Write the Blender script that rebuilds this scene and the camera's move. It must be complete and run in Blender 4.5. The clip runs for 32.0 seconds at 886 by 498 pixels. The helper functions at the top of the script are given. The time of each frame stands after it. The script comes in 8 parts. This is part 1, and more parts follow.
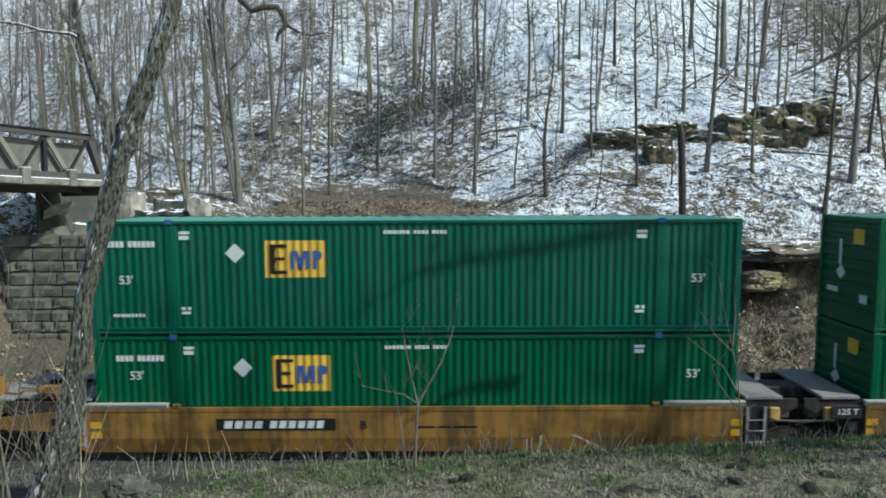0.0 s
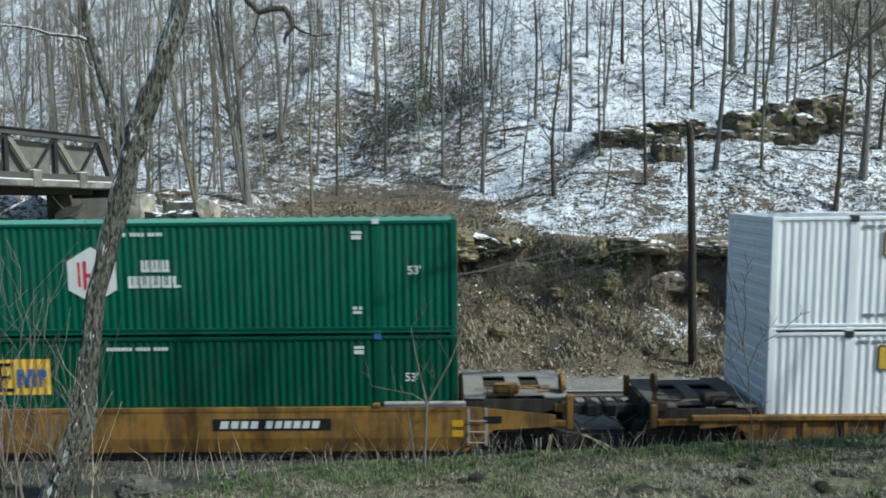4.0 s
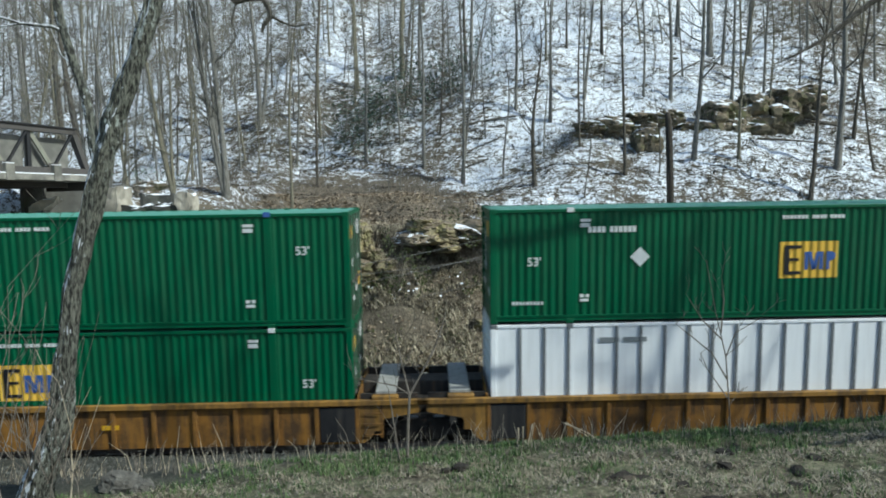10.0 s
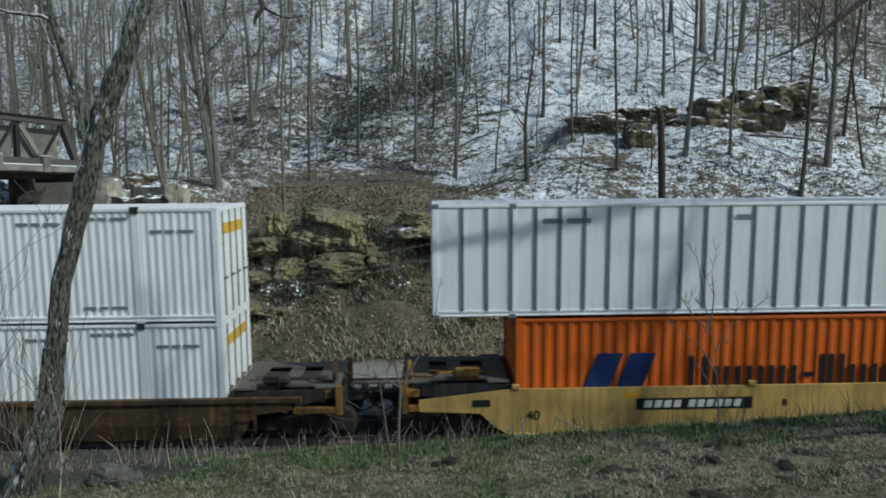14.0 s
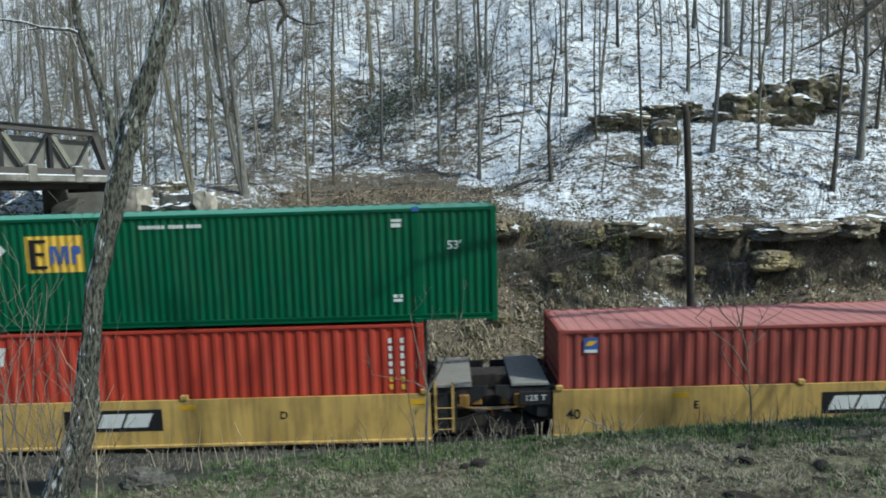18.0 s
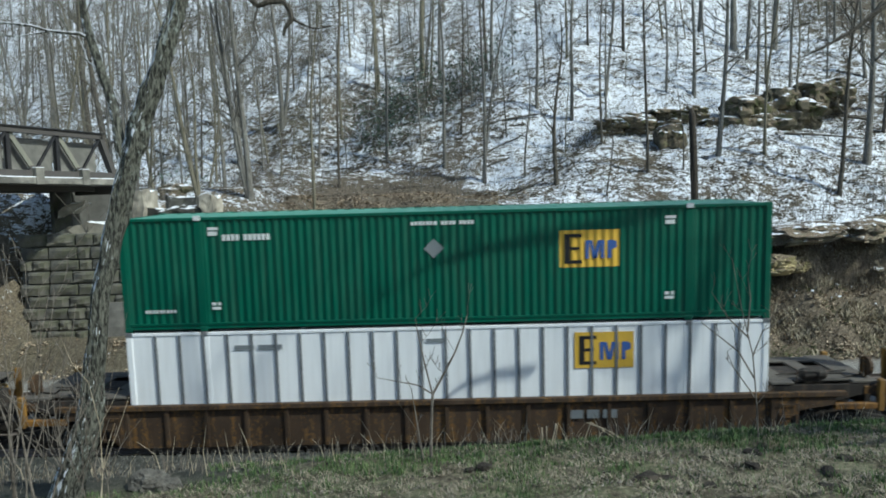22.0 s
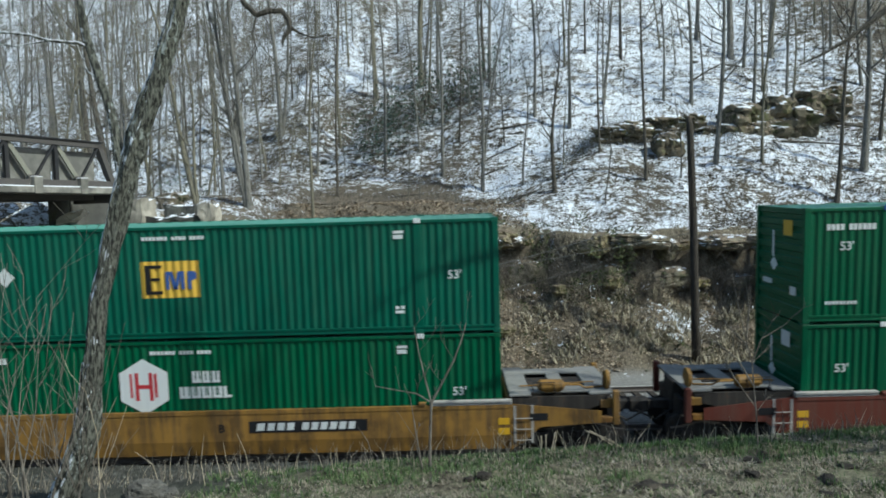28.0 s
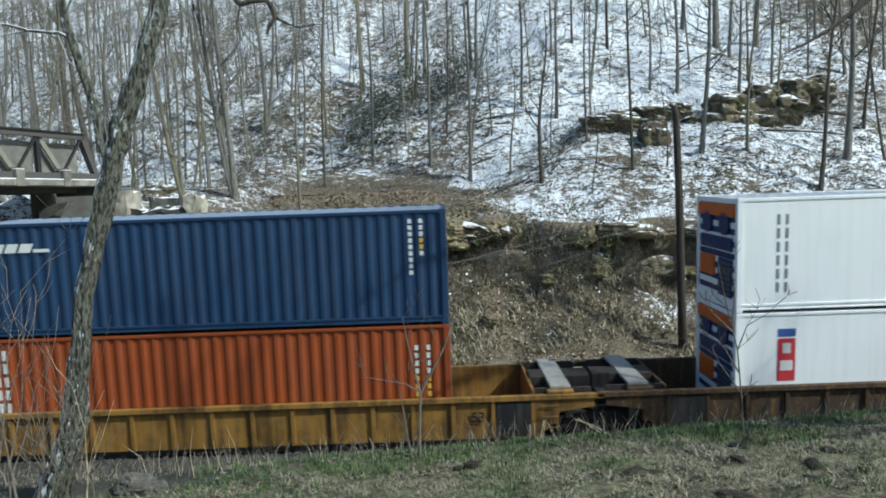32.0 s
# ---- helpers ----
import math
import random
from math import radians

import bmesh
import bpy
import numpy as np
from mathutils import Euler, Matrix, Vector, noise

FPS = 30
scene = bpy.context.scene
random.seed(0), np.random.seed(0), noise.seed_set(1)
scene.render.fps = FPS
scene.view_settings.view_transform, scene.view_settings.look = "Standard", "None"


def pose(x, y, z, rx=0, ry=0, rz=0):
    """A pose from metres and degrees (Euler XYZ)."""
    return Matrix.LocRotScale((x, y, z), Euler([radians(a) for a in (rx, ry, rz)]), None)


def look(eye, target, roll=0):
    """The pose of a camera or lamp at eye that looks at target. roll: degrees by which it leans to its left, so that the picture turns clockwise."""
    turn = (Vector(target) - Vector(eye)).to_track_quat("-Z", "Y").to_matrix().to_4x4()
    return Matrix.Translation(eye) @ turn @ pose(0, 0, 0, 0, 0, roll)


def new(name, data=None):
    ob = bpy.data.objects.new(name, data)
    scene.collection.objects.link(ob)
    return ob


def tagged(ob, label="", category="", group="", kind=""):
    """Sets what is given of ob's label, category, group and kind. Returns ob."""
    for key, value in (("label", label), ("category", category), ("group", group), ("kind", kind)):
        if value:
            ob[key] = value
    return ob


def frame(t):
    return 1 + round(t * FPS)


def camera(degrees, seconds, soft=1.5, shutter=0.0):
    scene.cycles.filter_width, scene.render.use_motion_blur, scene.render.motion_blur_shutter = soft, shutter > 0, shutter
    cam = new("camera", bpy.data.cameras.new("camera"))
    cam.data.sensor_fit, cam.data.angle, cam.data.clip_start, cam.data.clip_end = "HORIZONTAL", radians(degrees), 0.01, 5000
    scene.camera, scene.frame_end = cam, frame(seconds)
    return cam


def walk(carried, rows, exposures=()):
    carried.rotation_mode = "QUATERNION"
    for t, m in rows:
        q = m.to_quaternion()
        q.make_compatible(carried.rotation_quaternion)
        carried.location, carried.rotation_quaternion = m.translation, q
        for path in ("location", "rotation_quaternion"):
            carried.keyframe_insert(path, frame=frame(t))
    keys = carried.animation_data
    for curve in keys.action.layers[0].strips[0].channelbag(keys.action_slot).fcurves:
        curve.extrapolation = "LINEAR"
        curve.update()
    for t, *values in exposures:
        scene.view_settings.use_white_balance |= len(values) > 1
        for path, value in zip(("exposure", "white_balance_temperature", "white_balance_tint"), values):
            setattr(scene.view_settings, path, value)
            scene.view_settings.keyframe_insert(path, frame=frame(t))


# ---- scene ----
EYE = 6.3
cam = camera(68.0, 32.0, soft=1.8, shutter=0.15)
# seconds, yaw, pitch, roll of the hand-held camera, which stays on one spot
ROWS = [
    (0.0, -0.069, -3.215, 0.228),
    (0.5, 0.212, -3.275, 0.313),
    (1.0, 0.530, -3.725, 0.817),
    (1.5, 0.595, -3.665, 0.616),
    (2.0, 0.937, -3.493, 0.535),
    (2.5, 0.611, -3.401, 0.562),
    (3.0, 0.293, -2.903, 0.367),
    (3.5, 0.677, -3.293, 0.553),
    (5.5, 0.231, -2.911, 0.906),
    (6.0, 0.124, -3.071, 0.926),
    (6.5, -0.002, -3.187, 0.819),
    (7.0, -0.405, -3.197, 0.729),
    (7.5, -0.299, -3.342, 0.670),
    (8.0, -0.505, -3.713, 0.765),
    (8.5, -0.522, -3.853, 0.850),
    (9.0, -0.581, -4.008, 0.897),
    (9.5, -0.581, -4.221, 1.161),
    (10.0, -1.017, -4.018, 0.918),
    (10.5, -0.777, -3.928, 1.284),
    (11.0, -0.741, -3.595, 1.094),
    (11.5, -0.796, -2.986, 0.591),
    (12.0, -0.470, -3.110, 0.178),
    (12.5, -0.904, -3.805, 0.611),
    (13.0, -0.954, -4.571, 0.278),
    (13.5, -1.386, -4.317, 0.335),
    (14.0, -1.693, -4.539, 0.505),
    (14.5, -1.507, -4.675, 0.838),
    (16.5, 0.578, -4.668, 1.342),
    (17.0, 1.193, -4.140, 1.699),
    (17.5, 0.890, -4.809, 1.444),
    (18.0, 0.398, -4.323, 1.652),
    (18.5, 0.290, -4.435, 1.950),
    (19.0, 0.906, -4.946, 2.496),
    (19.5, 0.408, -4.779, 2.123),
    (20.0, 0.552, -4.425, 1.938),
    (20.5, 1.074, -4.567, 1.331),
    (21.0, 1.498, -4.549, 1.665),
    (21.5, 1.479, -4.435, 1.887),
    (22.0, 0.845, -4.011, 1.526),
    (22.5, 0.349, -3.593, 1.426),
    (23.0, 0.644, -4.193, 1.997),
    (23.5, 0.821, -4.256, 2.087),
    (24.0, 0.614, -4.350, 1.981),
    (24.5, 0.634, -4.832, 2.053),
    (26.5, 0.098, -4.302, 1.752),
    (27.0, 0.470, -3.883, 1.672),
    (27.5, 0.778, -2.914, 1.648),
    (28.0, 0.709, -3.311, 1.632),
    (28.5, 0.451, -3.717, 1.583),
    (29.0, 0.230, -4.159, 1.691),
    (29.5, 0.382, -4.049, 1.597),
    (30.0, 0.338, -3.778, 1.641),
    (30.5, 0.042, -3.692, 1.546),
    (31.0, -0.178, -3.836, 1.712),
    (31.5, -0.195, -4.104, 1.975),
    (32.0, -0.363, -4.180, 1.989),
]
# seconds, stops, kelvin, tint: the camera closes down for the white boxes
LIGHTNESS = [(t, e, 5940, -3) for t, e in ((0, 0.25), (1.0, 0.33), (2.0, 0.22), (3.0, 0.33), (3.5, 0.33), (5.5, -0.52), (6.5, -0.5), (7.3, -0.3), (8.1, -0.18), (8.8, 0.2), (10.0, 0.28), (11.0, 0.0), (12.1, -0.2), (13.0, -0.45), (14.2, -0.40), (14.5, -0.38), (16.5, -0.2), (17.2, -0.15), (18.5, 0.28), (21.0, 0.28), (22.2, 0.13), (23.2, 0.13), (24.5, 0.3), (27.2, 0.3), (28.0, 0.2), (28.8, 0.28), (30.0, 0.42), (31.2, 0.4), (32.0, 0.32))]
walk(cam, [(t, pose(0, 0, EYE, 90 + pitch, roll, yaw)) for t, yaw, pitch, roll in ROWS], LIGHTNESS)

# seconds and metres that the train has gone
GONE = [
    (0.0, 0.00),
    (0.5, 5.78),
    (1.0, 11.68),
    (1.5, 17.48),
    (2.0, 23.26),
    (2.5, 29.06),
    (3.0, 34.83),
    (3.5, 40.66),
    (5.5, 63.78),
    (6.0, 69.63),
    (6.5, 75.44),
    (7.0, 81.16),
    (7.5, 86.91),
    (8.0, 92.68),
    (8.5, 98.42),
    (9.0, 104.22),
    (9.5, 110.00),
    (10.0, 115.75),
    (10.5, 121.49),
    (11.0, 127.40),
    (11.5, 133.18),
    (12.0, 138.92),
    (12.5, 144.72),
    (13.0, 150.49),
    (13.5, 156.27),
    (14.0, 161.87),
    (14.5, 167.63),
    (16.5, 190.75),
    (17.0, 196.50),
    (17.5, 202.30),
    (18.0, 208.07),
    (18.5, 213.88),
    (19.0, 219.54),
    (19.5, 225.32),
    (20.0, 231.09),
    (20.5, 236.91),
    (21.0, 242.69),
    (21.5, 248.47),
    (22.0, 254.05),
    (22.5, 259.86),
    (23.0, 265.60),
    (23.5, 271.33),
    (24.0, 277.16),
    (24.5, 282.97),
    (26.5, 306.09),
    (27.0, 311.86),
    (27.5, 317.64),
    (28.0, 323.36),
    (28.5, 329.14),
    (29.0, 334.85),
    (29.5, 340.65),
    (30.0, 346.38),
    (30.5, 352.23),
    (31.0, 358.02),
    (31.5, 363.93),
    (32.0, 369.54),
]

# ---- world, sun ----
SUN_AZ, SUN_EL = 61.0, 42.0   # degrees to the right of straight behind the camera, and up
world = bpy.data.worlds.new("sky")
scene.world = world
world.use_nodes = True
wn = world.node_tree
sky = wn.nodes.new("ShaderNodeTexSky")
sky.sky_type, sky.sun_disc = "NISHITA", False
sky.sun_elevation, sky.sun_rotation = radians(SUN_EL), radians(180 - SUN_AZ)
sky.air_density, sky.dust_density = 1.0, 1.5
wn.nodes["Background"].inputs["Strength"].default_value = 0.12
wn.links.new(sky.outputs[0], wn.nodes["Background"].inputs["Color"])
sun = new("sun", bpy.data.lights.new("sun", "SUN"))
sun.data.energy, sun.data.angle, sun.data.color = 3.4, radians(0.6), (1.0, 0.95, 0.87)
SUN_DIR = Vector((math.sin(radians(SUN_AZ)) * math.cos(radians(SUN_EL)), -math.cos(radians(SUN_AZ)) * math.cos(radians(SUN_EL)), math.sin(radians(SUN_EL))))
sun.matrix_world = look(SUN_DIR * 80, (0, 0, 0))
scene.view_settings.exposure = 0.0


# ---- materials ----
class Nodes:
    """A short hand for node materials."""

    def __init__(self, name):
        self.mat = bpy.data.materials.new(name)
        self.mat.use_nodes = True
        self.t = self.mat.node_tree
        self.b = self.t.nodes["Principled BSDF"]
        self.b.inputs["Specular IOR Level"].default_value = 0.3

    def n(self, kind, **props):
        node = self.t.nodes.new(kind)
        for k, v in props.items():
            if k == "op":
                node.operation = v
            elif k == "blend":
                node.data_type, node.blend_type = "RGBA", v
        return node

    def link(self, a, b):
        self.t.links.new(a, b)

    def coord(self, kind="Object"):
        return self.n("ShaderNodeTexCoord").outputs[kind]

    def noise(self, vec, scale, detail=4.0, rough=0.6, squash=None):
        if squash:
            mp = self.n("ShaderNodeMapping")
            mp.inputs["Scale"].default_value = squash
            self.link(vec, mp.inputs[0])
            vec = mp.outputs[0]
        nz = self.n("ShaderNodeTexNoise")
        nz.inputs["Scale"].default_value, nz.inputs["Detail"].default_value, nz.inputs["Roughness"].default_value = scale, detail, rough
        self.link(vec, nz.inputs["Vector"])
        return nz.outputs["Fac"]

    def ramp(self, fac, stops):
        r = self.n("ShaderNodeValToRGB")
        els = r.color_ramp.elements
        while len(els) < len(stops):
            els.new(0.5)
        for e, (p, c) in zip(els, stops):
            e.position = p
            e.color = (*c, 1) if len(c) == 3 else (c[0], c[0], c[0], 1)
        self.link(fac, r.inputs[0])
        return r.outputs[0]

    def mix(self, fac, a, b, blend="MIX"):
        m = self.n("ShaderNodeMix", blend=blend)
        for sock, v in ((m.inputs[0], fac), (m.inputs[6], a), (m.inputs[7], b)):
            if isinstance(v, (int, float)):
                sock.default_value = v
            elif isinstance(v, tuple):
                sock.default_value = (*v, 1)
            else:
                self.link(v, sock)
        return m.outputs[2]

    def math(self, op, a, b=0.5):
        m = self.n("ShaderNodeMath", op=op)
        for sock, v in ((m.inputs[0], a), (m.inputs[1], b)):
            if isinstance(v, (int, float)):
                sock.default_value = v
            else:
                self.link(v, sock)
        return m.outputs[0]

    def attr(self, name):
        a = self.n("ShaderNodeAttribute")
        a.attribute_name = name
        return a.outputs["Fac"]

    def done(self, color, rough=0.7, metal=0.0, bump=None, strength=0.3, dist=0.02):
        for sock, v in ((self.b.inputs["Base Color"], color), (self.b.inputs["Roughness"], rough)):
            if isinstance(v, (int, float)):
                sock.default_value = v
            elif isinstance(v, tuple):
                sock.default_value = (*v, 1)
            else:
                self.link(v, sock)
        self.b.inputs["Metallic"].default_value = metal
        if bump is not None:
            bp = self.n("ShaderNodeBump")
            bp.inputs["Strength"].default_value, bp.inputs["Distance"].default_value = strength, dist
            self.link(bump, bp.inputs["Height"])
            self.link(bp.outputs[0], self.b.inputs["Normal"])
        return self.mat


def shade(c, f):
    return tuple(min(1.0, v * f) for v in c)


def painted(name, color, rust=0.15, rough=0.45, rust_color=(0.10, 0.045, 0.02), grime=0.25, fade=0.72, dirt=0.0):
    """Painted steel: a fading in broad patches, streaks of dirt that run down, and rust spots."""
    m = Nodes(name)
    g = m.coord("Object")
    broad = m.noise(g, 0.5, 3)
    streak = m.noise(g, 2.2, 4, 0.6, (3.0, 3.0, 0.22))
    fine = m.noise(g, 14, 5, 0.7)
    rnd = m.n("ShaderNodeObjectInfo").outputs["Random"]
    base = m.mix(m.math("MULTIPLY", broad, 0.6), color, shade(color, fade))
    base = m.mix(m.math("MULTIPLY", m.ramp(streak, [(0.45, (0,)), (0.75, (1,))]), grime), base, shade((0.11, 0.10, 0.085), 1.0))
    base = m.mix(m.math("MULTIPLY", rnd, 0.15), base, shade(color, 1.25))
    if dirt:
        soot = m.math("ADD", m.math("MULTIPLY", m.noise(g, 0.9, 5, 0.7), 0.6), m.math("MULTIPLY", streak, 0.4))
        base = m.mix(m.math("MULTIPLY", m.ramp(soot, [(0.44, (0,)), (0.58, (1,))]), dirt), base, (0.030, 0.022, 0.016))
    spot = m.math("MULTIPLY", m.ramp(m.math("ADD", m.math("MULTIPLY", fine, 0.5), m.math("MULTIPLY", streak, 0.5)), [(0.66 - rust * 0.5, (0,)), (0.74 - rust * 0.4, (1,))]), min(1.0, rust * 4))
    base = m.mix(spot, base, rust_color)
    return m.done(base, m.ramp(fine, [(0.3, (rough - 0.08,)), (0.7, (rough + 0.2,))]), 0.0, fine, 0.08, 0.01)


GREEN = painted("green container paint", (0.001, 0.091, 0.037), 0.02, 0.42, grime=0.12)
GREEN_BLUE = painted("bluish green container paint", (0.003, 0.096, 0.058), 0.02, 0.42, grime=0.15)
GREEN_DARK = painted("dark green container paint", (0.001, 0.069, 0.036), 0.02, 0.42, grime=0.15)
WHITE = painted("white container paint", (0.86, 0.88, 0.90), 0.01, 0.45, grime=0.16, fade=0.85)
WHITE_CLEAN = painted("clean white reefer paint", (0.88, 0.90, 0.91), 0.0, 0.4, grime=0.08, fade=0.9)
RIB_GREY = painted("grey aluminium posts", (0.16, 0.17, 0.18), 0.02, 0.5)
ORANGE = painted("orange container paint", (0.62, 0.125, 0.012), 0.05, 0.45, grime=0.2)
RED = painted("red container paint", (0.42, 0.048, 0.028), 0.05, 0.5, grime=0.2)
MAROON = painted("faded maroon container paint", (0.29, 0.064, 0.050), 0.06, 0.55, grime=0.2)
MAROON_ROOF = painted("pale maroon roof paint", (0.50, 0.215, 0.195), 0.06, 0.6, grime=0.25)
RUST_ORANGE = painted("rusty orange container paint", (0.27, 0.058, 0.014), 0.15, 0.55, grime=0.2)
BLUE = painted("dark blue container paint", (0.017, 0.047, 0.110), 0.03, 0.45, grime=0.15)
# roof paints, the coloured ones paler than the sides of their boxes
GREEN_ROOF = painted("pale green roof paint", (0.11, 0.31, 0.24), 0.03, 0.5, grime=0.3)
WHITE_ROOF = painted("white roof paint", (0.72, 0.74, 0.76), 0.03, 0.5, grime=0.2)
BLUE_ROOF = painted("pale blue roof paint", (0.22, 0.27, 0.36), 0.04, 0.5, grime=0.3)
CAR_YELLOW = painted("weathered yellow car paint", (0.31, 0.168, 0.038), 0.14, 0.55, grime=0.4, dirt=0.6)
CAR_PALE = painted("pale yellow car paint", (0.60, 0.405, 0.125), 0.10, 0.5, grime=0.38, dirt=0.24)
CAR_RUSTY = painted("rusty yellow car paint", (0.27, 0.130, 0.026), 0.20, 0.65, grime=0.5, dirt=0.8)
CAR_BROWN = painted("rust-brown car paint", (0.066, 0.043, 0.027), 0.3, 0.7, (0.19, 0.100, 0.030), 0.4, dirt=0.65)
CAR_OXIDE = painted("oxide red car paint", (0.135, 0.035, 0.022), 0.12, 0.6, grime=0.35)
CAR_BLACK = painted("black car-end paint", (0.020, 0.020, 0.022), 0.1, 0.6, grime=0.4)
IRON = painted("dirty dark iron", (0.030, 0.026, 0.023), 0.2, 0.65, grime=0.4)
DECK = painted("worn grey-brown steel deck", (0.115, 0.105, 0.092), 0.2, 0.6, grime=0.45)
DECK_MID = painted("scuffed grey steel deck", (0.26, 0.255, 0.24), 0.12, 0.6, grime=0.4)
DECK_PALE = painted("sun-bleached grey steel deck", (0.34, 0.335, 0.315), 0.12, 0.6, grime=0.45)
RAIL_HEAD = painted("polished railhead", (0.62, 0.60, 0.56), 0.05, 0.35, grime=0.15)
LEDGE = painted("dusty pale ledge", (0.42, 0.40, 0.37), 0.08, 0.7, grime=0.35)
SAFETY = painted("bright yellow safety paint", (0.70, 0.40, 0.02), 0.04, 0.5)
GOLD = painted("golden yellow panel", (0.70, 0.44, 0.06), 0.02, 0.5, grime=0.12)
BLACK_INK = painted("black lettering", (0.016, 0.016, 0.018), 0.0, 0.5, grime=0.05)
NAVY_INK = painted("navy lettering", (0.015, 0.035, 0.13), 0.0, 0.5, grime=0.05)
BLUE_INK = painted("blue lettering", (0.055, 0.12, 0.36), 0.0, 0.5, grime=0.05)
FADED_BLUE = painted("faded blue panel", (0.11, 0.17, 0.30), 0.02, 0.6, grime=0.4)
GREEN_INK = painted("dark green lettering", (0.008, 0.095, 0.06), 0.0, 0.5, grime=0.05)
RED_INK = painted("red lettering", (0.50, 0.04, 0.05), 0.0, 0.5, grime=0.05)
WHITE_INK = painted("white lettering", (0.72, 0.74, 0.73), 0.0, 0.5, grime=0.12)
PALE_SMEAR = painted("chalky worn smear", (0.33, 0.27, 0.19), 0.12, 0.7, grime=0.35)
GREY_INK = painted("grey lettering", (0.22, 0.24, 0.25), 0.0, 0.5, grime=0.1)
BRIDGE_IRON = painted("dull brown-grey bridge steel", (0.085, 0.078, 0.074), 0.10, 0.65, (0.09, 0.05, 0.035), 0.35)
BRIDGE_BLACK = painted("dull black bridge steel", (0.022, 0.022, 0.025), 0.06, 0.6, (0.12, 0.06, 0.035), 0.3)
# bridge steel with the sunlight on its faces put into the colour
BRIDGE_LIT = painted("sunlit bridge steel", (0.25, 0.245, 0.20), 0.08, 0.7, (0.12, 0.08, 0.05), 0.4)
RAIL_STEEL = painted("railhead steel", (0.16, 0.14, 0.13), 0.2, 0.35, grime=0.3)


def stone_material(name, a, b, c, scale=2.0, snow=0.0, moss=0.0, litter=0.0):
    m = Nodes(name)
    g = m.coord("Object")
    big, mid, fine = m.noise(g, scale * 0.35, 3), m.noise(g, scale, 5, 0.7), m.noise(g, scale * 9, 5, 0.7)
    rnd = m.n("ShaderNodeObjectInfo").outputs["Random"]
    col = m.mix(m.ramp(mid, [(0.35, (0,)), (0.65, (1,))]), a, b)
    col = m.mix(m.ramp(big, [(0.45, (0,)), (0.62, (0.8,))]), col, c)
    col = m.mix(m.math("MULTIPLY", rnd, 0.6), col, shade(a, 0.5))
    if moss:
        col = m.mix(m.math("MULTIPLY", m.ramp(m.noise(g, scale * 0.8, 4), [(0.5, (0,)), (0.6, (1,))]), moss), col, (0.07, 0.085, 0.03))
    up = m.n("ShaderNodeSeparateXYZ")
    m.link(m.n("ShaderNodeNewGeometry").outputs["Normal"], up.inputs[0])
    if litter:    # dead leaves and soil caught on the flatter parts
        fac = m.math("ADD", up.outputs[2], m.math("MULTIPLY", m.math("SUBTRACT", m.noise(g, scale * 2.3, 5, 0.7), 0.5), 2.2))
        leaves = m.ramp(m.noise(g, 21.0, 4, 0.75), [(0.38, (0.035, 0.027, 0.018)), (0.5, (0.15, 0.115, 0.078)), (0.62, (0.36, 0.30, 0.22))])
        col = m.mix(m.ramp(fac, [(0.86 - litter * 0.5, (0,)), (0.98 - litter * 0.5, (1,))]), col, leaves)
    if snow:
        fac = m.math("ADD", up.outputs[2], m.math("MULTIPLY", m.math("SUBTRACT", mid, 0.5), 1.6))
        col = m.mix(m.ramp(fac, [(1.0 - snow * 0.5, (0,)), (1.06 - snow * 0.5, (1,))]), col, (0.82, 0.85, 0.9))
    return m.done(col, 0.9, 0.0, fine, 0.5, 0.03)


MASONRY = stone_material("grey sandstone block", (0.155, 0.152, 0.138), (0.050, 0.053, 0.050), (0.24, 0.225, 0.185), 2.6, moss=0.35)
CONCRETE = stone_material("stained old concrete", (0.34, 0.332, 0.30), (0.16, 0.156, 0.145), (0.075, 0.074, 0.07), 1.8)
CONCRETE_SNOW = stone_material("old concrete with snow on it", (0.36, 0.345, 0.30), (0.15, 0.145, 0.13), (0.065, 0.063, 0.058), 1.8, snow=1.1)
CONCRETE_PALE = stone_material("pale crumbling concrete", (0.52, 0.48, 0.40), (0.30, 0.275, 0.225), (0.15, 0.14, 0.12), 2.2, snow=0.7)
CONCRETE_DARK = stone_material("dark damp concrete with snow on it", (0.12, 0.118, 0.105), (0.055, 0.056, 0.05), (0.030, 0.030, 0.027), 2.4, snow=1.05, moss=0.3)
CRAG = stone_material("mossy sandstone crag", (0.27, 0.240, 0.170), (0.050, 0.046, 0.036), (0.50, 0.41, 0.205), 1.7, snow=0.0, moss=0.5, litter=0.5)
CRAG_DARK = stone_material("dark damp sandstone", (0.26, 0.24, 0.19), (0.060, 0.056, 0.045), (0.40, 0.355, 0.25), 1.5, snow=0.12, moss=0.65, litter=0.9)
CRAG_SNOW = stone_material("snowy sandstone ledge", (0.145, 0.130, 0.092), (0.055, 0.052, 0.042), (0.25, 0.20, 0.125), 1.6, snow=0.36, moss=0.7, litter=0.8)


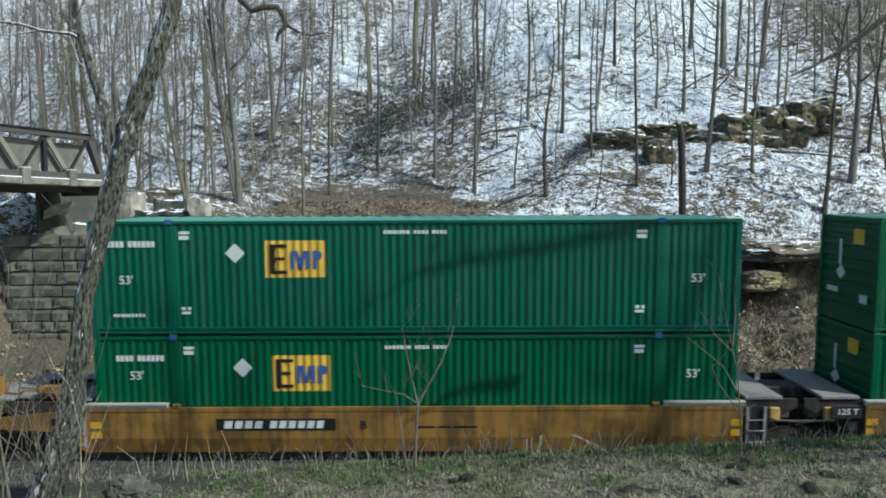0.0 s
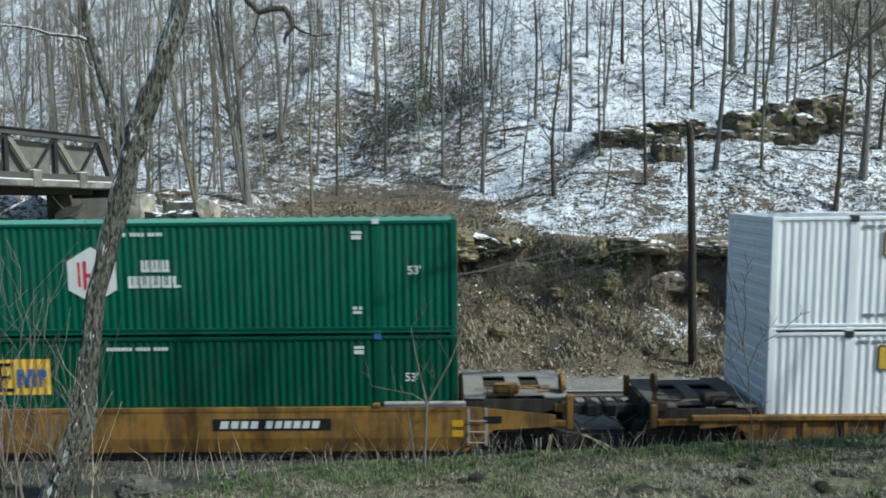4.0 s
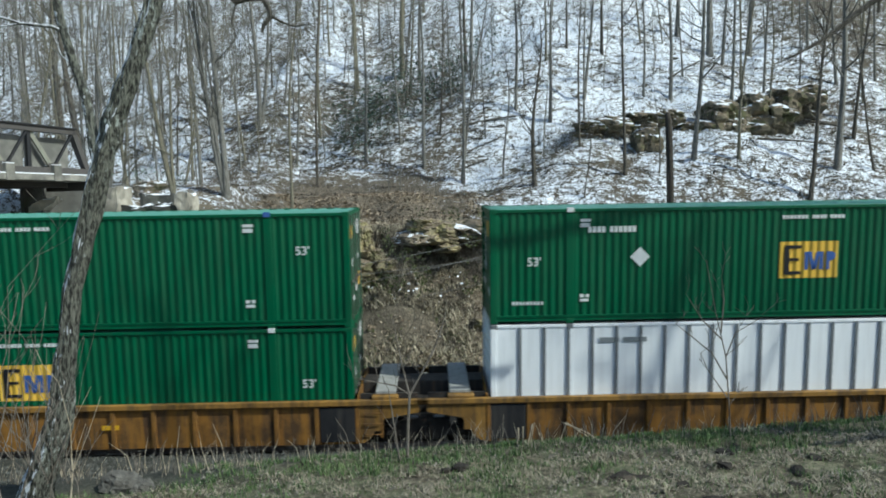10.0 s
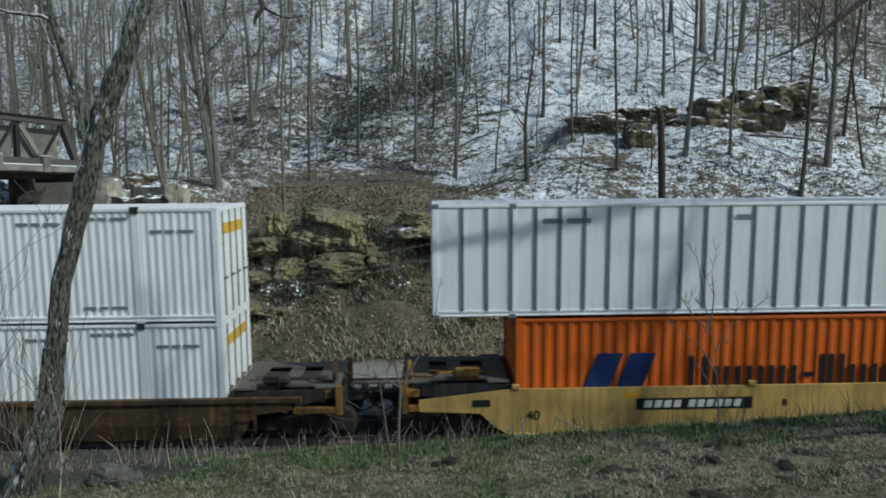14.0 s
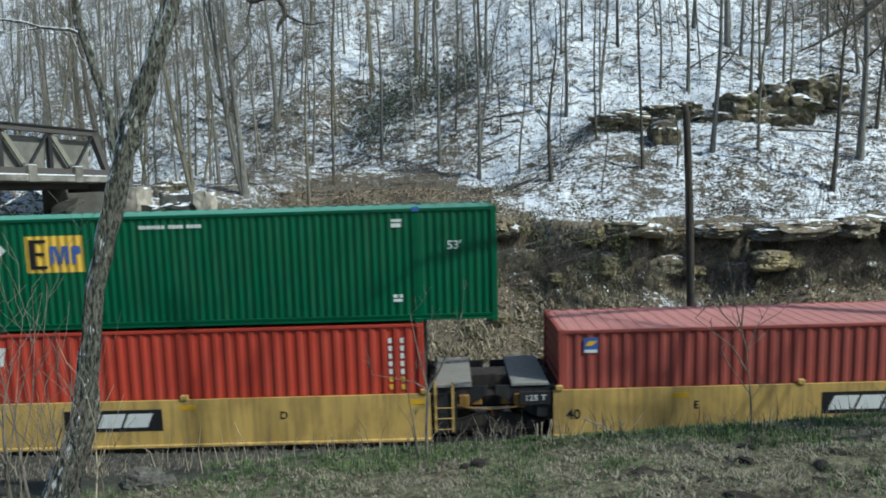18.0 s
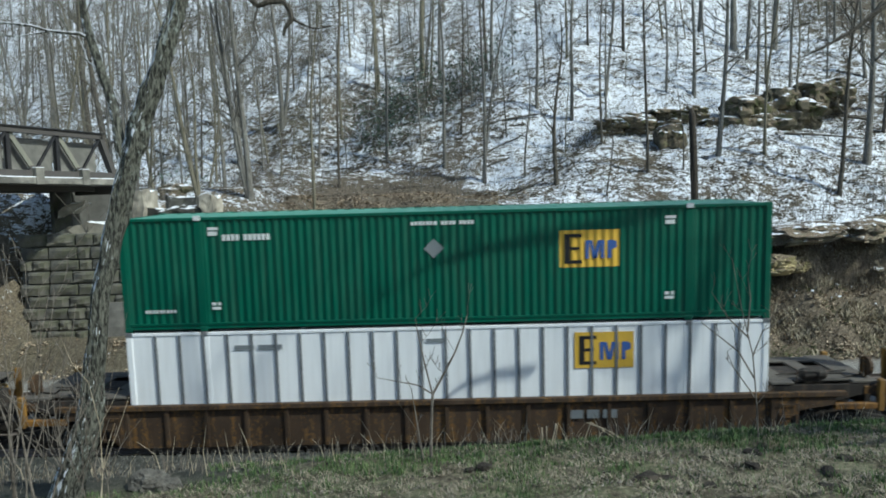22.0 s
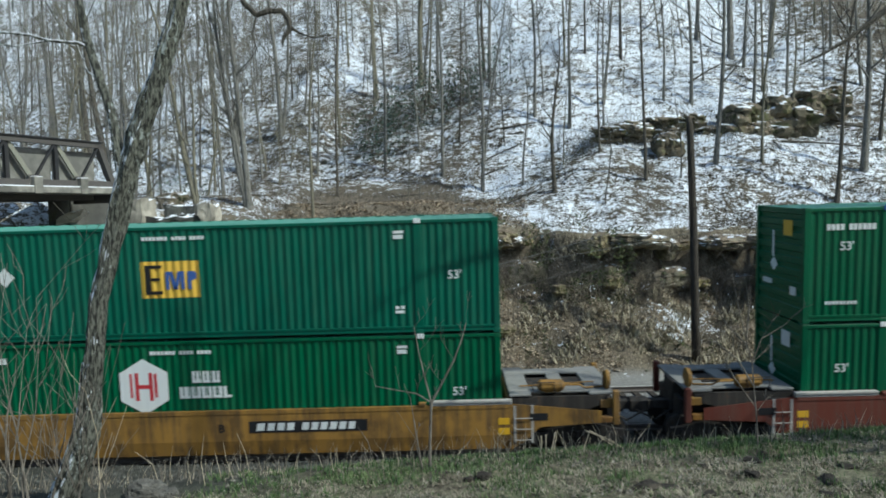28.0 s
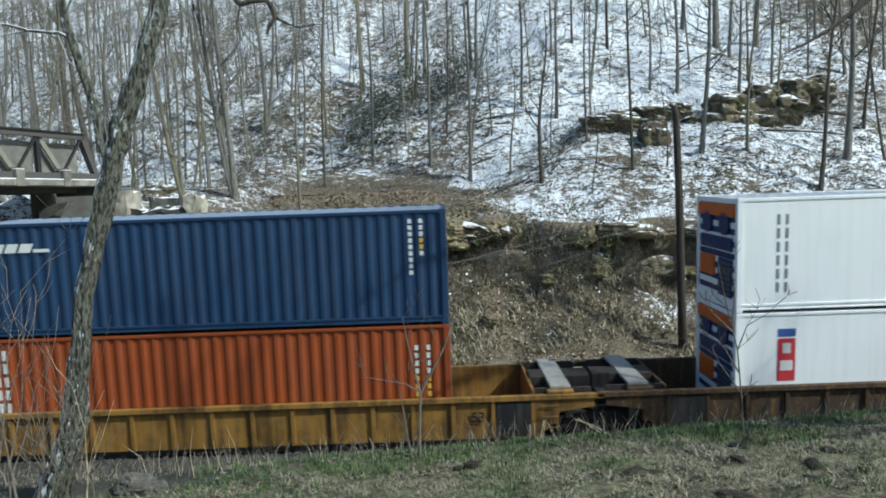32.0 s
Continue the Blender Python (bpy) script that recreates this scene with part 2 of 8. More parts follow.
def bark(name, a, b, lichen=0.0, snow=0.0, stretch=0.35):
    m = Nodes(name)
    g = m.coord("Object")
    ridge = m.noise(g, 9, 5, 0.7, (3.0, 3.0, stretch))
    big = m.noise(g, 1.3, 4)
    rnd = m.n("ShaderNodeObjectInfo").outputs["Random"]
    col = m.mix(m.ramp(ridge, [(0.42, (0,)), (0.58, (1,))]), b, a)
    col = m.mix(m.math("MULTIPLY", rnd, 0.4), col, shade(a, 0.55))
    if lichen:
        col = m.mix(m.math("MULTIPLY", m.ramp(m.math("ADD", m.math("MULTIPLY", big, 0.5), m.math("MULTIPLY", m.noise(g, 19, 4, 0.7, (1.0, 1.0, 0.5)), 0.5)), [(0.56, (0,)), (0.60, (1,))]), lichen), col, (0.46, 0.50, 0.47))
    if snow:      # wet snow clings where the trunk leans under it
        up = m.n("ShaderNodeSeparateXYZ")
        m.link(m.n("ShaderNodeNewGeometry").outputs["Normal"], up.inputs[0])
        cling = m.math("ADD", m.math("SUBTRACT", up.outputs[2], m.math("MULTIPLY", up.outputs[0], 0.35)), m.math("MULTIPLY", m.math("SUBTRACT", m.noise(g, 7.0, 4, 0.65, (1.0, 1.0, 0.55)), 0.5), 2.6))
        col = m.mix(m.ramp(cling, [(0.98 - snow, (0,)), (1.06 - snow, (1,))]), col, (0.80, 0.83, 0.88))
    return m.done(col, 0.9, 0.0, ridge, 1.0, 0.06)


BARK_NEAR = bark("furrowed grey-brown bark with lichen", (0.195, 0.198, 0.165), (0.016, 0.016, 0.014), 0.8, 0.62, 0.75)
BARK_GREY = bark("grey-brown bark", (0.26, 0.25, 0.225), (0.115, 0.108, 0.095), 0.3)
BARK_DARK = bark("dark damp bark", (0.135, 0.122, 0.100), (0.055, 0.048, 0.040))
BARK_PALE = bark("pale olive bark", (0.26, 0.24, 0.18), (0.13, 0.118, 0.085))
TWIG = bark("dry twig", (0.25, 0.22, 0.185), (0.13, 0.113, 0.093))
STRAW = bark("dry straw stem", (0.56, 0.49, 0.37), (0.34, 0.28, 0.19))
POLE_WOOD = bark("weathered pole wood", (0.085, 0.072, 0.058), (0.035, 0.030, 0.026))


def leaf_material(name, a, b):
    m = Nodes(name)
    rnd = m.n("ShaderNodeNewGeometry").outputs["Random Per Island"]
    return m.done(m.ramp(rnd, [(0.0, a), (1.0, b)]), 0.75)


BANK_STRAW = leaf_material("bleached bank grass", (0.13, 0.112, 0.070), (0.50, 0.445, 0.325))
GRASS_BLADE = leaf_material("short spring grass", (0.028, 0.075, 0.022), (0.15, 0.205, 0.080))
DRY_GRASS = leaf_material("dead grass", (0.085, 0.070, 0.045), (0.42, 0.375, 0.28))
LEAF_LITTER = leaf_material("dead oak leaf", (0.13, 0.090, 0.055), (0.58, 0.485, 0.355))
LAUREL = leaf_material("evergreen laurel leaf", (0.040, 0.085, 0.058), (0.17, 0.24, 0.185))
VINE = leaf_material("dull green ivy leaf", (0.03, 0.05, 0.015), (0.10, 0.11, 0.04))


def ground_material():
    m = Nodes("ground")
    g = m.coord("Object")
    n1, n2, n3, n4 = m.noise(g, 0.55, 5, 0.65), m.noise(g, 2.6, 5, 0.7), m.noise(g, 11, 5, 0.75), m.noise(g, 38, 4, 0.75)
    tex = m.math("ADD", m.math("MULTIPLY", n2, 0.5), m.math("MULTIPLY", n3, 0.5))
    leaves = m.ramp(m.math("ADD", m.math("MULTIPLY", n3, 0.55), m.math("MULTIPLY", n4, 0.45)), [(0.36, (0.022, 0.018, 0.013)), (0.46, (0.10, 0.079, 0.055)), (0.54, (0.20, 0.163, 0.118)), (0.65, (0.42, 0.375, 0.30))])
    soil = m.ramp(tex, [(0.35, (0.032, 0.029, 0.022)), (0.55, (0.090, 0.080, 0.060)), (0.7, (0.19, 0.17, 0.125))])
    grass = m.ramp(tex, [(0.38, (0.020, 0.016, 0.011)), (0.46, (0.095, 0.078, 0.052)), (0.53, (0.185, 0.160, 0.105)), (0.59, (0.34, 0.295, 0.205)), (0.68, (0.52, 0.465, 0.345))])
    turf = m.ramp(tex, [(0.40, (0.022, 0.030, 0.013)), (0.50, (0.075, 0.105, 0.042)), (0.66, (0.22, 0.235, 0.115))])
    grass = m.mix(m.ramp(m.math("ADD", m.math("MULTIPLY", n1, 0.6), m.math("MULTIPLY", n2, 0.4)), [(0.44, (0,)), (0.60, (0.8,))]), grass, turf)
    # near gravel is darkened: the shade it lies in is put into its colour
    gravel = m.ramp(m.math("ADD", m.math("MULTIPLY", n3, 0.4), m.math("MULTIPLY", n4, 0.6)), [(0.35, (0.016, 0.016, 0.013)), (0.5, (0.045, 0.046, 0.038)), (0.68, (0.125, 0.125, 0.105))])
    col = m.mix(m.attr("litter"), soil, leaves)
    col = m.mix(m.attr("grass"), col, grass)
    # far-track ballast: pale stone, brightened to hold the sunlight on it
    col = m.mix(m.attr("gravel"), col, m.mix(m.attr("sunlit_ballast"), gravel, m.ramp(n4, [(0.32, (0.06, 0.057, 0.052)), (0.5, (0.21, 0.205, 0.19)), (0.66, (0.42, 0.41, 0.39))])))
    # thawing snow lies in patches, with leaves and stems showing through
    n5 = m.noise(g, 1.1, 4, 0.65, (1.0, 1.6, 1.6))
    n6 = m.noise(g, 5.0, 4, 0.7, (0.6, 1.2, 1.7))
    cover = m.math("ADD", m.math("ADD", m.math("MULTIPLY", n5, 0.75), m.math("MULTIPLY", n6, 1.0)), m.math("MULTIPLY", n3, 0.85))
    cover = m.math("ADD", m.math("MULTIPLY", m.math("SUBTRACT", cover, 1.30), 1.75), m.math("SUBTRACT", m.attr("snow"), 0.5))
    mask = m.ramp(cover, [(0.44, (0,)), (0.54, (1,))])
    snow = m.ramp(n3, [(0.3, (0.70, 0.75, 0.83)), (0.7, (0.88, 0.91, 0.96))])
    col = m.mix(mask, col, snow)
    return m.done(col, 0.9, 0.0, m.math("ADD", tex, m.math("MULTIPLY", mask, 0.25)), 0.7, 0.12)


GROUND = ground_material()


# ---- mesh helpers ----
def box(bm, x0, x1, y0, y1, z0, z1, bevel=0.0):
    vs = [bm.verts.new((x, y, z)) for x in (x0, x1) for y in (y0, y1) for z in (z0, z1)]
    fs = [bm.faces.new([vs[i] for i in f]) for f in ((0, 1, 3, 2), (4, 6, 7, 5), (0, 4, 5, 1), (2, 3, 7, 6), (0, 2, 6, 4), (1, 5, 7, 3))]
    if bevel:
        bmesh.ops.bevel(bm, geom=list({e for f in fs for e in f.edges}), offset=bevel, segments=1, affect="EDGES")
    return vs


def prism(bm, outline, y0, y1):
    """A plate of the given outline in x and z, from y0 to y1."""
    a = [bm.verts.new((x, y0, z)) for x, z in outline]
    b = [bm.verts.new((x, y1, z)) for x, z in outline]
    n = len(a)
    bm.faces.new(a)
    bm.faces.new(b[::-1])
    for i in range(n):
        bm.faces.new((a[i], b[i], b[(i + 1) % n], a[(i + 1) % n]))


def profile_x(bm, outline, x0, x1):
    """A bar of the given section in y and z, from x0 to x1."""
    a = [bm.verts.new((x0, y, z)) for y, z in outline]
    b = [bm.verts.new((x1, y, z)) for y, z in outline]
    n = len(a)
    bm.faces.new(a[::-1])
    bm.faces.new(b)
    for i in range(n):
        bm.faces.new((a[i], a[(i + 1) % n], b[(i + 1) % n], b[i]))


def tube(bm, pts, radii, sides=6, caps=True):
    """A tapered tube along points."""
    rings = []
    pts = [Vector(p) for p in pts]
    for i, p in enumerate(pts):
        way = (pts[min(i + 1, len(pts) - 1)] - pts[max(i - 1, 0)]).normalized()
        a = way.cross(Vector((0.3, 0.95, 0.12))).normalized()
        b = way.cross(a)
        rings.append([bm.verts.new(p + radii[i] * (math.cos(k * math.tau / sides) * a + math.sin(k * math.tau / sides) * b)) for k in range(sides)])
    for r, s in zip(rings, rings[1:]):
        for k in range(sides):
            bm.faces.new((r[k], r[(k + 1) % sides], s[(k + 1) % sides], s[k]))
    if caps:
        bm.faces.new(rings[0][::-1])
        bm.faces.new(rings[-1])


def finish(bm, smooth=False):
    bmesh.ops.recalc_face_normals(bm, faces=bm.faces[:])
    me = bpy.data.meshes.new("m")
    bm.to_mesh(me)
    bm.free()
    if smooth:
        me.polygons.foreach_set("use_smooth", [True] * len(me.polygons))
    return me


def part(name, bm, material, parent=None, label="", smooth=False, m=None):
    me = bm if isinstance(bm, bpy.types.Mesh) else finish(bm, smooth)
    if not me.materials:
        me.materials.append(material)
    ob = new(name, me)
    if me.materials[0] != material:
        ob.material_slots[0].link, ob.material_slots[0].material = "OBJECT", material
    ob.parent = parent
    if m is not None:
        ob.matrix_basis = m
    return tagged(ob, label)


MESHES = {}


def shared(key, build, smooth=False):
    """One mesh for all alike pieces."""
    if key not in MESHES:
        bm = bmesh.new()
        build(bm)
        MESHES[key] = finish(bm, smooth)
    return MESHES[key]


# ---- the ground ----
def ease(a, b, v):
    v = min(1.0, max(0.0, (v - a) / (b - a)))
    return v * v * (3 - 2 * v)


def lerp(a, b, t):
    return a + (b - a) * t


def foot(x):
    """Where the wooded hill begins to rise."""
    return lerp(38.0 + max(0.0, -9 - x) * 0.35, 29.5, ease(-6.0, 11.0, x))


def cliff_line(x):
    return 29.5 + 0.5 * math.sin(x * 0.7) + 0.35 * math.sin(x * 1.9 + 1) - 1.7 * ease(-6.0, -8.6, x)


def height(x, y):
    crest = 2.4 + 0.055 * max(-30.0, min(40.0, x))
    bump = noise.noise((x * 0.16, y * 0.16, 0.3)) * 0.5 + noise.noise((x * 0.6, y * 0.6, 4.0)) * 0.16
    fine = noise.noise((x * 1.9, y * 1.9, 7.0)) * 0.10 + noise.noise((x * 4.3, y * 4.3, 2.0)) * 0.04
    if y < 10:
        t = max(0.0, 1 - max(y, -20.0) / 10)
        return crest + (4.7 - crest) * min(1.6, t ** 1.6) + (bump * 0.14 + fine * 0.8) * ease(-5, 4, y)
    if y < 15.3:
        return lerp(crest, 0.42, (y - 10) / 5.3) + bump * 0.10 + fine * 0.4
    if y < 16.2:
        return lerp(0.42, -0.22, ease(15.3, 16.2, y))
    if y < 24.4:
        return -0.22
    cl = cliff_line(x)
    bank = lerp(-0.15, 3.3 - 0.8 * ease(0, 10, x) + 0.9 * ease(-4.5, -8.0, x), ease(24.3, cl, y) * 0.4 + 0.6 * max(0.0, min(1.0, (y - 24.3) / (cl - 24.3)))) + (bump * 0.6 + fine + 0.36 * noise.noise((x * 0.9, y * 1.0, 5.5)) + 0.20 * noise.noise((x * 2.3, y * 2.3, 8.5))) * ease(24.4, 26, y)
    top = 5.45 - 0.55 * ease(0, 10, x)
    f = foot(x)
    flat = lerp(6.75, 5.9, ease(-4.0, 11.0, x))
    if y < cl:
        w = bank
    elif y < cl + 0.9:
        w = lerp(bank, top, ease(cl + 0.45, cl + 0.9, y)) + bump * 0.3 * ease(cl, cl + 0.9, y)
    else:
        w = lerp(top, flat, ease(cl + 0.9, cl + 6.0, y)) + bump * 0.7 + fine
    if x < -8.2:   # the abutment holds up the made ground of the bridge road
        road = 6.75 + bump * 0.3
        base = lerp(-0.2, 1.15, ease(24.4, 26.8, y)) + bump * 0.2 + fine
        z = base if y < 28.2 else lerp(base, road, ease(28.2, 29.0, y))
        if y > 28.2:
            z = lerp(z, lerp(5.6, 7.3, ease(28.2, 32.5, y)) + bump * 0.3 + fine, ease(-13.6, -12.6, x) * ease(-8.6, -9.8, x))
        left = lerp(-0.2, 7.15, max(0.0, min(1.0, (y - 24.6) / 4.4))) + bump * 0.5 + fine
        z = lerp(z, left, ease(-17.9, -18.5, x))
        w = lerp(z, w, ease(-9.6, -8.2, x))
    if y > f:
        t = y - f
        rise = 0.055 * t * t if t < 6 else 1.98 + 0.66 * (t - 6)
        w += rise + (bump * 2.4 + fine) * ease(f, f + 10, y) - 0.0011 * max(0.0, min(y, 330.0) - 150) ** 2
        if y > 330:
            w -= 0.66 * (y - 330)
    return w


def covers(x, y):
    """Shares of snow, leaf litter, grass and gravel on the ground at a place."""
    nz = noise.noise((x * 0.11, y * 0.11, 9.0))
    if y < 14.0:
        grass = 0.85 * (1 - ease(9.6, 11.2 + 0.09 * x + nz * 2, y)) + 0.1
        return 0.0, 0.15, grass * (0.55 + 0.45 * ease(-0.25, 0.2, noise.noise((x * 0.7, y * 0.9, 3)))), max(ease(10.0, 12.0, y) * (1 - ease(-1.0, 3.0, x)) * 0.9, 0.9 * ease(8.9, 9.7, y) * ease(-1.8, -3.6, x))
    if y < 24.4:
        return 0.0, 0.1, 0.0, 1.0
    cl = cliff_line(x)
    if x < -17.9 and 25.0 < y < 40:
        return lerp(0.55, 0.98, ease(27.2, 28.6, y)) + 0.3 * nz, 0.9, 0.1, 0.0
    if -13.5 < x < -9.4 and 27.5 < y < 33:
        return 0.86 + 0.3 * nz, 0.9, 0.1, 0.0
    if y < cl + 1.2:
        return 0.46 + 0.46 * ease(7.6, 9.0, x) * ease(12.0, 10.6, x) * ease(25.8, 27.0, y) * ease(28.8, 28.0, y) + 0.24 * ease(-5.0, -6.5, x) * ease(26.8, 28.2, y) + 0.18 * nz, lerp(0.35, 0.85, ease(-1.5, 1.5, x)), 0.08, 1 - ease(24.4, 25.0, y)
    terrace = (1 - ease(-1.5, 4.5, x + nz * 3)) * ease(-10.0, -6.5, x) * (1 - ease(38, 45, y + nz * 4))
    patch = noise.noise((x * 0.33, y * 0.22, 5.0))
    across = x / y
    snow = lerp(1.02 + 0.015 * ease(-0.1, 0.1, across), 0.50, terrace) + 0.20 * nz + 0.16 * patch
    snow += 0.035 * ease(-0.26, -0.34, across)
    snow -= 0.05 * ease(-0.36, -0.28, across) * ease(0.02, -0.05, across) * ease(43, 48, y)
    snow -= 0.12 * ease(9, 2, math.hypot((x + 3.5) * 0.8, (y - 47) * 0.6))
    snow += 0.10 * ease(0.0, 0.12, across) * ease(0.50, 0.38, across) * ease(42, 50, y)
    snow -= 0.20 * ease(0.46, 0.58, across) * ease(42, 52, y) + 0.04 * ease(-0.22, -0.42, across) * ease(54, 66, y)
    snow -= 0.14 * ease(5.0, 2.0, math.hypot((x - 8.0) * 0.8, (y - 37.5) * 0.9))
    return snow, lerp(0.35, 1.0, terrace), 0.0, 0.0


def steps(stops):
    out = []
    for (a, b, s) in stops:
        out += list(np.arange(a, b, s))
    return out


def make_ground():
    xs = steps([(-500, -120, 40), (-120, -40, 5), (-40, -16, 0.8), (-16, 26, 0.4), (26, 50, 1.0), (50, 130, 5), (130, 501, 40)])
    ys = steps([(-300, -40, 30), (-40, 4, 3), (4, 9, 0.5), (9, 17, 0.25), (17, 24, 1.0), (24, 34, 0.22), (34, 60, 0.5), (60, 110, 1.3), (110, 220, 5), (220, 901, 40)])
    verts = [(x, y, height(x, y)) for y in ys for x in xs]
    nx = len(xs)
    faces = [(j * nx + i, j * nx + i + 1, (j + 1) * nx + i + 1, (j + 1) * nx + i) for j in range(len(ys) - 1) for i in range(nx - 1)]
    me = bpy.data.meshes.new("ground")
    me.from_pydata(verts, [], faces)
    # the last share blends in the ballast colour that has sunlight in it
    share = np.array([covers(v[0], v[1]) + (ease(19.0, 20.5, v[1]),) for v in verts], dtype=np.float32)
    for k, name in enumerate(("snow", "litter", "grass", "gravel", "sunlit_ballast")):
        me.attributes.new(name, "FLOAT", "POINT").data.foreach_set("value", share[:, k].copy())
    me.polygons.foreach_set("use_smooth", [True] * len(me.polygons))
    me.materials.append(GROUND)
    tagged(new("ground", me), "snow-patched wooded hillside, leaf litter, gravel and spring grass", "ground", kind="structure")


make_ground()


# ---- tracks ----
def make_tracks():
    for name, yc in (("near_track", 17.6), ("far_track", 21.95)):
        bed = tagged(new(name), "railway track with wooden ties on grey ballast", "track", kind="structure")
        if name == "near_track":   # laid with the curve's cant
            bed.matrix_basis = pose(0, 16.29, 3.0, 2.3) @ pose(0, -16.29, -3.0)
        for side in (-0.755, 0.755):
            bm = bmesh.new()
            profile_x(bm, [(yc + side - 0.07, -0.17), (yc + side + 0.07, -0.17), (yc + side + 0.07, -0.155), (yc + side + 0.01, -0.13), (yc + side + 0.01, -0.045), (yc + side + 0.036, -0.03), (yc + side + 0.036, 0), (yc + side - 0.036, 0), (yc + side - 0.036, -0.03), (yc + side - 0.01, -0.045), (yc + side - 0.01, -0.13), (yc + side - 0.07, -0.155)], -160, 160)
            part("rail", bm, RAIL_STEEL, bed)
            if name == "far_track":
                bm = bmesh.new()
                box(bm, -160, 160, yc + side - 0.030, yc + side + 0.030, 0.001, 0.006)
                part("running_surface", bm, RAIL_HEAD, bed, "polished top of the rail")

        def tie(bm):
            box(bm, -0.11, 0.11, -1.3, 1.3, -0.34, -0.172, 0.012)
        for k in range(-45, 60):
            part("tie", shared("tie", tie), POLE_WOOD, bed, m=pose(k * 0.52 + random.uniform(-0.03, 0.03), yc + random.uniform(-0.04, 0.04), 0, 0, 0, random.uniform(-1, 1)))


make_tracks()

# ---- the train ----
FACE = 16.29          # the near side of the boxes
WIDTH = 2.55
LOW, HIGH = 0.34, 3.235   # undersides of the lower and the upper box
BOX_H = 2.88
MOVERS = []


CANT = 2.3            # the curve's cant, degrees


def seat(x, z):
    """Where a thing stands on the canted train."""
    a = math.radians(CANT)
    return pose(x, FACE - (z - 3.0) * math.sin(a), 3.0 + (z - 3.0) * math.cos(a), CANT)


def moves(ob, x, z=0.0):
    """Sets a thing on the train at x metres along it."""
    ob.matrix_basis = seat(x, z)
    MOVERS.append((ob, x, z))
    return ob


def corrugated(x0, x1, z0, z1, pitch, depth, y, out):
    """A sheet with upright trapezoid folds. out: -1 faces the near side."""
    def build(bm):
        n = max(1, round((x1 - x0) / pitch))
        p = (x1 - x0) / n
        prof = []
        for i in range(n):
            a = x0 + i * p
            prof += [(a, 0), (a + p * 0.26, 0), (a + p * 0.5, depth), (a + p * 0.76, depth)]
        prof.append((x1, 0))
        lo = [bm.verts.new((px, y - out * py, z0)) for px, py in prof]
        hi = [bm.verts.new((px, y - out * py, z1)) for px, py in prof]
        for i in range(len(prof) - 1):
            bm.faces.new((lo[i], lo[i + 1], hi[i + 1], hi[i]) if out < 0 else (lo[i + 1], lo[i], hi[i], hi[i + 1]))
    return build


def wavy_sheet(bm, x0, x1, z0, z1, fold, pitch, depth, y, start):
    """A thin painted patch that follows the folds of a side sheet."""
    xs = [x0, x1]
    k = math.floor((x0 - start) / pitch) - 1
    while start + k * pitch < x1 + pitch:
        xs += [start + (k + f) * pitch for f in (0, 0.26, 0.5, 0.76) if x0 < start + (k + f) * pitch < x1]
        k += 1
    xs = sorted(xs)

    def dip(x):
        f = ((x - start) / pitch) % 1.0
        return depth * (0 if f < 0.26 else (f - 0.26) / 0.24 if f < 0.5 else 1 if f < 0.76 else (1 - f) / 0.24)
    lo = [bm.verts.new((x, y + dip(x), z0)) for x in xs]
    hi = [bm.verts.new((x, y + dip(x), z1)) for x in xs]
    for i in range(len(xs) - 1):
        bm.faces.new((lo[i], lo[i + 1], hi[i + 1], hi[i]))


KINDS = {  # length, style, fold pitch, fold depth, posts at the 40-foot marks
    "domestic": (16.154, "folded", 0.198, 0.026, True),
    "fine": (16.154, "folded", 0.20, 0.020, True),
    "ribbed": (16.154, "posts", 0.622, 0.03, True),
    "panel": (16.154, "posts", 0.62, 0.012, True),
    "iso": (12.192, "folded", 0.305, 0.036, False),
    "iso_low": (12.192, "folded", 0.305, 0.036, False),
    "reefer": (12.192, "smooth", 0.6, 0.0, False),
}


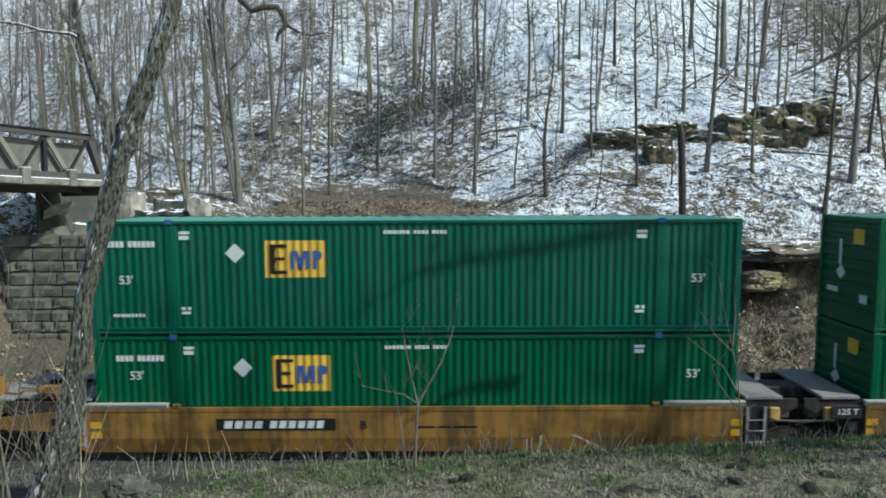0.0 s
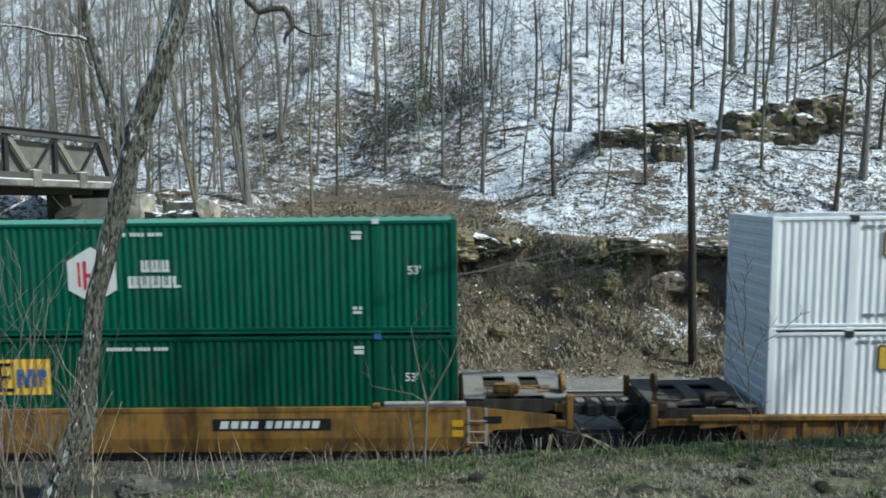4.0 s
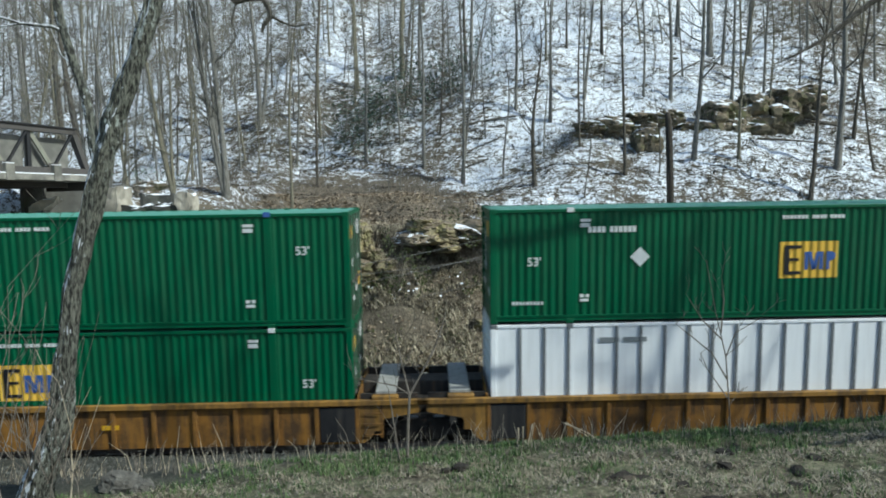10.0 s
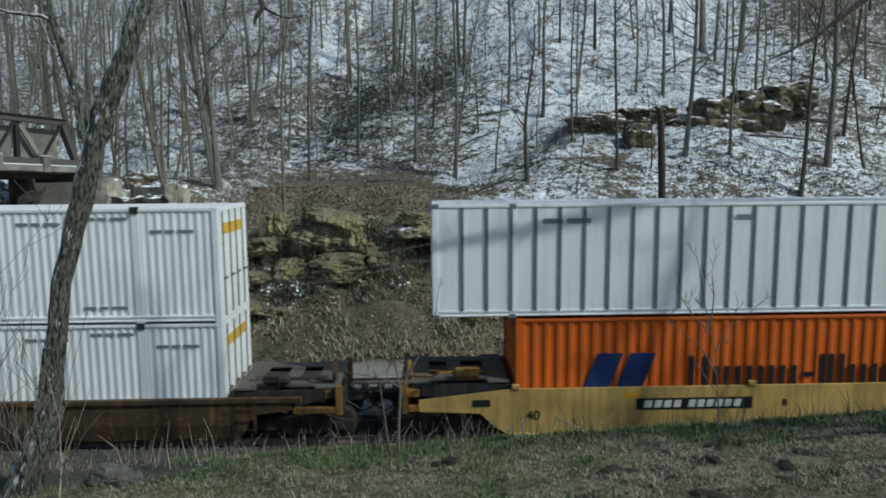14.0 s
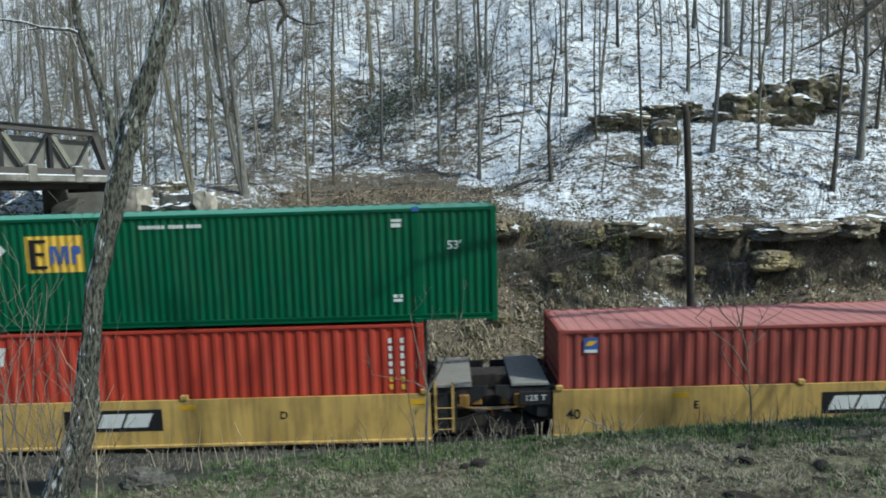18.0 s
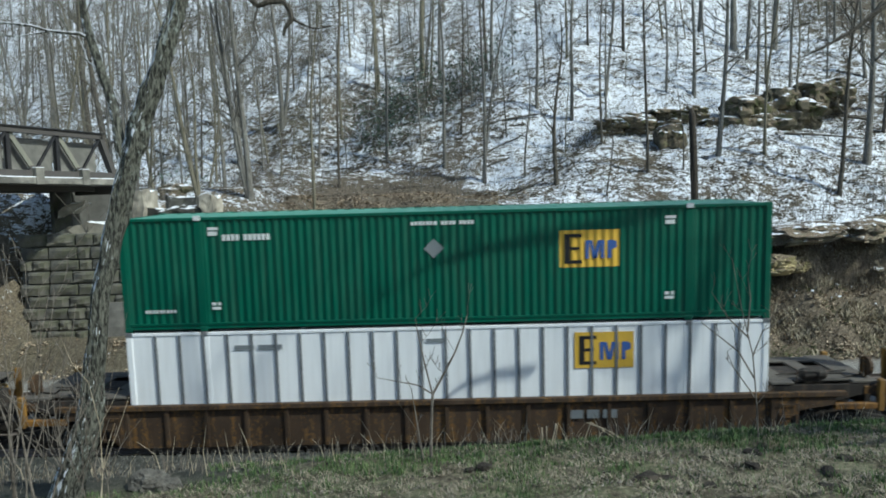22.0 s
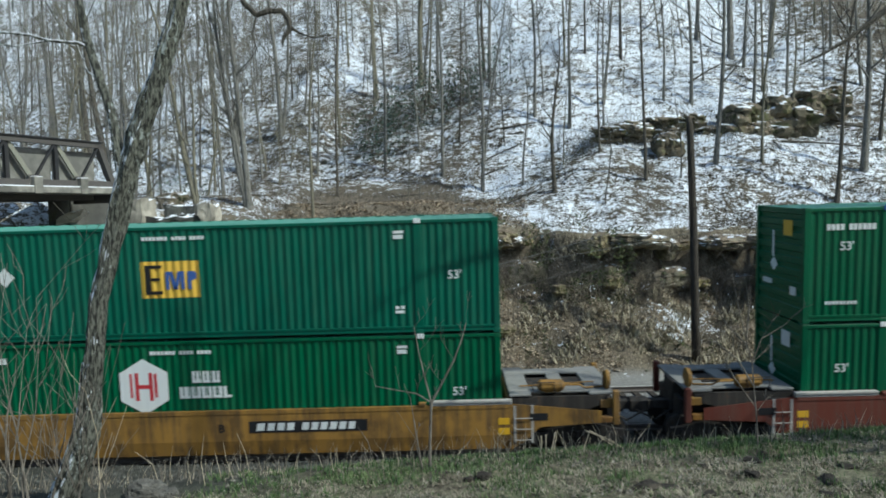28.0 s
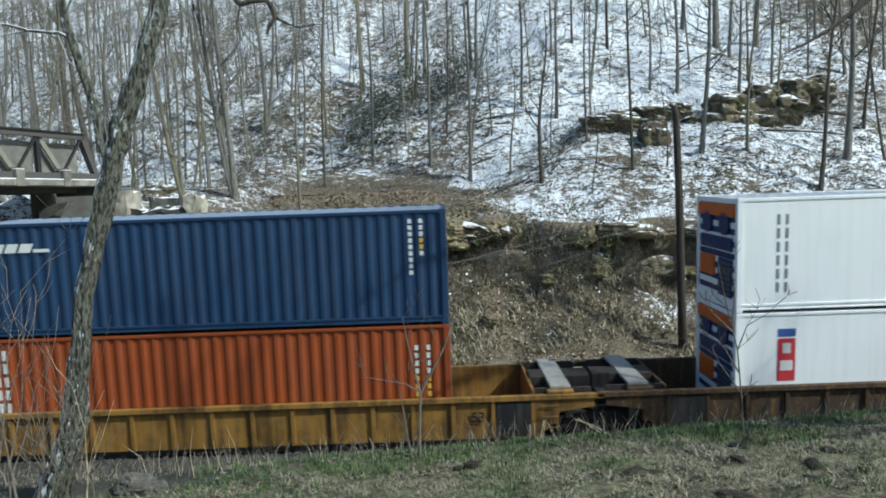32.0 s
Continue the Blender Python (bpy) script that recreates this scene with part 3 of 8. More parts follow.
def container(kind, color, roof_color, x, z, label, group, posts=None, mark=None, unit_left=False):
    L, style, pitch, depth, fitted = KINDS[kind]
    H, W = 2.591 if kind == "iso_low" else BOX_H, WIDTH
    c = moves(tagged(new("shipping_container"), label, "container", group), x, z)
    a, b = 0.13, L - 0.13
    zb, zt = 0.20, H - 0.08
    for side, y, out in (("near", 0.022, -1), ("far", W - 0.022, 1)):
        if style == "folded":
            spans = [(a, 1.90), (2.10, L - 2.10), (L - 1.90, b)] if fitted else [(a, b)]
            for s0, s1 in spans:
                part("side_panel", shared((kind, side, s0), corrugated(s0, s1, zb, zt, pitch, depth, y, out)), color, c)
        else:
            def flat(bm, y=y, out=out):
                box(bm, a, b, min(y, y - out * 0.04), max(y, y - out * 0.04), zb, zt)
            part("side_panel", shared((kind, side, "flat"), flat), color, c)
            if style == "posts":
                def post(bm, out=out):
                    w = 0.035 if kind == "ribbed" else 0.010
                    box(bm, -w, w, 0, -out * -0.018 if out < 0 else 0.018, zb, zt)
                n = round((b - a) / pitch)
                for i in range(1, n):
                    part("side_post", shared((kind, side, "post"), post), posts or color, c, m=pose(a + (b - a) * i / n, y if out < 0 else y, 0) if out > 0 else pose(a + (b - a) * i / n, y - 0.018, 0))
        if fitted:
            def stack_post(bm, y=y, out=out):
                box(bm, -0.10, 0.10, min(y + out * 0.012, y - out * 0.05), max(y + out * 0.012, y - out * 0.05), 0.02, H - 0.02, 0.008)
            for px in (2.0, L - 2.0):
                part("stacking_post", shared((kind, side, "sp"), stack_post), posts if posts and kind in ("panel", "domestic") else color, c, m=pose(px, 0, 0))

        def rails_top(bm, out=out):
            box(bm, 0.1, L - 0.1, 0 if out < 0 else W - 0.07, 0.07 if out < 0 else W, H - 0.09, H - 0.012, 0.008)
        part("top_rail", shared((kind, side, "tr"), rails_top), color, c)

        def rails_low(bm, out=out):
            y0, y1 = (0.0, 0.08) if out < 0 else (W - 0.08, W)
            o, i = (y0, y0 + 0.02) if out < 0 else (y1, y1 - 0.02)
            b2 = y1 if out < 0 else y0
            profile_x(bm, [(o, 0.065), (o, 0.095), (i, 0.10), (i, 0.155), (o, 0.16), (o, 0.21), (b2, 0.21), (b2, 0.065)], 0.1, L - 0.1)
        part("bottom_rail", shared((kind, side, "br"), rails_low), color, c)

    def roof(bm):
        n = 40 if L > 13 else 32
        step = (L - 0.2) / n
        for i in range(n):
            x0 = 0.1 + i * step
            for k, (f0, f1, h0, h1) in enumerate(((0, 0.4, 0, 0), (0.4, 0.5, 0, 0.016), (0.5, 0.9, 0.016, 0.016), (0.9, 1, 0.016, 0))):
                v = [bm.verts.new((x0 + f * step, y, H - 0.03 + h)) for f, h, y in ((f0, h0, 0.06), (f1, h1, 0.06), (f1, h1, W - 0.06), (f0, h0, W - 0.06))]
                bm.faces.new(v)
        bmesh.ops.remove_doubles(bm, verts=bm.verts[:], dist=0.001)
    part("roof", shared((kind, "roof"), roof), roof_color, c)

    def floor_slab(bm):
        box(bm, 0.1, L - 0.1, 0.06, W - 0.06, 0.09, 0.15)
    part("floor", shared((kind, "floor"), floor_slab), IRON, c)

    def corner(bm):
        box(bm, -0.075, 0.075, -0.07, 0.07, 0, H, 0.01)
    for px, py in ((0.075, 0.07), (L - 0.075, 0.07), (0.075, W - 0.07), (L - 0.075, W - 0.07)):
        part("corner_post", shared(("corner", H), corner), color, c, m=pose(px, py, 0))

    def casting(bm):
        box(bm, -0.09, 0.09, -0.085, 0.085, -0.06, 0.06, 0.012)
    spots = [(0.086, "n"), (L - 0.086, "n")] + ([(2.0, "n"), (L - 2.0, "n")] if fitted else [])
    for px, _ in spots:
        for pz in (0.058, H - 0.058):
            for py in (0.08, W - 0.08):
                part("corner_casting", shared("casting", casting), posts or color, c, m=pose(px, py, pz))

    def front_wall(bm):
        n = 8
        for i in range(n):
            z0, dz = 0.2 + i * (H - 0.35) / n, (H - 0.35) / n
            for (f0, f1, d0, d1) in ((0, 0.45, 0, 0), (0.45, 0.55, 0, 0.04), (0.55, 0.9, 0.04, 0.04), (0.9, 1, 0.04, 0)):
                bm.faces.new([bm.verts.new((0.03 + d, y, z0 + f * dz)) for f, d, y in ((f0, d0, 0.13), (f0, d0, W - 0.13), (f1, d1, W - 0.13), (f1, d1, 0.13))])
        bmesh.ops.remove_doubles(bm, verts=bm.verts[:], dist=0.001)

    def end_sill(bm):
        box(bm, 0, 0.1, 0.13, W - 0.13, 0.02, 0.2)

    def end_header(bm):
        box(bm, 0, 0.1, 0.13, W - 0.13, H - 0.15, H - 0.02)
    for xx in (0.02, L - 0.12):
        part("end_sill", shared("sill", end_sill), color, c, m=pose(xx, 0, 0))
        part("end_header", shared(("header", H), end_header), color, c, m=pose(xx, 0, 0))
    if style == "smooth":
        def at(bm, x0, x1, *rest):
            a, b = (-x1, -x0) if unit_left else (L + x0, L + x1)
            box(bm, a, b, *rest)

        def unit(bm):
            at(bm, -0.10, -0.04, 0.14, W - 0.14, 0.2, H - 0.15, 0.01)
            at(bm, -0.05, 0.02, 0.3, W - 0.3, 1.5, 1.85, 0.02)
            at(bm, -0.05, 0.01, 0.3, 1.1, 0.3, 1.3, 0.02)
            for yy in (0.75, W - 0.75):
                e = -0.035 if unit_left else L - 0.03
                tube(bm, [(e, yy, 2.2), (e + 0.065, yy, 2.2)], [0.3, 0.3], 14)
        part("front_wall", shared((kind, "fw"), front_wall), color, c)
        m = part("refrigeration_unit", shared((kind, "unit", unit_left), unit), NAVY_INK, c, "blue refrigeration unit")

        def cowl(bm):
            at(bm, -0.05, 0.035, 0.16, W - 0.16, H - 0.5, H - 0.17, 0.02)
            at(bm, -0.05, 0.03, 1.35, W - 0.3, 0.75, 1.3, 0.02)
        part("cowl", shared((kind, "cowl", unit_left), cowl), ORANGE, m, "orange cowl")

        def grille(bm):
            for k in range(7):
                at(bm, -0.04, 0.02, 0.35, 1.05, 0.36 + k * 0.13, 0.42 + k * 0.13)
        part("grille", shared((kind, "grille", unit_left), grille), DECK, m)
    else:
        part("front_wall", shared((kind, "fw"), front_wall), color, c)

        def door(bm):
            box(bm, L - 0.07, L - 0.03, 0, W / 2 - 0.15, 0.2, H - 0.15, 0.008)

        def door_panel(bm):
            box(bm, L - 0.032, L - 0.018, 0.12, W / 2 - 0.27, 0.0, 0.65, 0.006)
        for py in (0.14, W / 2 + 0.01):
            d = part("door", shared((kind, "door"), door), color, c, m=pose(0, py, 0))
            for z0 in (0.35, 1.1, 1.85):
                part("door_panel", shared((kind, "dp"), door_panel), color, d, m=pose(0, 0, z0))

            def rod(bm):
                tube(bm, [(0, 0, 0.12), (0, 0, H - 0.1)], [0.018, 0.018], 6)
                box(bm, -0.02, 0.03, -0.02, 0.25, 1.05, 1.09)
            for ry in (0.25, 0.85):
                part("lock_rod", shared((kind, "rod"), rod), DECK, d, m=pose(L + 0.005, ry, 0))
    if mark:
        mark(c, L)
    return c


# ---- lettering and marks on the boxes ----
def text_mesh(words, size):
    key = ("text", words, size)
    if key not in MESHES:
        cu = bpy.data.curves.new("t", "FONT")
        cu.body, cu.size, cu.extrude, cu.offset = words, size, 0.003, (0.022 if size > 0.5 else 0.012) * size
        cu.align_x, cu.align_y = "CENTER", "CENTER"
        cu.resolution_u = 3
        ob = bpy.data.objects.new("t", cu)
        scene.collection.objects.link(ob)
        MESHES[key] = bpy.data.meshes.new_from_object(ob.evaluated_get(bpy.context.evaluated_depsgraph_get()))
        bpy.data.objects.remove(ob)
        MESHES[key].materials.clear()
    return MESHES[key]


def words(parent, text, size, x, z, material, y=0.012, wide=1.0):
    return part("lettering", text_mesh(text, size), material, parent, m=pose(x, y, z, 90) @ Matrix.Diagonal((wide, 1, 1, 1)))


def plate(parent, name, x, z, w, h, material, y=0.012, lean=0.0, label=""):
    """A flat painted patch of width w and height h with its middle at x, z."""
    bm = bmesh.new()
    prism(bm, [(x - w / 2 - lean, z - h / 2), (x + w / 2 - lean, z - h / 2), (x + w / 2 + lean, z + h / 2), (x - w / 2 + lean, z + h / 2)], y, y + 0.006)
    return part(name, bm, material, parent, label)


def bars(parent, x, z, widths, h, material, gap=0.05, y=0.012, lean=0.0):
    """Writing that cannot be read: a row of plain bars from x on."""
    bm = bmesh.new()
    if len(widths) <= 4:      # few and broad: each is a part of its own
        for w in widths:
            one = bmesh.new()
            prism(one, [(x - lean, z - h / 2), (x + w - lean, z - h / 2), (x + w + lean, z + h / 2), (x + lean, z + h / 2)], y, y + 0.006)
            last = part("marking", one, material, parent)
            x += w + gap
        return last
    for w in widths:
        prism(bm, [(x - lean, z - h / 2), (x + w - lean, z - h / 2), (x + w + lean, z + h / 2), (x + lean, z + h / 2)], y, y + 0.006)
        x += w + gap
    return part("marking", bm, material, parent)


def twin(parent, name, x, z, w, h, t, material, y=0.006, lean=0.0):
    """Two painted upright bars, leaning by lean from foot to head."""
    bm = bmesh.new()
    for x0 in (0, w - t):
        prism(bm, [(x + a + lean * (b / h - 0.5), z + b) for a, b in ((x0, 0), (x0 + t, 0), (x0 + t, h), (x0, h))], y, y + 0.006)
    return part(name, bm, material, parent)


def diamond(parent, x, z, r, material):
    bm = bmesh.new()
    prism(bm, [(x - r, z), (x, z - r), (x + r, z), (x, z + r)], 0.010, 0.016)
    part("placard_holder", bm, material, parent)


def gold_panel(c, x, z, kind="domestic", w=1.48, h=0.92):
    """The golden panel with its black and blue shapes."""
    if KINDS[kind][1] == "folded":
        L, _, pitch, depth, fitted = KINDS[kind]
        n = round((L - 4.2) / pitch)
        bm = bmesh.new()
        wavy_sheet(bm, x - w / 2, x + w / 2, z - h / 2, z + h / 2, 0, (L - 4.2) / n, depth, 0.017, 2.10)
        p = part("panel", bm, GOLD, c, "golden yellow panel")
        yy = 0.010
    else:
        p = plate(c, "panel", x, z, w, h, GOLD, 0.000, label="golden yellow panel")
        yy = -0.008
    bm = bmesh.new()
    prism(bm, [(x - w * .42, z - h * .40), (x - w * .13, z - h * .40), (x - w * .13, z - h * .31), (x - w * .33, z - h * .31), (x - w * .33, z + h * .31), (x - w * .13, z + h * .31), (x - w * .13, z + h * .40), (x - w * .42, z + h * .40)], yy, yy + 0.005)
    prism(bm, [(x - w * .325, z - h * .03), (x - w * .17, z - h * .03), (x - w * .17, z + h * .05), (x - w * .325, z + h * .05)], yy, yy + 0.005)
    part("black_shape", bm, BLACK_INK, p)
    bm = bmesh.new()
    for cx, lean in ((-.04, .0), (.05, -.035), (.13, .035), (.215, .0)):
        prism(bm, [(x + w * (cx - .03 - lean), z - h * .27), (x + w * (cx + .03 - lean), z - h * .27), (x + w * (cx + .03 + lean), z + h * .22), (x + w * (cx - .03 + lean), z + h * .22)], yy, yy + 0.005)
    prism(bm, [(x + w * .30, z - h * .27), (x + w * .36, z - h * .27), (x + w * .36, z - h * .04), (x + w * .45, z + h * .02), (x + w * .45, z + h * .17), (x + w * .40, z + h * .22), (x + w * .30, z + h * .22)], yy, yy + 0.005)
    part("blue_shape", bm, BLUE_INK, p)


def foot_marks(c, L, n53=(0.95, 15.2), z53=1.45, low=False):
    """The small white writing of a 53-foot box."""
    for x in [v for v in n53 if v > 0]:
        words(c, "53'", 0.30, x, z53, WHITE_INK)
    for x in (2.35, L - 2.5):
        bars(c, x - 0.1, H_TOP - 0.30, (0.26,), 0.07, WHITE_INK)
        bars(c, x - 0.1, H_TOP - 0.42, (0.24,), 0.10, WHITE_INK)
    for x0, n in ((7.3, 7), (8.05, 4), (8.5, 4)):
        bars(c, x0, H_TOP - 0.30, (0.07,) * n, 0.09, WHITE_INK, 0.025)
    for x, z in ((2.35, 0.64), (L - 2.5, 0.64)):
        bars(c, x - 0.1, z + 0.05, (0.10, 0.08), 0.08, WHITE_INK)
        bars(c, x - 0.1, z - 0.06, (0.22,), 0.07, WHITE_INK)


H_TOP = BOX_H


def number_bars(c, x, z, material=None):
    bars(c, x, z, (0.085,) * 4, 0.15, material or WHITE_INK, 0.028)
    bars(c, x + 0.54, z, (0.085,) * 6, 0.15, material or WHITE_INK, 0.028)


def end_marks(c, L, gold=True):
    """Stickers on the two ends of a 53-foot box."""
    def sticker(bm):
        box(bm, -0.002, 0.002, -0.5, 0.5, -0.5, 0.5)
    me = shared("sticker", sticker)
    spots = [(GOLD, L - 0.012, 0.55, 2.35, 0.42, 0.34), (WHITE_INK, L - 0.012, 1.6, 2.45, 0.22, 0.14), (WHITE_INK, L - 0.012, 2.0, 2.40, 0.3, 0.4), (WHITE_INK, L - 0.012, 0.6, 1.55, 0.34, 0.2), (WHITE_INK, L - 0.012, 1.75, 1.6, 0.5, 0.12), (GOLD, L - 0.012, 2.0, 0.95, 0.42, 0.36), (WHITE_INK, L - 0.012, 1.5, 0.8, 0.4, 0.2), (WHITE_INK, L - 0.012, 0.7, 0.6, 0.5, 0.12),
             (GOLD, 0.024, 0.85, 2.35, 0.44, 0.4), (WHITE_INK, 0.024, 1.6, 1.9, 0.10, 0.7), (WHITE_INK, 0.024, 0.55, 0.75, 0.3, 0.22), (WHITE_INK, 0.024, 1.9, 0.85, 0.5, 0.14)]
    for mat, x, y, z, w, h in spots:
        if mat == GOLD and not gold:
            mat = WHITE_INK
        part("sticker", me, mat, c, m=pose(x, y, z) @ Matrix.Diagonal((1, w, h, 1)))
    bm = bmesh.new()
    prism(bm, [(-0.2, 0), (0, -0.2), (0.2, 0), (0, 0.2)], -0.002, 0.002)
    part("placard_holder", bm, WHITE_INK, c, m=pose(0.024, 1.55, 1.35, 0, 0, 90))


def lock_clips(c, L, material):
    """The twist-lock fittings that show above the stacking posts."""
    def clip(bm):
        box(bm, -0.085, 0.085, -0.012, 0.012, -0.06, 0.06, 0.006)
    for x in (2.0, L - 2.0):
        part("lock_fitting", shared("lockclip", clip), material, c, m=pose(x, -0.008, BOX_H - 0.03))


def mark_gold(panel_x, panel_z, diamond_at=None, numbers=(0.35, 2.45), n53=(0.95, 15.2), z53=1.5, kind="domestic", dcol=None):
    def mark(c, L):
        gold_panel(c, panel_x, panel_z, kind)
        if kind == "ribbed":
            bars(c, 2.75, 2.45, (0.5, 0.6), 0.12, GREY_INK, 0.1, y=-0.006)
            bars(c, 7.6, 2.52, (0.5,), 0.1, GREY_INK, y=-0.006)
            return
        if diamond_at:
            diamond(c, diamond_at[0], diamond_at[1], 0.245, dcol or WHITE_INK)
        if numbers:
            number_bars(c, *numbers)
        foot_marks(c, L, n53, z53)
        end_marks(c, L)
        lock_clips(c, L, WHITE_INK if numbers and numbers[0] > 1 else BLUE_INK)
        bars(c, 0.55, 0.52, (0.06,) * 9, 0.08, WHITE_INK, 0.03)
    return mark


def hexagon(c, x, z, r=0.72, label="white hexagon badge with a red shape"):
    bm = bmesh.new()
    prism(bm, [(x + r * math.sin(k * math.tau / 6) * 0.98, z + r * math.cos(k * math.tau / 6)) for k in range(6)], 0.008, 0.014)
    p = part("badge", bm, WHITE_INK, c, label)
    bm = bmesh.new()
    for dx in (-0.22, 0.14):
        box(bm, x + dx, x + dx + 0.09, 0.002, 0.007, z - 0.36, z + 0.36)
        box(bm, x + dx - (0.13 if dx < 0 else -0.13), x + dx + (-0.07 if dx < 0 else 0.2), 0.002, 0.007, z - 0.28, z + 0.34)
    box(bm, x - 0.13, x + 0.14, 0.002, 0.007, z - 0.05, z + 0.05)
    part("red_shape", bm, RED_INK, p)


def mark_hex(x, z, name_x, gold=None, n53=(1.0, 15.1), z53=1.45, extra=False, first=(0.42, 0.13, 0.2)):
    def mark(c, L):
        hexagon(c, x, z)
        for x0, dz, ws in ((0.34, 0.22, (0.07, 0.07, 0.02, 0.06, 0.07, 0.02, 0.07, 0.07)), (0.0, -0.18, (0.08, 0.10, 0.02, 0.06, 0.02, 0.08, 0.08, 0.02, 0.07, 0.07, 0.02, 0.08, 0.08))):
            bars(c, name_x + x0, z + dz, ws, 0.30, WHITE_INK, 0.035)
            bars(c, name_x + x0, z + dz - 0.11, (0.22, 0.17, 0.2) if dz > 0 else (0.26, 0.2, 0.22, 0.2, 0.2), 0.06, WHITE_INK, 0.06, y=0.011)
        if extra:     # mended posts: pale plates beside the foot of the stacking posts
            for x0 in (2.0, L - 2.0):
                for dx, h in ((-0.32, 0.55), (-0.12, 0.85), (0.12, 0.85)):
                    plate(c, "mending_plate", x0 + dx, 0.14 + h / 2, 0.06, h, LEDGE, -0.004, label="pale mending plate")
                plate(c, "mending_plate", x0 - 0.38, 0.2, 0.5, 0.06, LEDGE, -0.006, label="pale mending plate")
            bars(c, name_x + 1.75, z - 0.18, (0.1, 0.22, 0.2), 0.28, WHITE_INK, 0.06)
        if gold:
            gold_panel(c, *gold)
        number_bars(c, 2.45, 2.46)
        foot_marks(c, L, n53, z53)
        end_marks(c, L, False)
        lock_clips(c, L, WHITE_INK)
    return mark


def mark_banner(c, L):
    def band(bm):
        box(bm, L - 0.014, L - 0.008, 0.35, 2.2, 2.18, 2.46)
    part("door_band", shared("door_band", band), GOLD, c, "yellow band across the doors")
    """The yellow banner, its name as bars, and the green word below."""
    x, z = 4.56, 2.22
    p = plate(c, "banner", x, z, 3.66, 0.62, GOLD, -0.004, label="yellow banner with a dark rim")
    bm = bmesh.new()
    for x0, x1, z0, z1 in ((-1.83, 1.83, .285, .315), (-1.83, 1.83, -.315, -.285), (-1.83, -1.80, -.285, .285), (1.80, 1.83, -.285, .285)):
        box(bm, x + x0, x + x1, -0.010, -0.005, z + z0, z + z1)
    for k in range(5):
        box(bm, x - 1.65 + 0.09 * k, x - 1.10, -0.010, -0.006, z + 0.12 - 0.075 * k, z + 0.155 - 0.075 * k)
        box(bm, x + 1.10, x + 1.65 - 0.09 * k, -0.010, -0.006, z - 0.155 + 0.075 * k, z - 0.12 + 0.075 * k)
    part("rim", bm, IRON, p)
    bars(p, x - 1.0, z, (0.09, 0.04, 0.09, 0.09, 0.04), 0.31, BLACK_INK, 0.09, -0.011)
    for k in range(4):
        twin(p, "name_shape", x - 0.12 + k * 0.29, z - 0.16, 0.22, 0.32, 0.065, BLACK_INK, -0.012)
    words(c, "Intermodal", 0.70, 4.62, 1.62, GREEN_INK, -0.003, 1.02)
    for xx in (2.0, L - 2.0):
        bm = bmesh.new()
        box(bm, xx - 0.1, xx + 0.1, -0.03, 0.1, BOX_H - 0.14, BOX_H + 0.03, 0.015)
        part("stacking_block", bm, IRON, c)
    for xx, zz in ((2.2, 2.62), (12.9, 2.62), (2.3, 0.42), (12.8, 0.42), (11.3, 2.5), (14.5, 2.3)):
        bars(c, xx, zz, (0.3, 0.22, 0.4), 0.08, GREY_INK, 0.07)
    bm = bmesh.new()
    prism(bm, [(8.0, 2.0), (8.17, 1.83), (8.34, 2.0), (8.17, 2.17)], 0.012, 0.018)
    box(bm, 8.15, 8.19, 0.012, 0.018, 2.25, 2.6)
    prism(bm, [(8.0, 0.55), (8.17, 0.38), (8.34, 0.55), (8.17, 0.72)], 0.012, 0.018)
    part("placard_holder", bm, WHITE_CLEAN, c)


def mark_blocks(c, L):
    """Large white shapes along the green box."""
    for k, x in enumerate((2.75, 4.95, 7.15, 9.25)):
        bm = bmesh.new()
        z = 1.42
        if k == 0:
            prism(bm, [(x - .42, z + .36), (x - .42, z - .2), (x - .25, z - .34), (x + .25, z - .34), (x + .42, z - .2), (x + .42, z + .36), (x + .18, z + .36), (x + .18, z - .12), (x - .18, z - .12), (x - .18, z + .36)], 0.002, 0.008)
        elif k == 1:
            prism(bm, [(x - .45, z - .34), (x + .45, z - .34), (x + .12, z + .36), (x - .12, z + .36)], 0.002, 0.008)
        elif k == 2:
            for dz in (-.27, 0, .27):
                box(bm, x - .4, x + .4, 0.002, 0.008, z + dz - .08, z + dz + .08)
        else:
            prism(bm, [(x - .42, z - .2), (x - .28, z - .34), (x + .42, z - .34), (x + .42, z - .15), (x - .18, z - .15), (x - .18, z + .15), (x + .42, z + .15), (x + .42, z + .34), (x - .28, z + .34), (x - .42, z + .2)], 0.002, 0.008)
        part("white_shape", bm, WHITE_INK, c)
    p = plate(c, "placard", 10.45, 1.7, 0.42, 1.05, WHITE_INK, 0.004)
    for k in range(4):
        bars(p, 10.29, 1.40 + 0.2 * k, (0.30,), 0.04, GREY_INK, y=0.0)
    for x in (11.4, 11.7):
        for k in range(6):
            bars(c, x, 2.4 - k * 0.2, (0.07,), 0.11, GREEN_ROOF if k != 3 else GOLD, y=0.008)


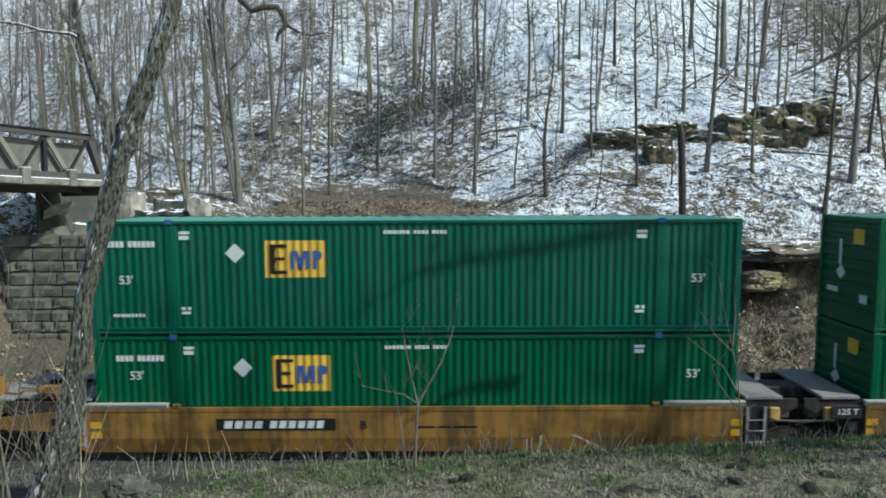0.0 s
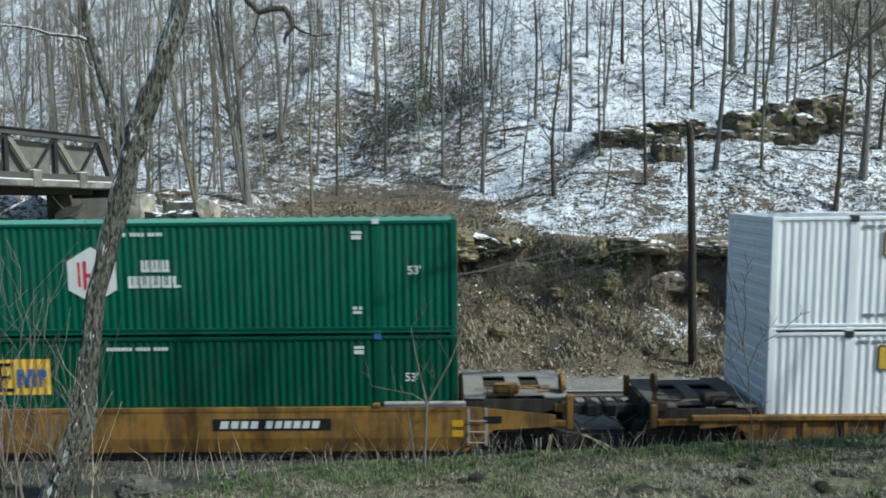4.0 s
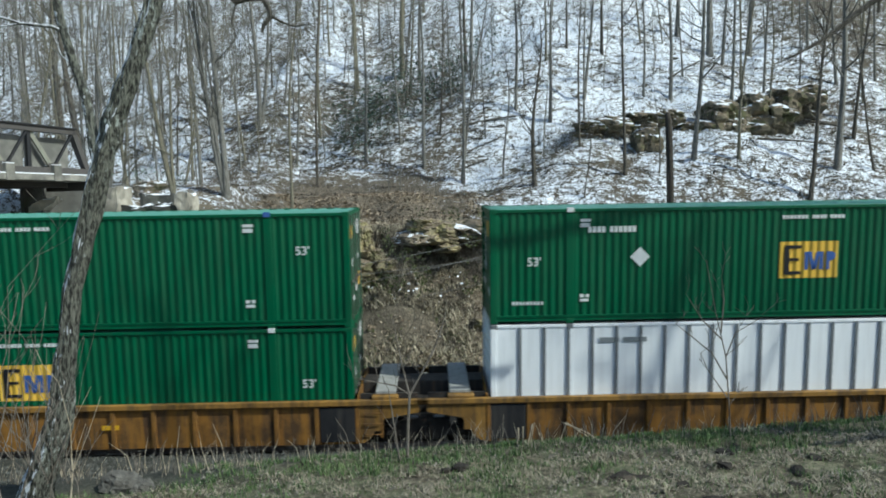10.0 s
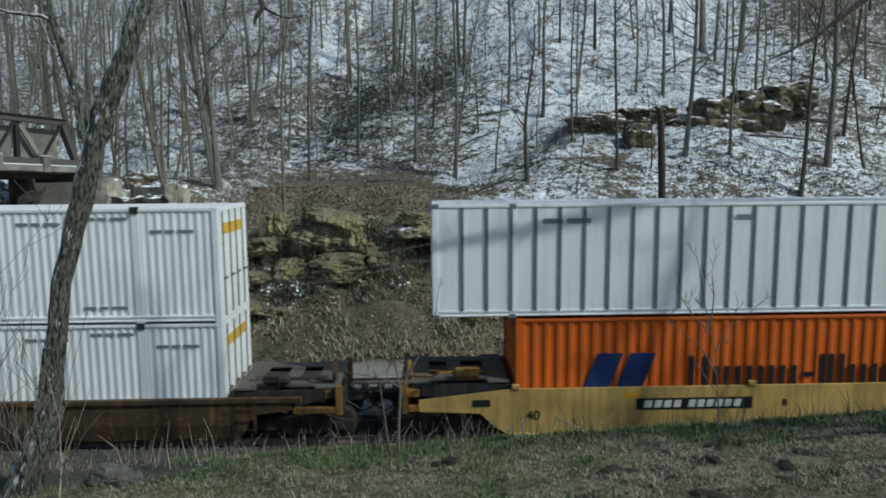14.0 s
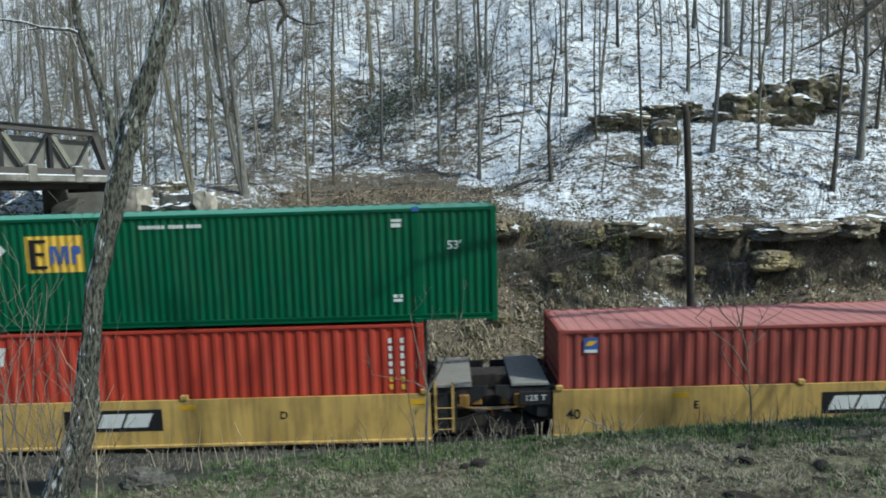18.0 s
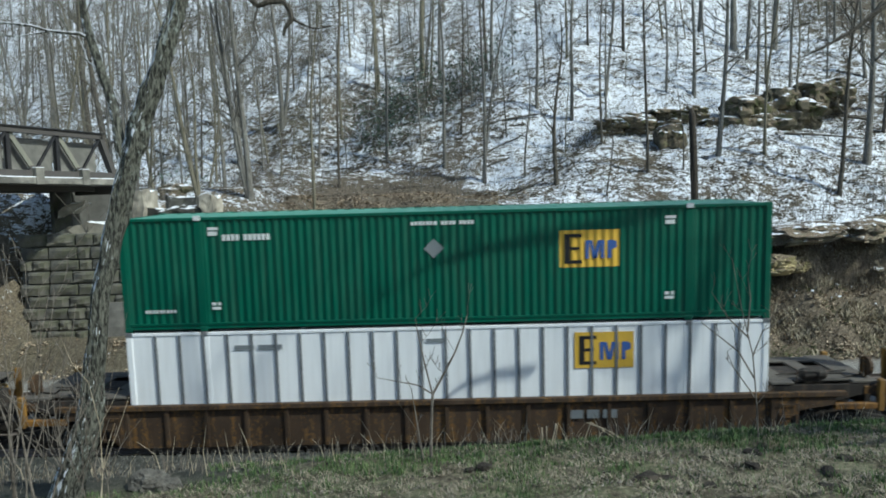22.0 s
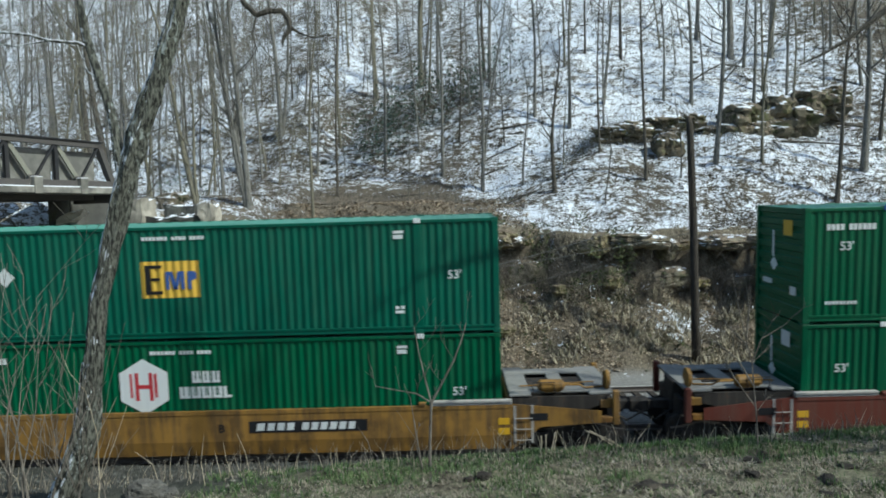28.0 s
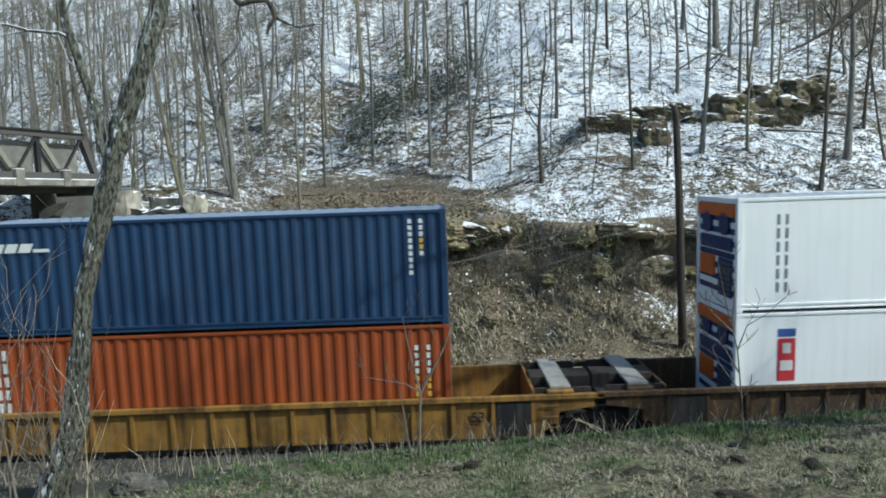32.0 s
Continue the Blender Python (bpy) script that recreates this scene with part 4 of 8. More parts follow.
def mark_orange(c, L):
    bm = bmesh.new()
    for dx in (0, 0.85):
        prism(bm, [(1.55 + dx, 0.62), (2.25 + dx, 0.62), (2.75 + dx, 1.95), (2.1 + dx, 1.95)], 0.003, 0.009)
    part("blue_emblem", bm, NAVY_INK, c)
    x = 4.45
    for w, h in ((0.5, 1.1), (0.42, 0.82), (0.44, 0.82), (0.42, 0.82), (0.44, 0.82), (0.3, 0.13), (0.36, 1.1), (0.13, 1.1), (0.44, 0.82), (0.42, 0.82), (0.44, 1.1)):
        z0 = 0.75 + (0.5 if h < 0.2 else 0)
        if w > 0.35:
            twin(c, "name_shape", x, z0, w, h, 0.14, BLACK_INK, 0.003)
        else:
            plate(c, "name_shape", x + w / 2, z0 + h / 2, w, h, BLACK_INK, 0.003)
        x += w + 0.15
    bars(c, 11.6, 2.2, (0.16,), 0.3, GOLD, y=0.008)


def mark_reefer(c, L):
    bars(c, 0.35, 2.36, (0.2, 0.2, 0.2, 0.2, 0.26), 0.24, RED_INK, 0.05, 0.012)
    bm = bmesh.new()
    x, z = 4.05, 1.42
    for a in ((-.68, .68, .46, .54), (-.68, .68, -.54, -.46), (-.68, -.60, -.46, .46), (.60, .68, -.46, .46)):
        box(bm, x + a[0], x + a[1], 0.010, 0.016, z + a[2], z + a[3])
    for s in (-1, 1):
        prism(bm, [(x - .6, z - s * .46), (x - .5, z - s * .46), (x + .6, z + s * .38), (x + .6, z + s * .46), (x + .5, z + s * .46), (x - .6, z - s * .38)], 0.010, 0.016)
    part("red_emblem", bm, RED_INK, c)
    for x in (5.05, 5.87, 6.69, 7.51):
        twin(c, "name_shape", x, 0.94, 0.66, 0.96, 0.17, NAVY_INK, 0.010, 0.22)
    bars(c, 10.7, 2.5, (0.7,), 0.12, GREY_INK, y=0.012)
    bm = bmesh.new()
    prism(bm, [(11.1, 1.6), (11.36, 1.6), (11.23, 1.85)], 0.010, 0.016)
    box(bm, 11.6, 11.7, 0.010, 0.016, 1.62, 1.82)
    part("warning_triangle", bm, GOLD, c)


def mark_cai(c, L):
    bars(c, 0.72, 2.28, (0.27, 0.27, 0.17), 0.48, WHITE_INK, 0.06, 0.012, 0.05)
    for x in (11.3, 11.6):
        for k in range(7):
            bars(c, x, 2.45 - k * 0.2, (0.09,), 0.13, WHITE_INK if k < 5 else GOLD, y=0.008)


def mark_maroon(c, L):
    p = plate(c, "badge", 0.82, 2.2, 0.36, 0.38, BLUE_INK, 0.010)
    bars(p, 0.72, 2.24, (0.2,), 0.12, SAFETY, y=0.004, lean=0.06)
    bars(p, 0.66, 2.04, (0.32,), 0.08, WHITE_INK, y=0.004)
    for x in (11.3, 11.6):
        for k in range(7):
            bars(c, x, 2.3 - k * 0.2, (0.08,), 0.12, GREY_INK, y=0.008)
    bars(c, 10.95, 2.05, (0.16,), 0.14, GOLD, y=0.008)


def mark_navy(c, L):
    bm = bmesh.new()
    for k in range(3):
        prism(bm, [(0.3, 2.17 + k * .12), (0.75, 2.15 + k * .12), (0.75, 2.21 + k * .12), (0.3, 2.24 + k * .12)], 0.006, 0.012)
    part("emblem", bm, WHITE_INK, c)
    bars(c, 0.95, 2.26, (0.32, 0.28, 0.3), 0.22, WHITE_INK, 0.06, 0.008, 0.05)
    bars(c, 2.0, 2.19, (0.4,), 0.08, WHITE_INK, y=0.008)
    for x, n in ((11.25, 9), (11.52, 6)):
        for k in range(n):
            bars(c, x, 2.6 - k * 0.16, (0.09,), 0.11, GOLD if (n == 6 and k in (3, 4)) else WHITE_INK, y=0.008)


def mark_upright(material, x=0.75):
    def mark(c, L):
        for k in range(6):
            twin(c, "name_shape", x, 2.34 - k * 0.34, 0.30, 0.25, 0.10, material, 0.006)
        for x2 in (11.3, 11.6):
            for k in range(7):
                bars(c, x2, 2.3 - k * 0.2, (0.09,), 0.13, WHITE_INK if k < 4 else GOLD, y=0.008)
    return mark


def mark_plain_reefer(c, L):
    for k in range(6):
        twin(c, "name_shape", 1.0, 2.2 - k * 0.34, 0.28, 0.25, 0.07, GREY_INK, 0.012)


def mark_red_blue(c, L):
    plate(c, "blue_block", 1.3, 2.35, 0.45, 0.2, BLUE_INK)
    p = plate(c, "red_block", 1.3, 1.65, 0.45, 1.1, RED_INK)
    bars(p, 1.2, 1.95, (0.2,), 0.26, WHITE_INK, y=0.006)
    bars(p, 1.14, 1.5, (0.32,), 0.26, WHITE_INK, y=0.006)


# ---- well cars ----
def wheelset(parent, x):
    def axle(bm):
        tube(bm, [(0, -0.95, 0), (0, 0.95, 0)], [0.075, 0.075], 8)
        for s in (-1, 1):
            y = s * 0.755
            tube(bm, [(0, y - 0.065, 0), (0, y - 0.04, 0), (0, y + 0.04, 0), (0, y + 0.065, 0)], [0.36, 0.42, 0.42, 0.36], 24)
            tube(bm, [(0, y - s * 0.09, 0), (0, y - s * 0.05, 0)], [0.45, 0.45], 24)
            for k in range(3):
                a = k * math.tau / 3
                box(bm, 0.2 * math.cos(a) - 0.04, 0.2 * math.cos(a) + 0.04, y + s * 0.06 - 0.01, y + s * 0.06 + 0.01, 0.2 * math.sin(a) - 0.04, 0.2 * math.sin(a) + 0.04)
    return part("wheelset", shared("axle", axle), IRON, parent, m=pose(x, WIDTH / 2 + 0.04, 0.42))


AXLES = []


def truck(car, x, u):
    """Two side frames, a bolster and two wheelsets. x in the car, u along the train."""
    for s in (-1, 1):
        def frames(bm, s=s):
            y = s * 1.0
            prism(bm, [(-1.25, 0.36), (-1.05, 0.30), (-0.55, 0.30), (-0.35, 0.18), (0.35, 0.18), (0.55, 0.30), (1.05, 0.30), (1.25, 0.36), (1.25, 0.55), (0.95, 0.58), (0.45, 0.72), (-0.45, 0.72), (-0.95, 0.58), (-1.25, 0.55)], y - 0.07, y + 0.07)
            for dx in (-0.89, 0.89):
                box(bm, dx - 0.13, dx + 0.13, y + s * 0.07, y + s * 0.16, 0.33, 0.54, 0.02)
            for dx in (-0.14, 0.0, 0.14):
                tube(bm, [(dx, y + s * 0.10, 0.27), (dx, y + s * 0.10, 0.56)], [0.055, 0.055], 8)
        part("side_frame", shared(("truck_frame", s), frames), IRON, car, m=pose(x, WIDTH / 2 + 0.04, 0))

    def bolster(bm):
        box(bm, -0.2, 0.2, -1.05, 1.05, 0.45, 0.78, 0.03)
        tube(bm, [(0, 0, 0.75), (0, 0, 0.95)], [0.3, 0.3], 12)
    part("bolster", shared("bolster", bolster), IRON, car, m=pose(x, WIDTH / 2 + 0.04, 0))
    for dx in (-0.89, 0.89):
        AXLES.append((wheelset(car, x + dx), x + dx, u + dx))


def well_car(u0, u1, style, color, ends, unit="", number_at=None, label="", deck=None, top=None, side_marks=None):
    """A well from u0 to u1 along the train. ends: (left, right), each 'joint' (shared truck), 'coupler' or 'bare'."""
    L = u1 - u0
    car = moves(tagged(new("well_car"), label, "rail car", "well cars of the train"), u0)
    deck = deck or (DECK_MID if style == "smooth" else DECK)
    zt = top or 1.42
    W = WIDTH
    yo = -0.10          # outer skin
    for near in (True, False):
        def side(bm, near=near):
            def Y(v):
                return v if near else W - v
            if style == "smooth" or style == "plain":
                profile_x(bm, [(Y(yo), zt - 0.10), (Y(yo), 0.62), (Y(yo + 0.07), 0.24), (Y(yo + 0.2), 0.20), (Y(yo + 0.2), 0.24), (Y(yo + 0.10), 0.27), (Y(yo + 0.025), 0.63), (Y(yo + 0.025), zt - 0.10), (Y(yo + 0.07), zt - 0.03), (Y(yo + 0.07), zt), (Y(yo - 0.015), zt), (Y(yo - 0.015), zt - 0.10)], 0, L)
            elif style == "forty":
                profile_x(bm, [(Y(yo), zt), (Y(yo), 0.27), (Y(yo - 0.05), 0.25), (Y(yo - 0.05), 0.20), (Y(yo + 0.15), 0.20), (Y(yo + 0.15), 0.24), (Y(yo + 0.02), 0.27), (Y(yo + 0.02), zt)], 0, L)
                profile_x(bm, [(Y(yo + 0.02), zt - 0.06), (Y(yo + 0.07), zt - 0.06), (Y(yo + 0.07), zt), (Y(yo + 0.02), zt)], 0, L)
            else:
                profile_x(bm, [(Y(yo + 0.05), zt - 0.13), (Y(yo + 0.05), 0.22), (Y(yo + 0.2), 0.20), (Y(yo + 0.2), 0.24), (Y(yo + 0.075), 0.26), (Y(yo + 0.075), zt - 0.13)], 0, L)
        part("side_sill", finish_of(side), color, car)
        if style in ("ribbed", "plain"):
            def flange(bm, near=near):
                y0, y1 = (yo - 0.06, yo + 0.08) if near else (W - yo - 0.08, W - yo + 0.06)
                a, b = (-1.75 if ends[0] != "bare" else 0), (L + 1.75 if ends[1] != "bare" else L)
                box(bm, a, b, y0, y1, zt - 0.13, zt, 0.012)
                for e, s in ((0, -1), (L, 1)):
                    prism(bm, [(e, 0.24), (e + s * 0.18, 0.30), (e + s * 0.32, 0.44), (e + s * 0.44, 0.72), (e + s * 0.62, 0.88), (e + s * 1.5, zt - 0.34), (e + s * 1.5, zt - 0.13), (e, zt - 0.13)], y0 + 0.06, y1 - 0.03)
            if style == "ribbed":
                for e, s, k in ((0, 1, ends[0]), (L, -1, ends[1])):
                    if k == "joint":
                        a0, a1 = sorted((e + s * 0.02, e + s * 1.0))
                        y0, y1 = (yo - 0.01, yo + 0.04) if near else (W - yo - 0.04, W - yo + 0.01)
                        # a dark panel over the last metre of the side at a joint
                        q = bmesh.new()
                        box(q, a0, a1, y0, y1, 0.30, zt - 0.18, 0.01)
                        part("end_panel", q, CAR_BLACK, car, "dark end panel")
            part("top_flange", finish_of(flange), CAR_YELLOW if color == CAR_RUSTY else color, car)
        if style == "ribbed":
            def rib(bm):
                box(bm, -0.05, 0.05, -0.035, 0.035, 0.24, zt - 0.13, 0.008)
            n = round(L / 1.03)
            for k in range(n + 1):
                part("rib", shared(("rib", zt), rib), color, car, m=pose(0.06 + (L - 0.12) * k / n, yo + 0.015 if near else W - yo - 0.015, 0))
        if style == "smooth":
            def ledge(bm):
                box(bm, 0, 2.05, -0.03, 0.10, 0.06, 0.12, 0.01)
                box(bm, 0, 2.05, 0.0, 0.06, 0, 0.06)
            for lx in (-0.05, L - 2.0):
                part("guide_ledge", shared("ledge", ledge), LEDGE, car, "dusty pale guide ledge", m=pose(lx, yo - 0.02 if near else W - yo - 0.05, zt))
            if near:
                for e in (0.16, L - 0.16):
                    for z in (0.72, 0.98):
                        plate(car, "end_patch", e, z, 0.28, 0.17, SAFETY, yo - 0.010, label="yellow reflective patch")
            def clip(bm):
                box(bm, -0.09, 0.09, -0.06, 0.06, 0, 0.09, 0.015)
            for lx in (2.2, L - 2.2):
                part("guide_clip", shared("clip", clip), color, car, m=pose(lx, yo + 0.02 if near else W - yo - 0.02, zt))
        if style == "forty":
            def step_clip(bm):
                box(bm, -0.09, 0.09, -0.06, 0.06, 0, 0.12, 0.015)
            for lx in (0.15, L / 2, L - 0.15):
                part("guide_clip", shared("sclip", step_clip), color, car, m=pose(lx, yo + 0.02 if near else W - yo - 0.02, zt))
    # cross bars that carry the lower box
    def cross(bm):
        box(bm, -0.15, 0.15, 0.05, W - 0.05, 0.22, 0.325)
    for k in range(7):
        part("cross_bar", shared("cross", cross), IRON, car, m=pose(0.25 + (L - 0.5) * k / 6, 0, 0))
    for end, kind in ((0, ends[0]), (1, ends[1])):
        s = -1 if end == 0 else 1
        x = 0 if end == 0 else L
        reach = 1.62 if kind == "joint" else 2.75

        def bulkhead(bm):
            box(bm, min(x, x - s * 0.06), max(x, x - s * 0.06), 0.0, W, 0.3, zt + 0.08, 0.0)
        part("bulkhead", finish_of(bulkhead), CAR_BLACK if style == "forty" else color, car)

        def X(v, s=s, x=x):
            return x + s * v
        pz = zt + 0.20

        def slab(name, v0, v1, y0, y1, z0, z1, mat, lab="", b=0.012):
            def build(bm):
                a0, a1 = sorted((X(v0), X(v1)))
                box(bm, a0, a1, y0, y1, z0, z1, b)
            return part(name, finish_of(build), mat, car, lab)
        # a centre beam, two side arms with openings between, and cross plates
        slab("centre_beam", 0, reach, W / 2 - 0.34, W / 2 + 0.34, 0.75, pz - 0.05, IRON, "", 0.02)
        if kind == "joint":       # a narrow step plate on two brackets; the truck shows between the cars
            bright = color if style == "forty" else CAR_YELLOW if color in (CAR_RUSTY, CAR_YELLOW) else color
            slab("step_plate", *((0.40, 0.92) if style == "ribbed" else (0.10, 1.05)), 0.03, W - 0.03, pz - 0.10, pz - 0.02, DECK_PALE if style == "ribbed" else DECK_MID, "worn grey steel step plate")
            slab("stiffener", 0.60, 0.72, 0.10, W - 0.10, pz - 0.22, pz - 0.102, IRON)
            for y0, y1 in ((yo, yo + 0.22), (W - yo - 0.22, W - yo)):
                if style == "ribbed":
                    slab("end_bracket", 0.30, 0.98, y0, y1, zt - 0.42, pz - 0.105, bright, "", 0.03)
                    slab("bracket_foot", 0.36, 0.58, y0, y1, 0.55, zt - 0.422, bright, "", 0.02)
                    slab("bracket_foot", 0.76, 0.94, y0, y1, 0.70, zt - 0.422, CAR_BLACK, "", 0.02)
                else:
                    slab("end_bracket", 0.0, 0.42, y0 + 0.08, y1 - 0.04, 0.70, zt - 0.04, CAR_BLACK, "", 0.03)
                    slab("bracket_arm", 0.72, 0.98, y0 + 0.08, y1 - 0.02, zt - 0.46, zt - 0.10, CAR_PALE if style == "smooth" else CAR_YELLOW, "", 0.02)
            slab("bolster_cover", 1.10, reach, 0.55, W - 0.55, 0.80, 1.15, IRON, "", 0.04)
        else:                     # a long open platform: two side arms, cross plates, slots between
            for y in (0.25, W - 0.65):
                slab("side_arm", 0.0, reach * 0.86, y, y + 0.4, pz - 0.06, pz, deck, "worn steel walkway plate")
            slab("cross_plate", 0.0, 0.55, 0.05, W - 0.05, pz - 0.07, pz - 0.008, deck)
            slab("cross_plate", reach * 0.42, reach * 0.56, 0.40, W - 0.40, pz - 0.08, pz - 0.014, deck)
            slab("cross_plate", reach * 0.74, reach * 0.97, 0.10, W - 0.10, pz - 0.08, pz - 0.012, deck)
            for y0, y1 in ((yo + 0.02, yo + 0.16), (W - yo - 0.16, W - yo - 0.02)):
                slab("corner_post", reach - 0.16, reach, y0, y1, 0.80, pz + 0.06, CAR_YELLOW if color != CAR_OXIDE else color, "yellow corner post", 0.02)
                slab("side_step", reach * 0.55, reach - 0.18, y0, y1, 0.86, 1.02, CAR_RUSTY, "", 0.02)
        for y in (0.08, W - 0.16):
            def cheek(bm, y=y):
                prism(bm, [(X(0), 0.55), (X(0), pz - 0.1), (X(reach * 0.9), pz - 0.1), (X(reach * 0.9), pz - 0.3), (X(0.5), 0.75)], y, y + 0.08)
            part("side_cheek", finish_of(cheek), CAR_BLACK if style == "forty" else IRON, car)
        # pipework, levers and a handrail
        def pipes(bm):
            tube(bm, [(X(0.1), 0.02, 1.05), (X(reach * 0.5), 0.02, 1.0), (X(reach), 0.2, 0.9)], [0.022] * 3, 6)
        part("brake_pipe", finish_of(pipes), DECK, car)
        def lever(bm):
            tube(bm, [(X(reach * 0.95), 0.02, 0.75), (X(reach * 0.95), -0.04, 0.95), (X(reach * 0.55), -0.04, 1.0), (X(reach * 0.35), -0.02, 1.12)], [0.016] * 4, 5)
        part("cut_lever", finish_of(lever), CAR_RUSTY if style == "forty" else IRON, car)
        def rail(bm):
            tube(bm, [(X(0.6), 0.06, pz), (X(0.6), 0.06, pz + 0.28), (X(1.15), 0.06, pz + 0.28), (X(1.15), 0.06, pz)], [0.016] * 4, 5)
        if kind == "coupler":
            part("handrail", finish_of(rail), CAR_RUSTY if style == "forty" else IRON, car)
        slab("valve_box", 1.02, 1.30, 0.16, 0.42, 1.0, 1.26, CAR_YELLOW if style == "forty" else DECK, "", 0.02)

        def grab(bm, s=s, x=x):
            def X(v):
                return x + s * v
            for k in range(3):
                tube(bm, [(X(0.12), yo, 0.5 + 0.28 * k), (X(0.12), yo - 0.06, 0.5 + 0.28 * k), (X(0.56), yo - 0.06, 0.5 + 0.28 * k), (X(0.56), yo, 0.5 + 0.28 * k)], [0.014] * 4, 5)
            for v in (0.12, 0.56):
                box(bm, X(v) - 0.03, X(v) + 0.03, yo - 0.01, yo + 0.03, 0.4, zt + (0.3 if style == "forty" else -0.05))
        if not (kind == "joint" and end == 0) and not (kind == "coupler" and style == "forty"):
            part("ladder", finish_of(grab), CAR_PALE if style == "forty" else LEDGE if style == "smooth" else color, car)
            if style in ("smooth", "forty"):
                slab("ladder_panel", 0.03, 0.66, yo + 0.045, yo + 0.085, 0.34, zt - 0.03, CAR_BLACK, "black end panel", 0.01)
        if kind == "joint" and end == 1:
            truck(car, L + 1.66, u1 + 1.66)

            def joint(bm):
                tube(bm, [(L + 1.68, WIDTH / 2, 0.7), (L + 1.68, WIDTH / 2, 1.35)], [0.28, 0.24], 10)
                box(bm, L + 1.3, L + 2.05, WIDTH / 2 - 0.22, WIDTH / 2 + 0.22, 0.95, 1.2, 0.03)
            part("articulated_joint", finish_of(joint), IRON, car)

            def hose(bm):
                tube(bm, [(L + 1.2, 0.4, 1.0), (L + 1.6, 0.25, 0.75), (L + 2.1, 0.4, 1.0)], [0.025] * 3, 6)
            part("air_hose", finish_of(hose), CAR_BLACK, car)
        if kind == "joint" and end == 0:
            def sign(bm):
                box(bm, -0.85, -0.06, yo + 0.02, yo + 0.06, zt - 0.36, zt - 0.02, 0.01)
            p = part("sign_plate", finish_of(sign), CAR_BLACK, car, "black plate with white capacity writing")
            words(p, "125 T", 0.21, -0.45, zt - 0.19, WHITE_INK, yo + 0.014, 1.1)
        if kind == "coupler":
            truck(car, x + s * 1.75, u0 + x + s * 1.75)

            def coupler(bm, s=s, x=x):
                def X(v):
                    return x + s * v
                a, b = sorted((X(2.4), X(3.35)))
                box(bm, a, b, W / 2 - 0.11, W / 2 + 0.11, 0.76, 1.0, 0.02)
                a, b = sorted((X(3.3), X(3.66)))
                box(bm, a, b, W / 2 - 0.22, W / 2 + 0.14, 0.70, 1.06, 0.05)
                a, b = sorted((X(2.55), X(2.72)))
                box(bm, a, b, 0.45, W - 0.45, 0.72, 1.25, 0.03)
                tube(bm, [(X(2.7), W / 2 - 0.3, 0.85), (X(3.2), W / 2 - 0.35, 0.55), (X(3.68), W / 2 - 0.3, 0.8)], [0.03] * 3, 6)
            part("coupler", finish_of(coupler), IRON, car)

            if style in ("forty", "smooth"):     # the sill runs on over the truck, stepped and tapered
                for y in (yo, W - yo - 0.03):
                    def tail(bm, y=y):
                        prism(bm, [(X(0), 0.22), (X(0.35), 0.42), (X(0.75), 0.80), (X(2.3), 0.88), (X(2.3), 1.18), (X(1.15), zt - 0.12), (X(0), zt)], y, y + 0.03)
                    part("end_sill_plate", finish_of(tail), color, car)
                slab("notice_plate", 0.5, 0.95, yo - 0.012, yo, 0.98, 1.16, BLACK_INK, "small black notice plate", 0.0)
            gear = CAR_YELLOW if style in ("forty", "smooth") else IRON

            def cylinder(bm):
                tube(bm, [(X(0.75), 0.22, pz + 0.16), (X(0.82), 0.22, pz + 0.16), (X(1.35), 0.22, pz + 0.16), (X(1.42), 0.22, pz + 0.16)], [0.10, 0.15, 0.15, 0.08], 12)
                tube(bm, [(X(1.42), 0.22, pz + 0.16), (X(1.8), 0.22, pz + 0.16)], [0.03, 0.03], 6)
                a0, a1 = sorted((X(0.9), X(1.3)))
                box(bm, a0, a1, 0.16, 0.28, pz - 0.01, pz + 0.05)
            part("brake_cylinder", finish_of(cylinder), gear, car)
            def rodding(bm):
                tube(bm, [(X(1.8), 0.22, pz + 0.16), (X(1.95), 0.3, pz + 0.05), (X(2.5), 0.5, pz + 0.02)], [0.025] * 3, 6)
                tube(bm, [(X(0.3), 0.5, pz + 0.06), (X(1.5), 0.62, pz + 0.08), (X(2.3), 0.9, pz + 0.02)], [0.02] * 3, 6)
            part("brake_rod", finish_of(rodding), gear, car)

            def brake(bm, s=s, x=x):
                def X(v):
                    return x + s * v
                for y in (0.35, 0.55):
                    box(bm, X(2.5) - 0.03, X(2.5) + 0.03, y, y + 0.04, 1.1, 2.0)
                tube(bm, [(X(2.5), 0.40, 1.85), (X(2.58), 0.40, 1.85)], [0.24, 0.24], 14)
                a, b = sorted((X(2.3), X(2.7)))
                box(bm, a, b, 0.05, 0.2, 1.2, 1.42, 0.02)
            part("brake_stand", finish_of(brake), CAR_YELLOW if style in ("forty", "smooth") else CAR_BROWN, car)
    if side_marks:
        side_marks(car, L, yo, zt)
    return car


def finish_of(build):
    bm = bmesh.new()
    build(bm)
    return finish(bm)


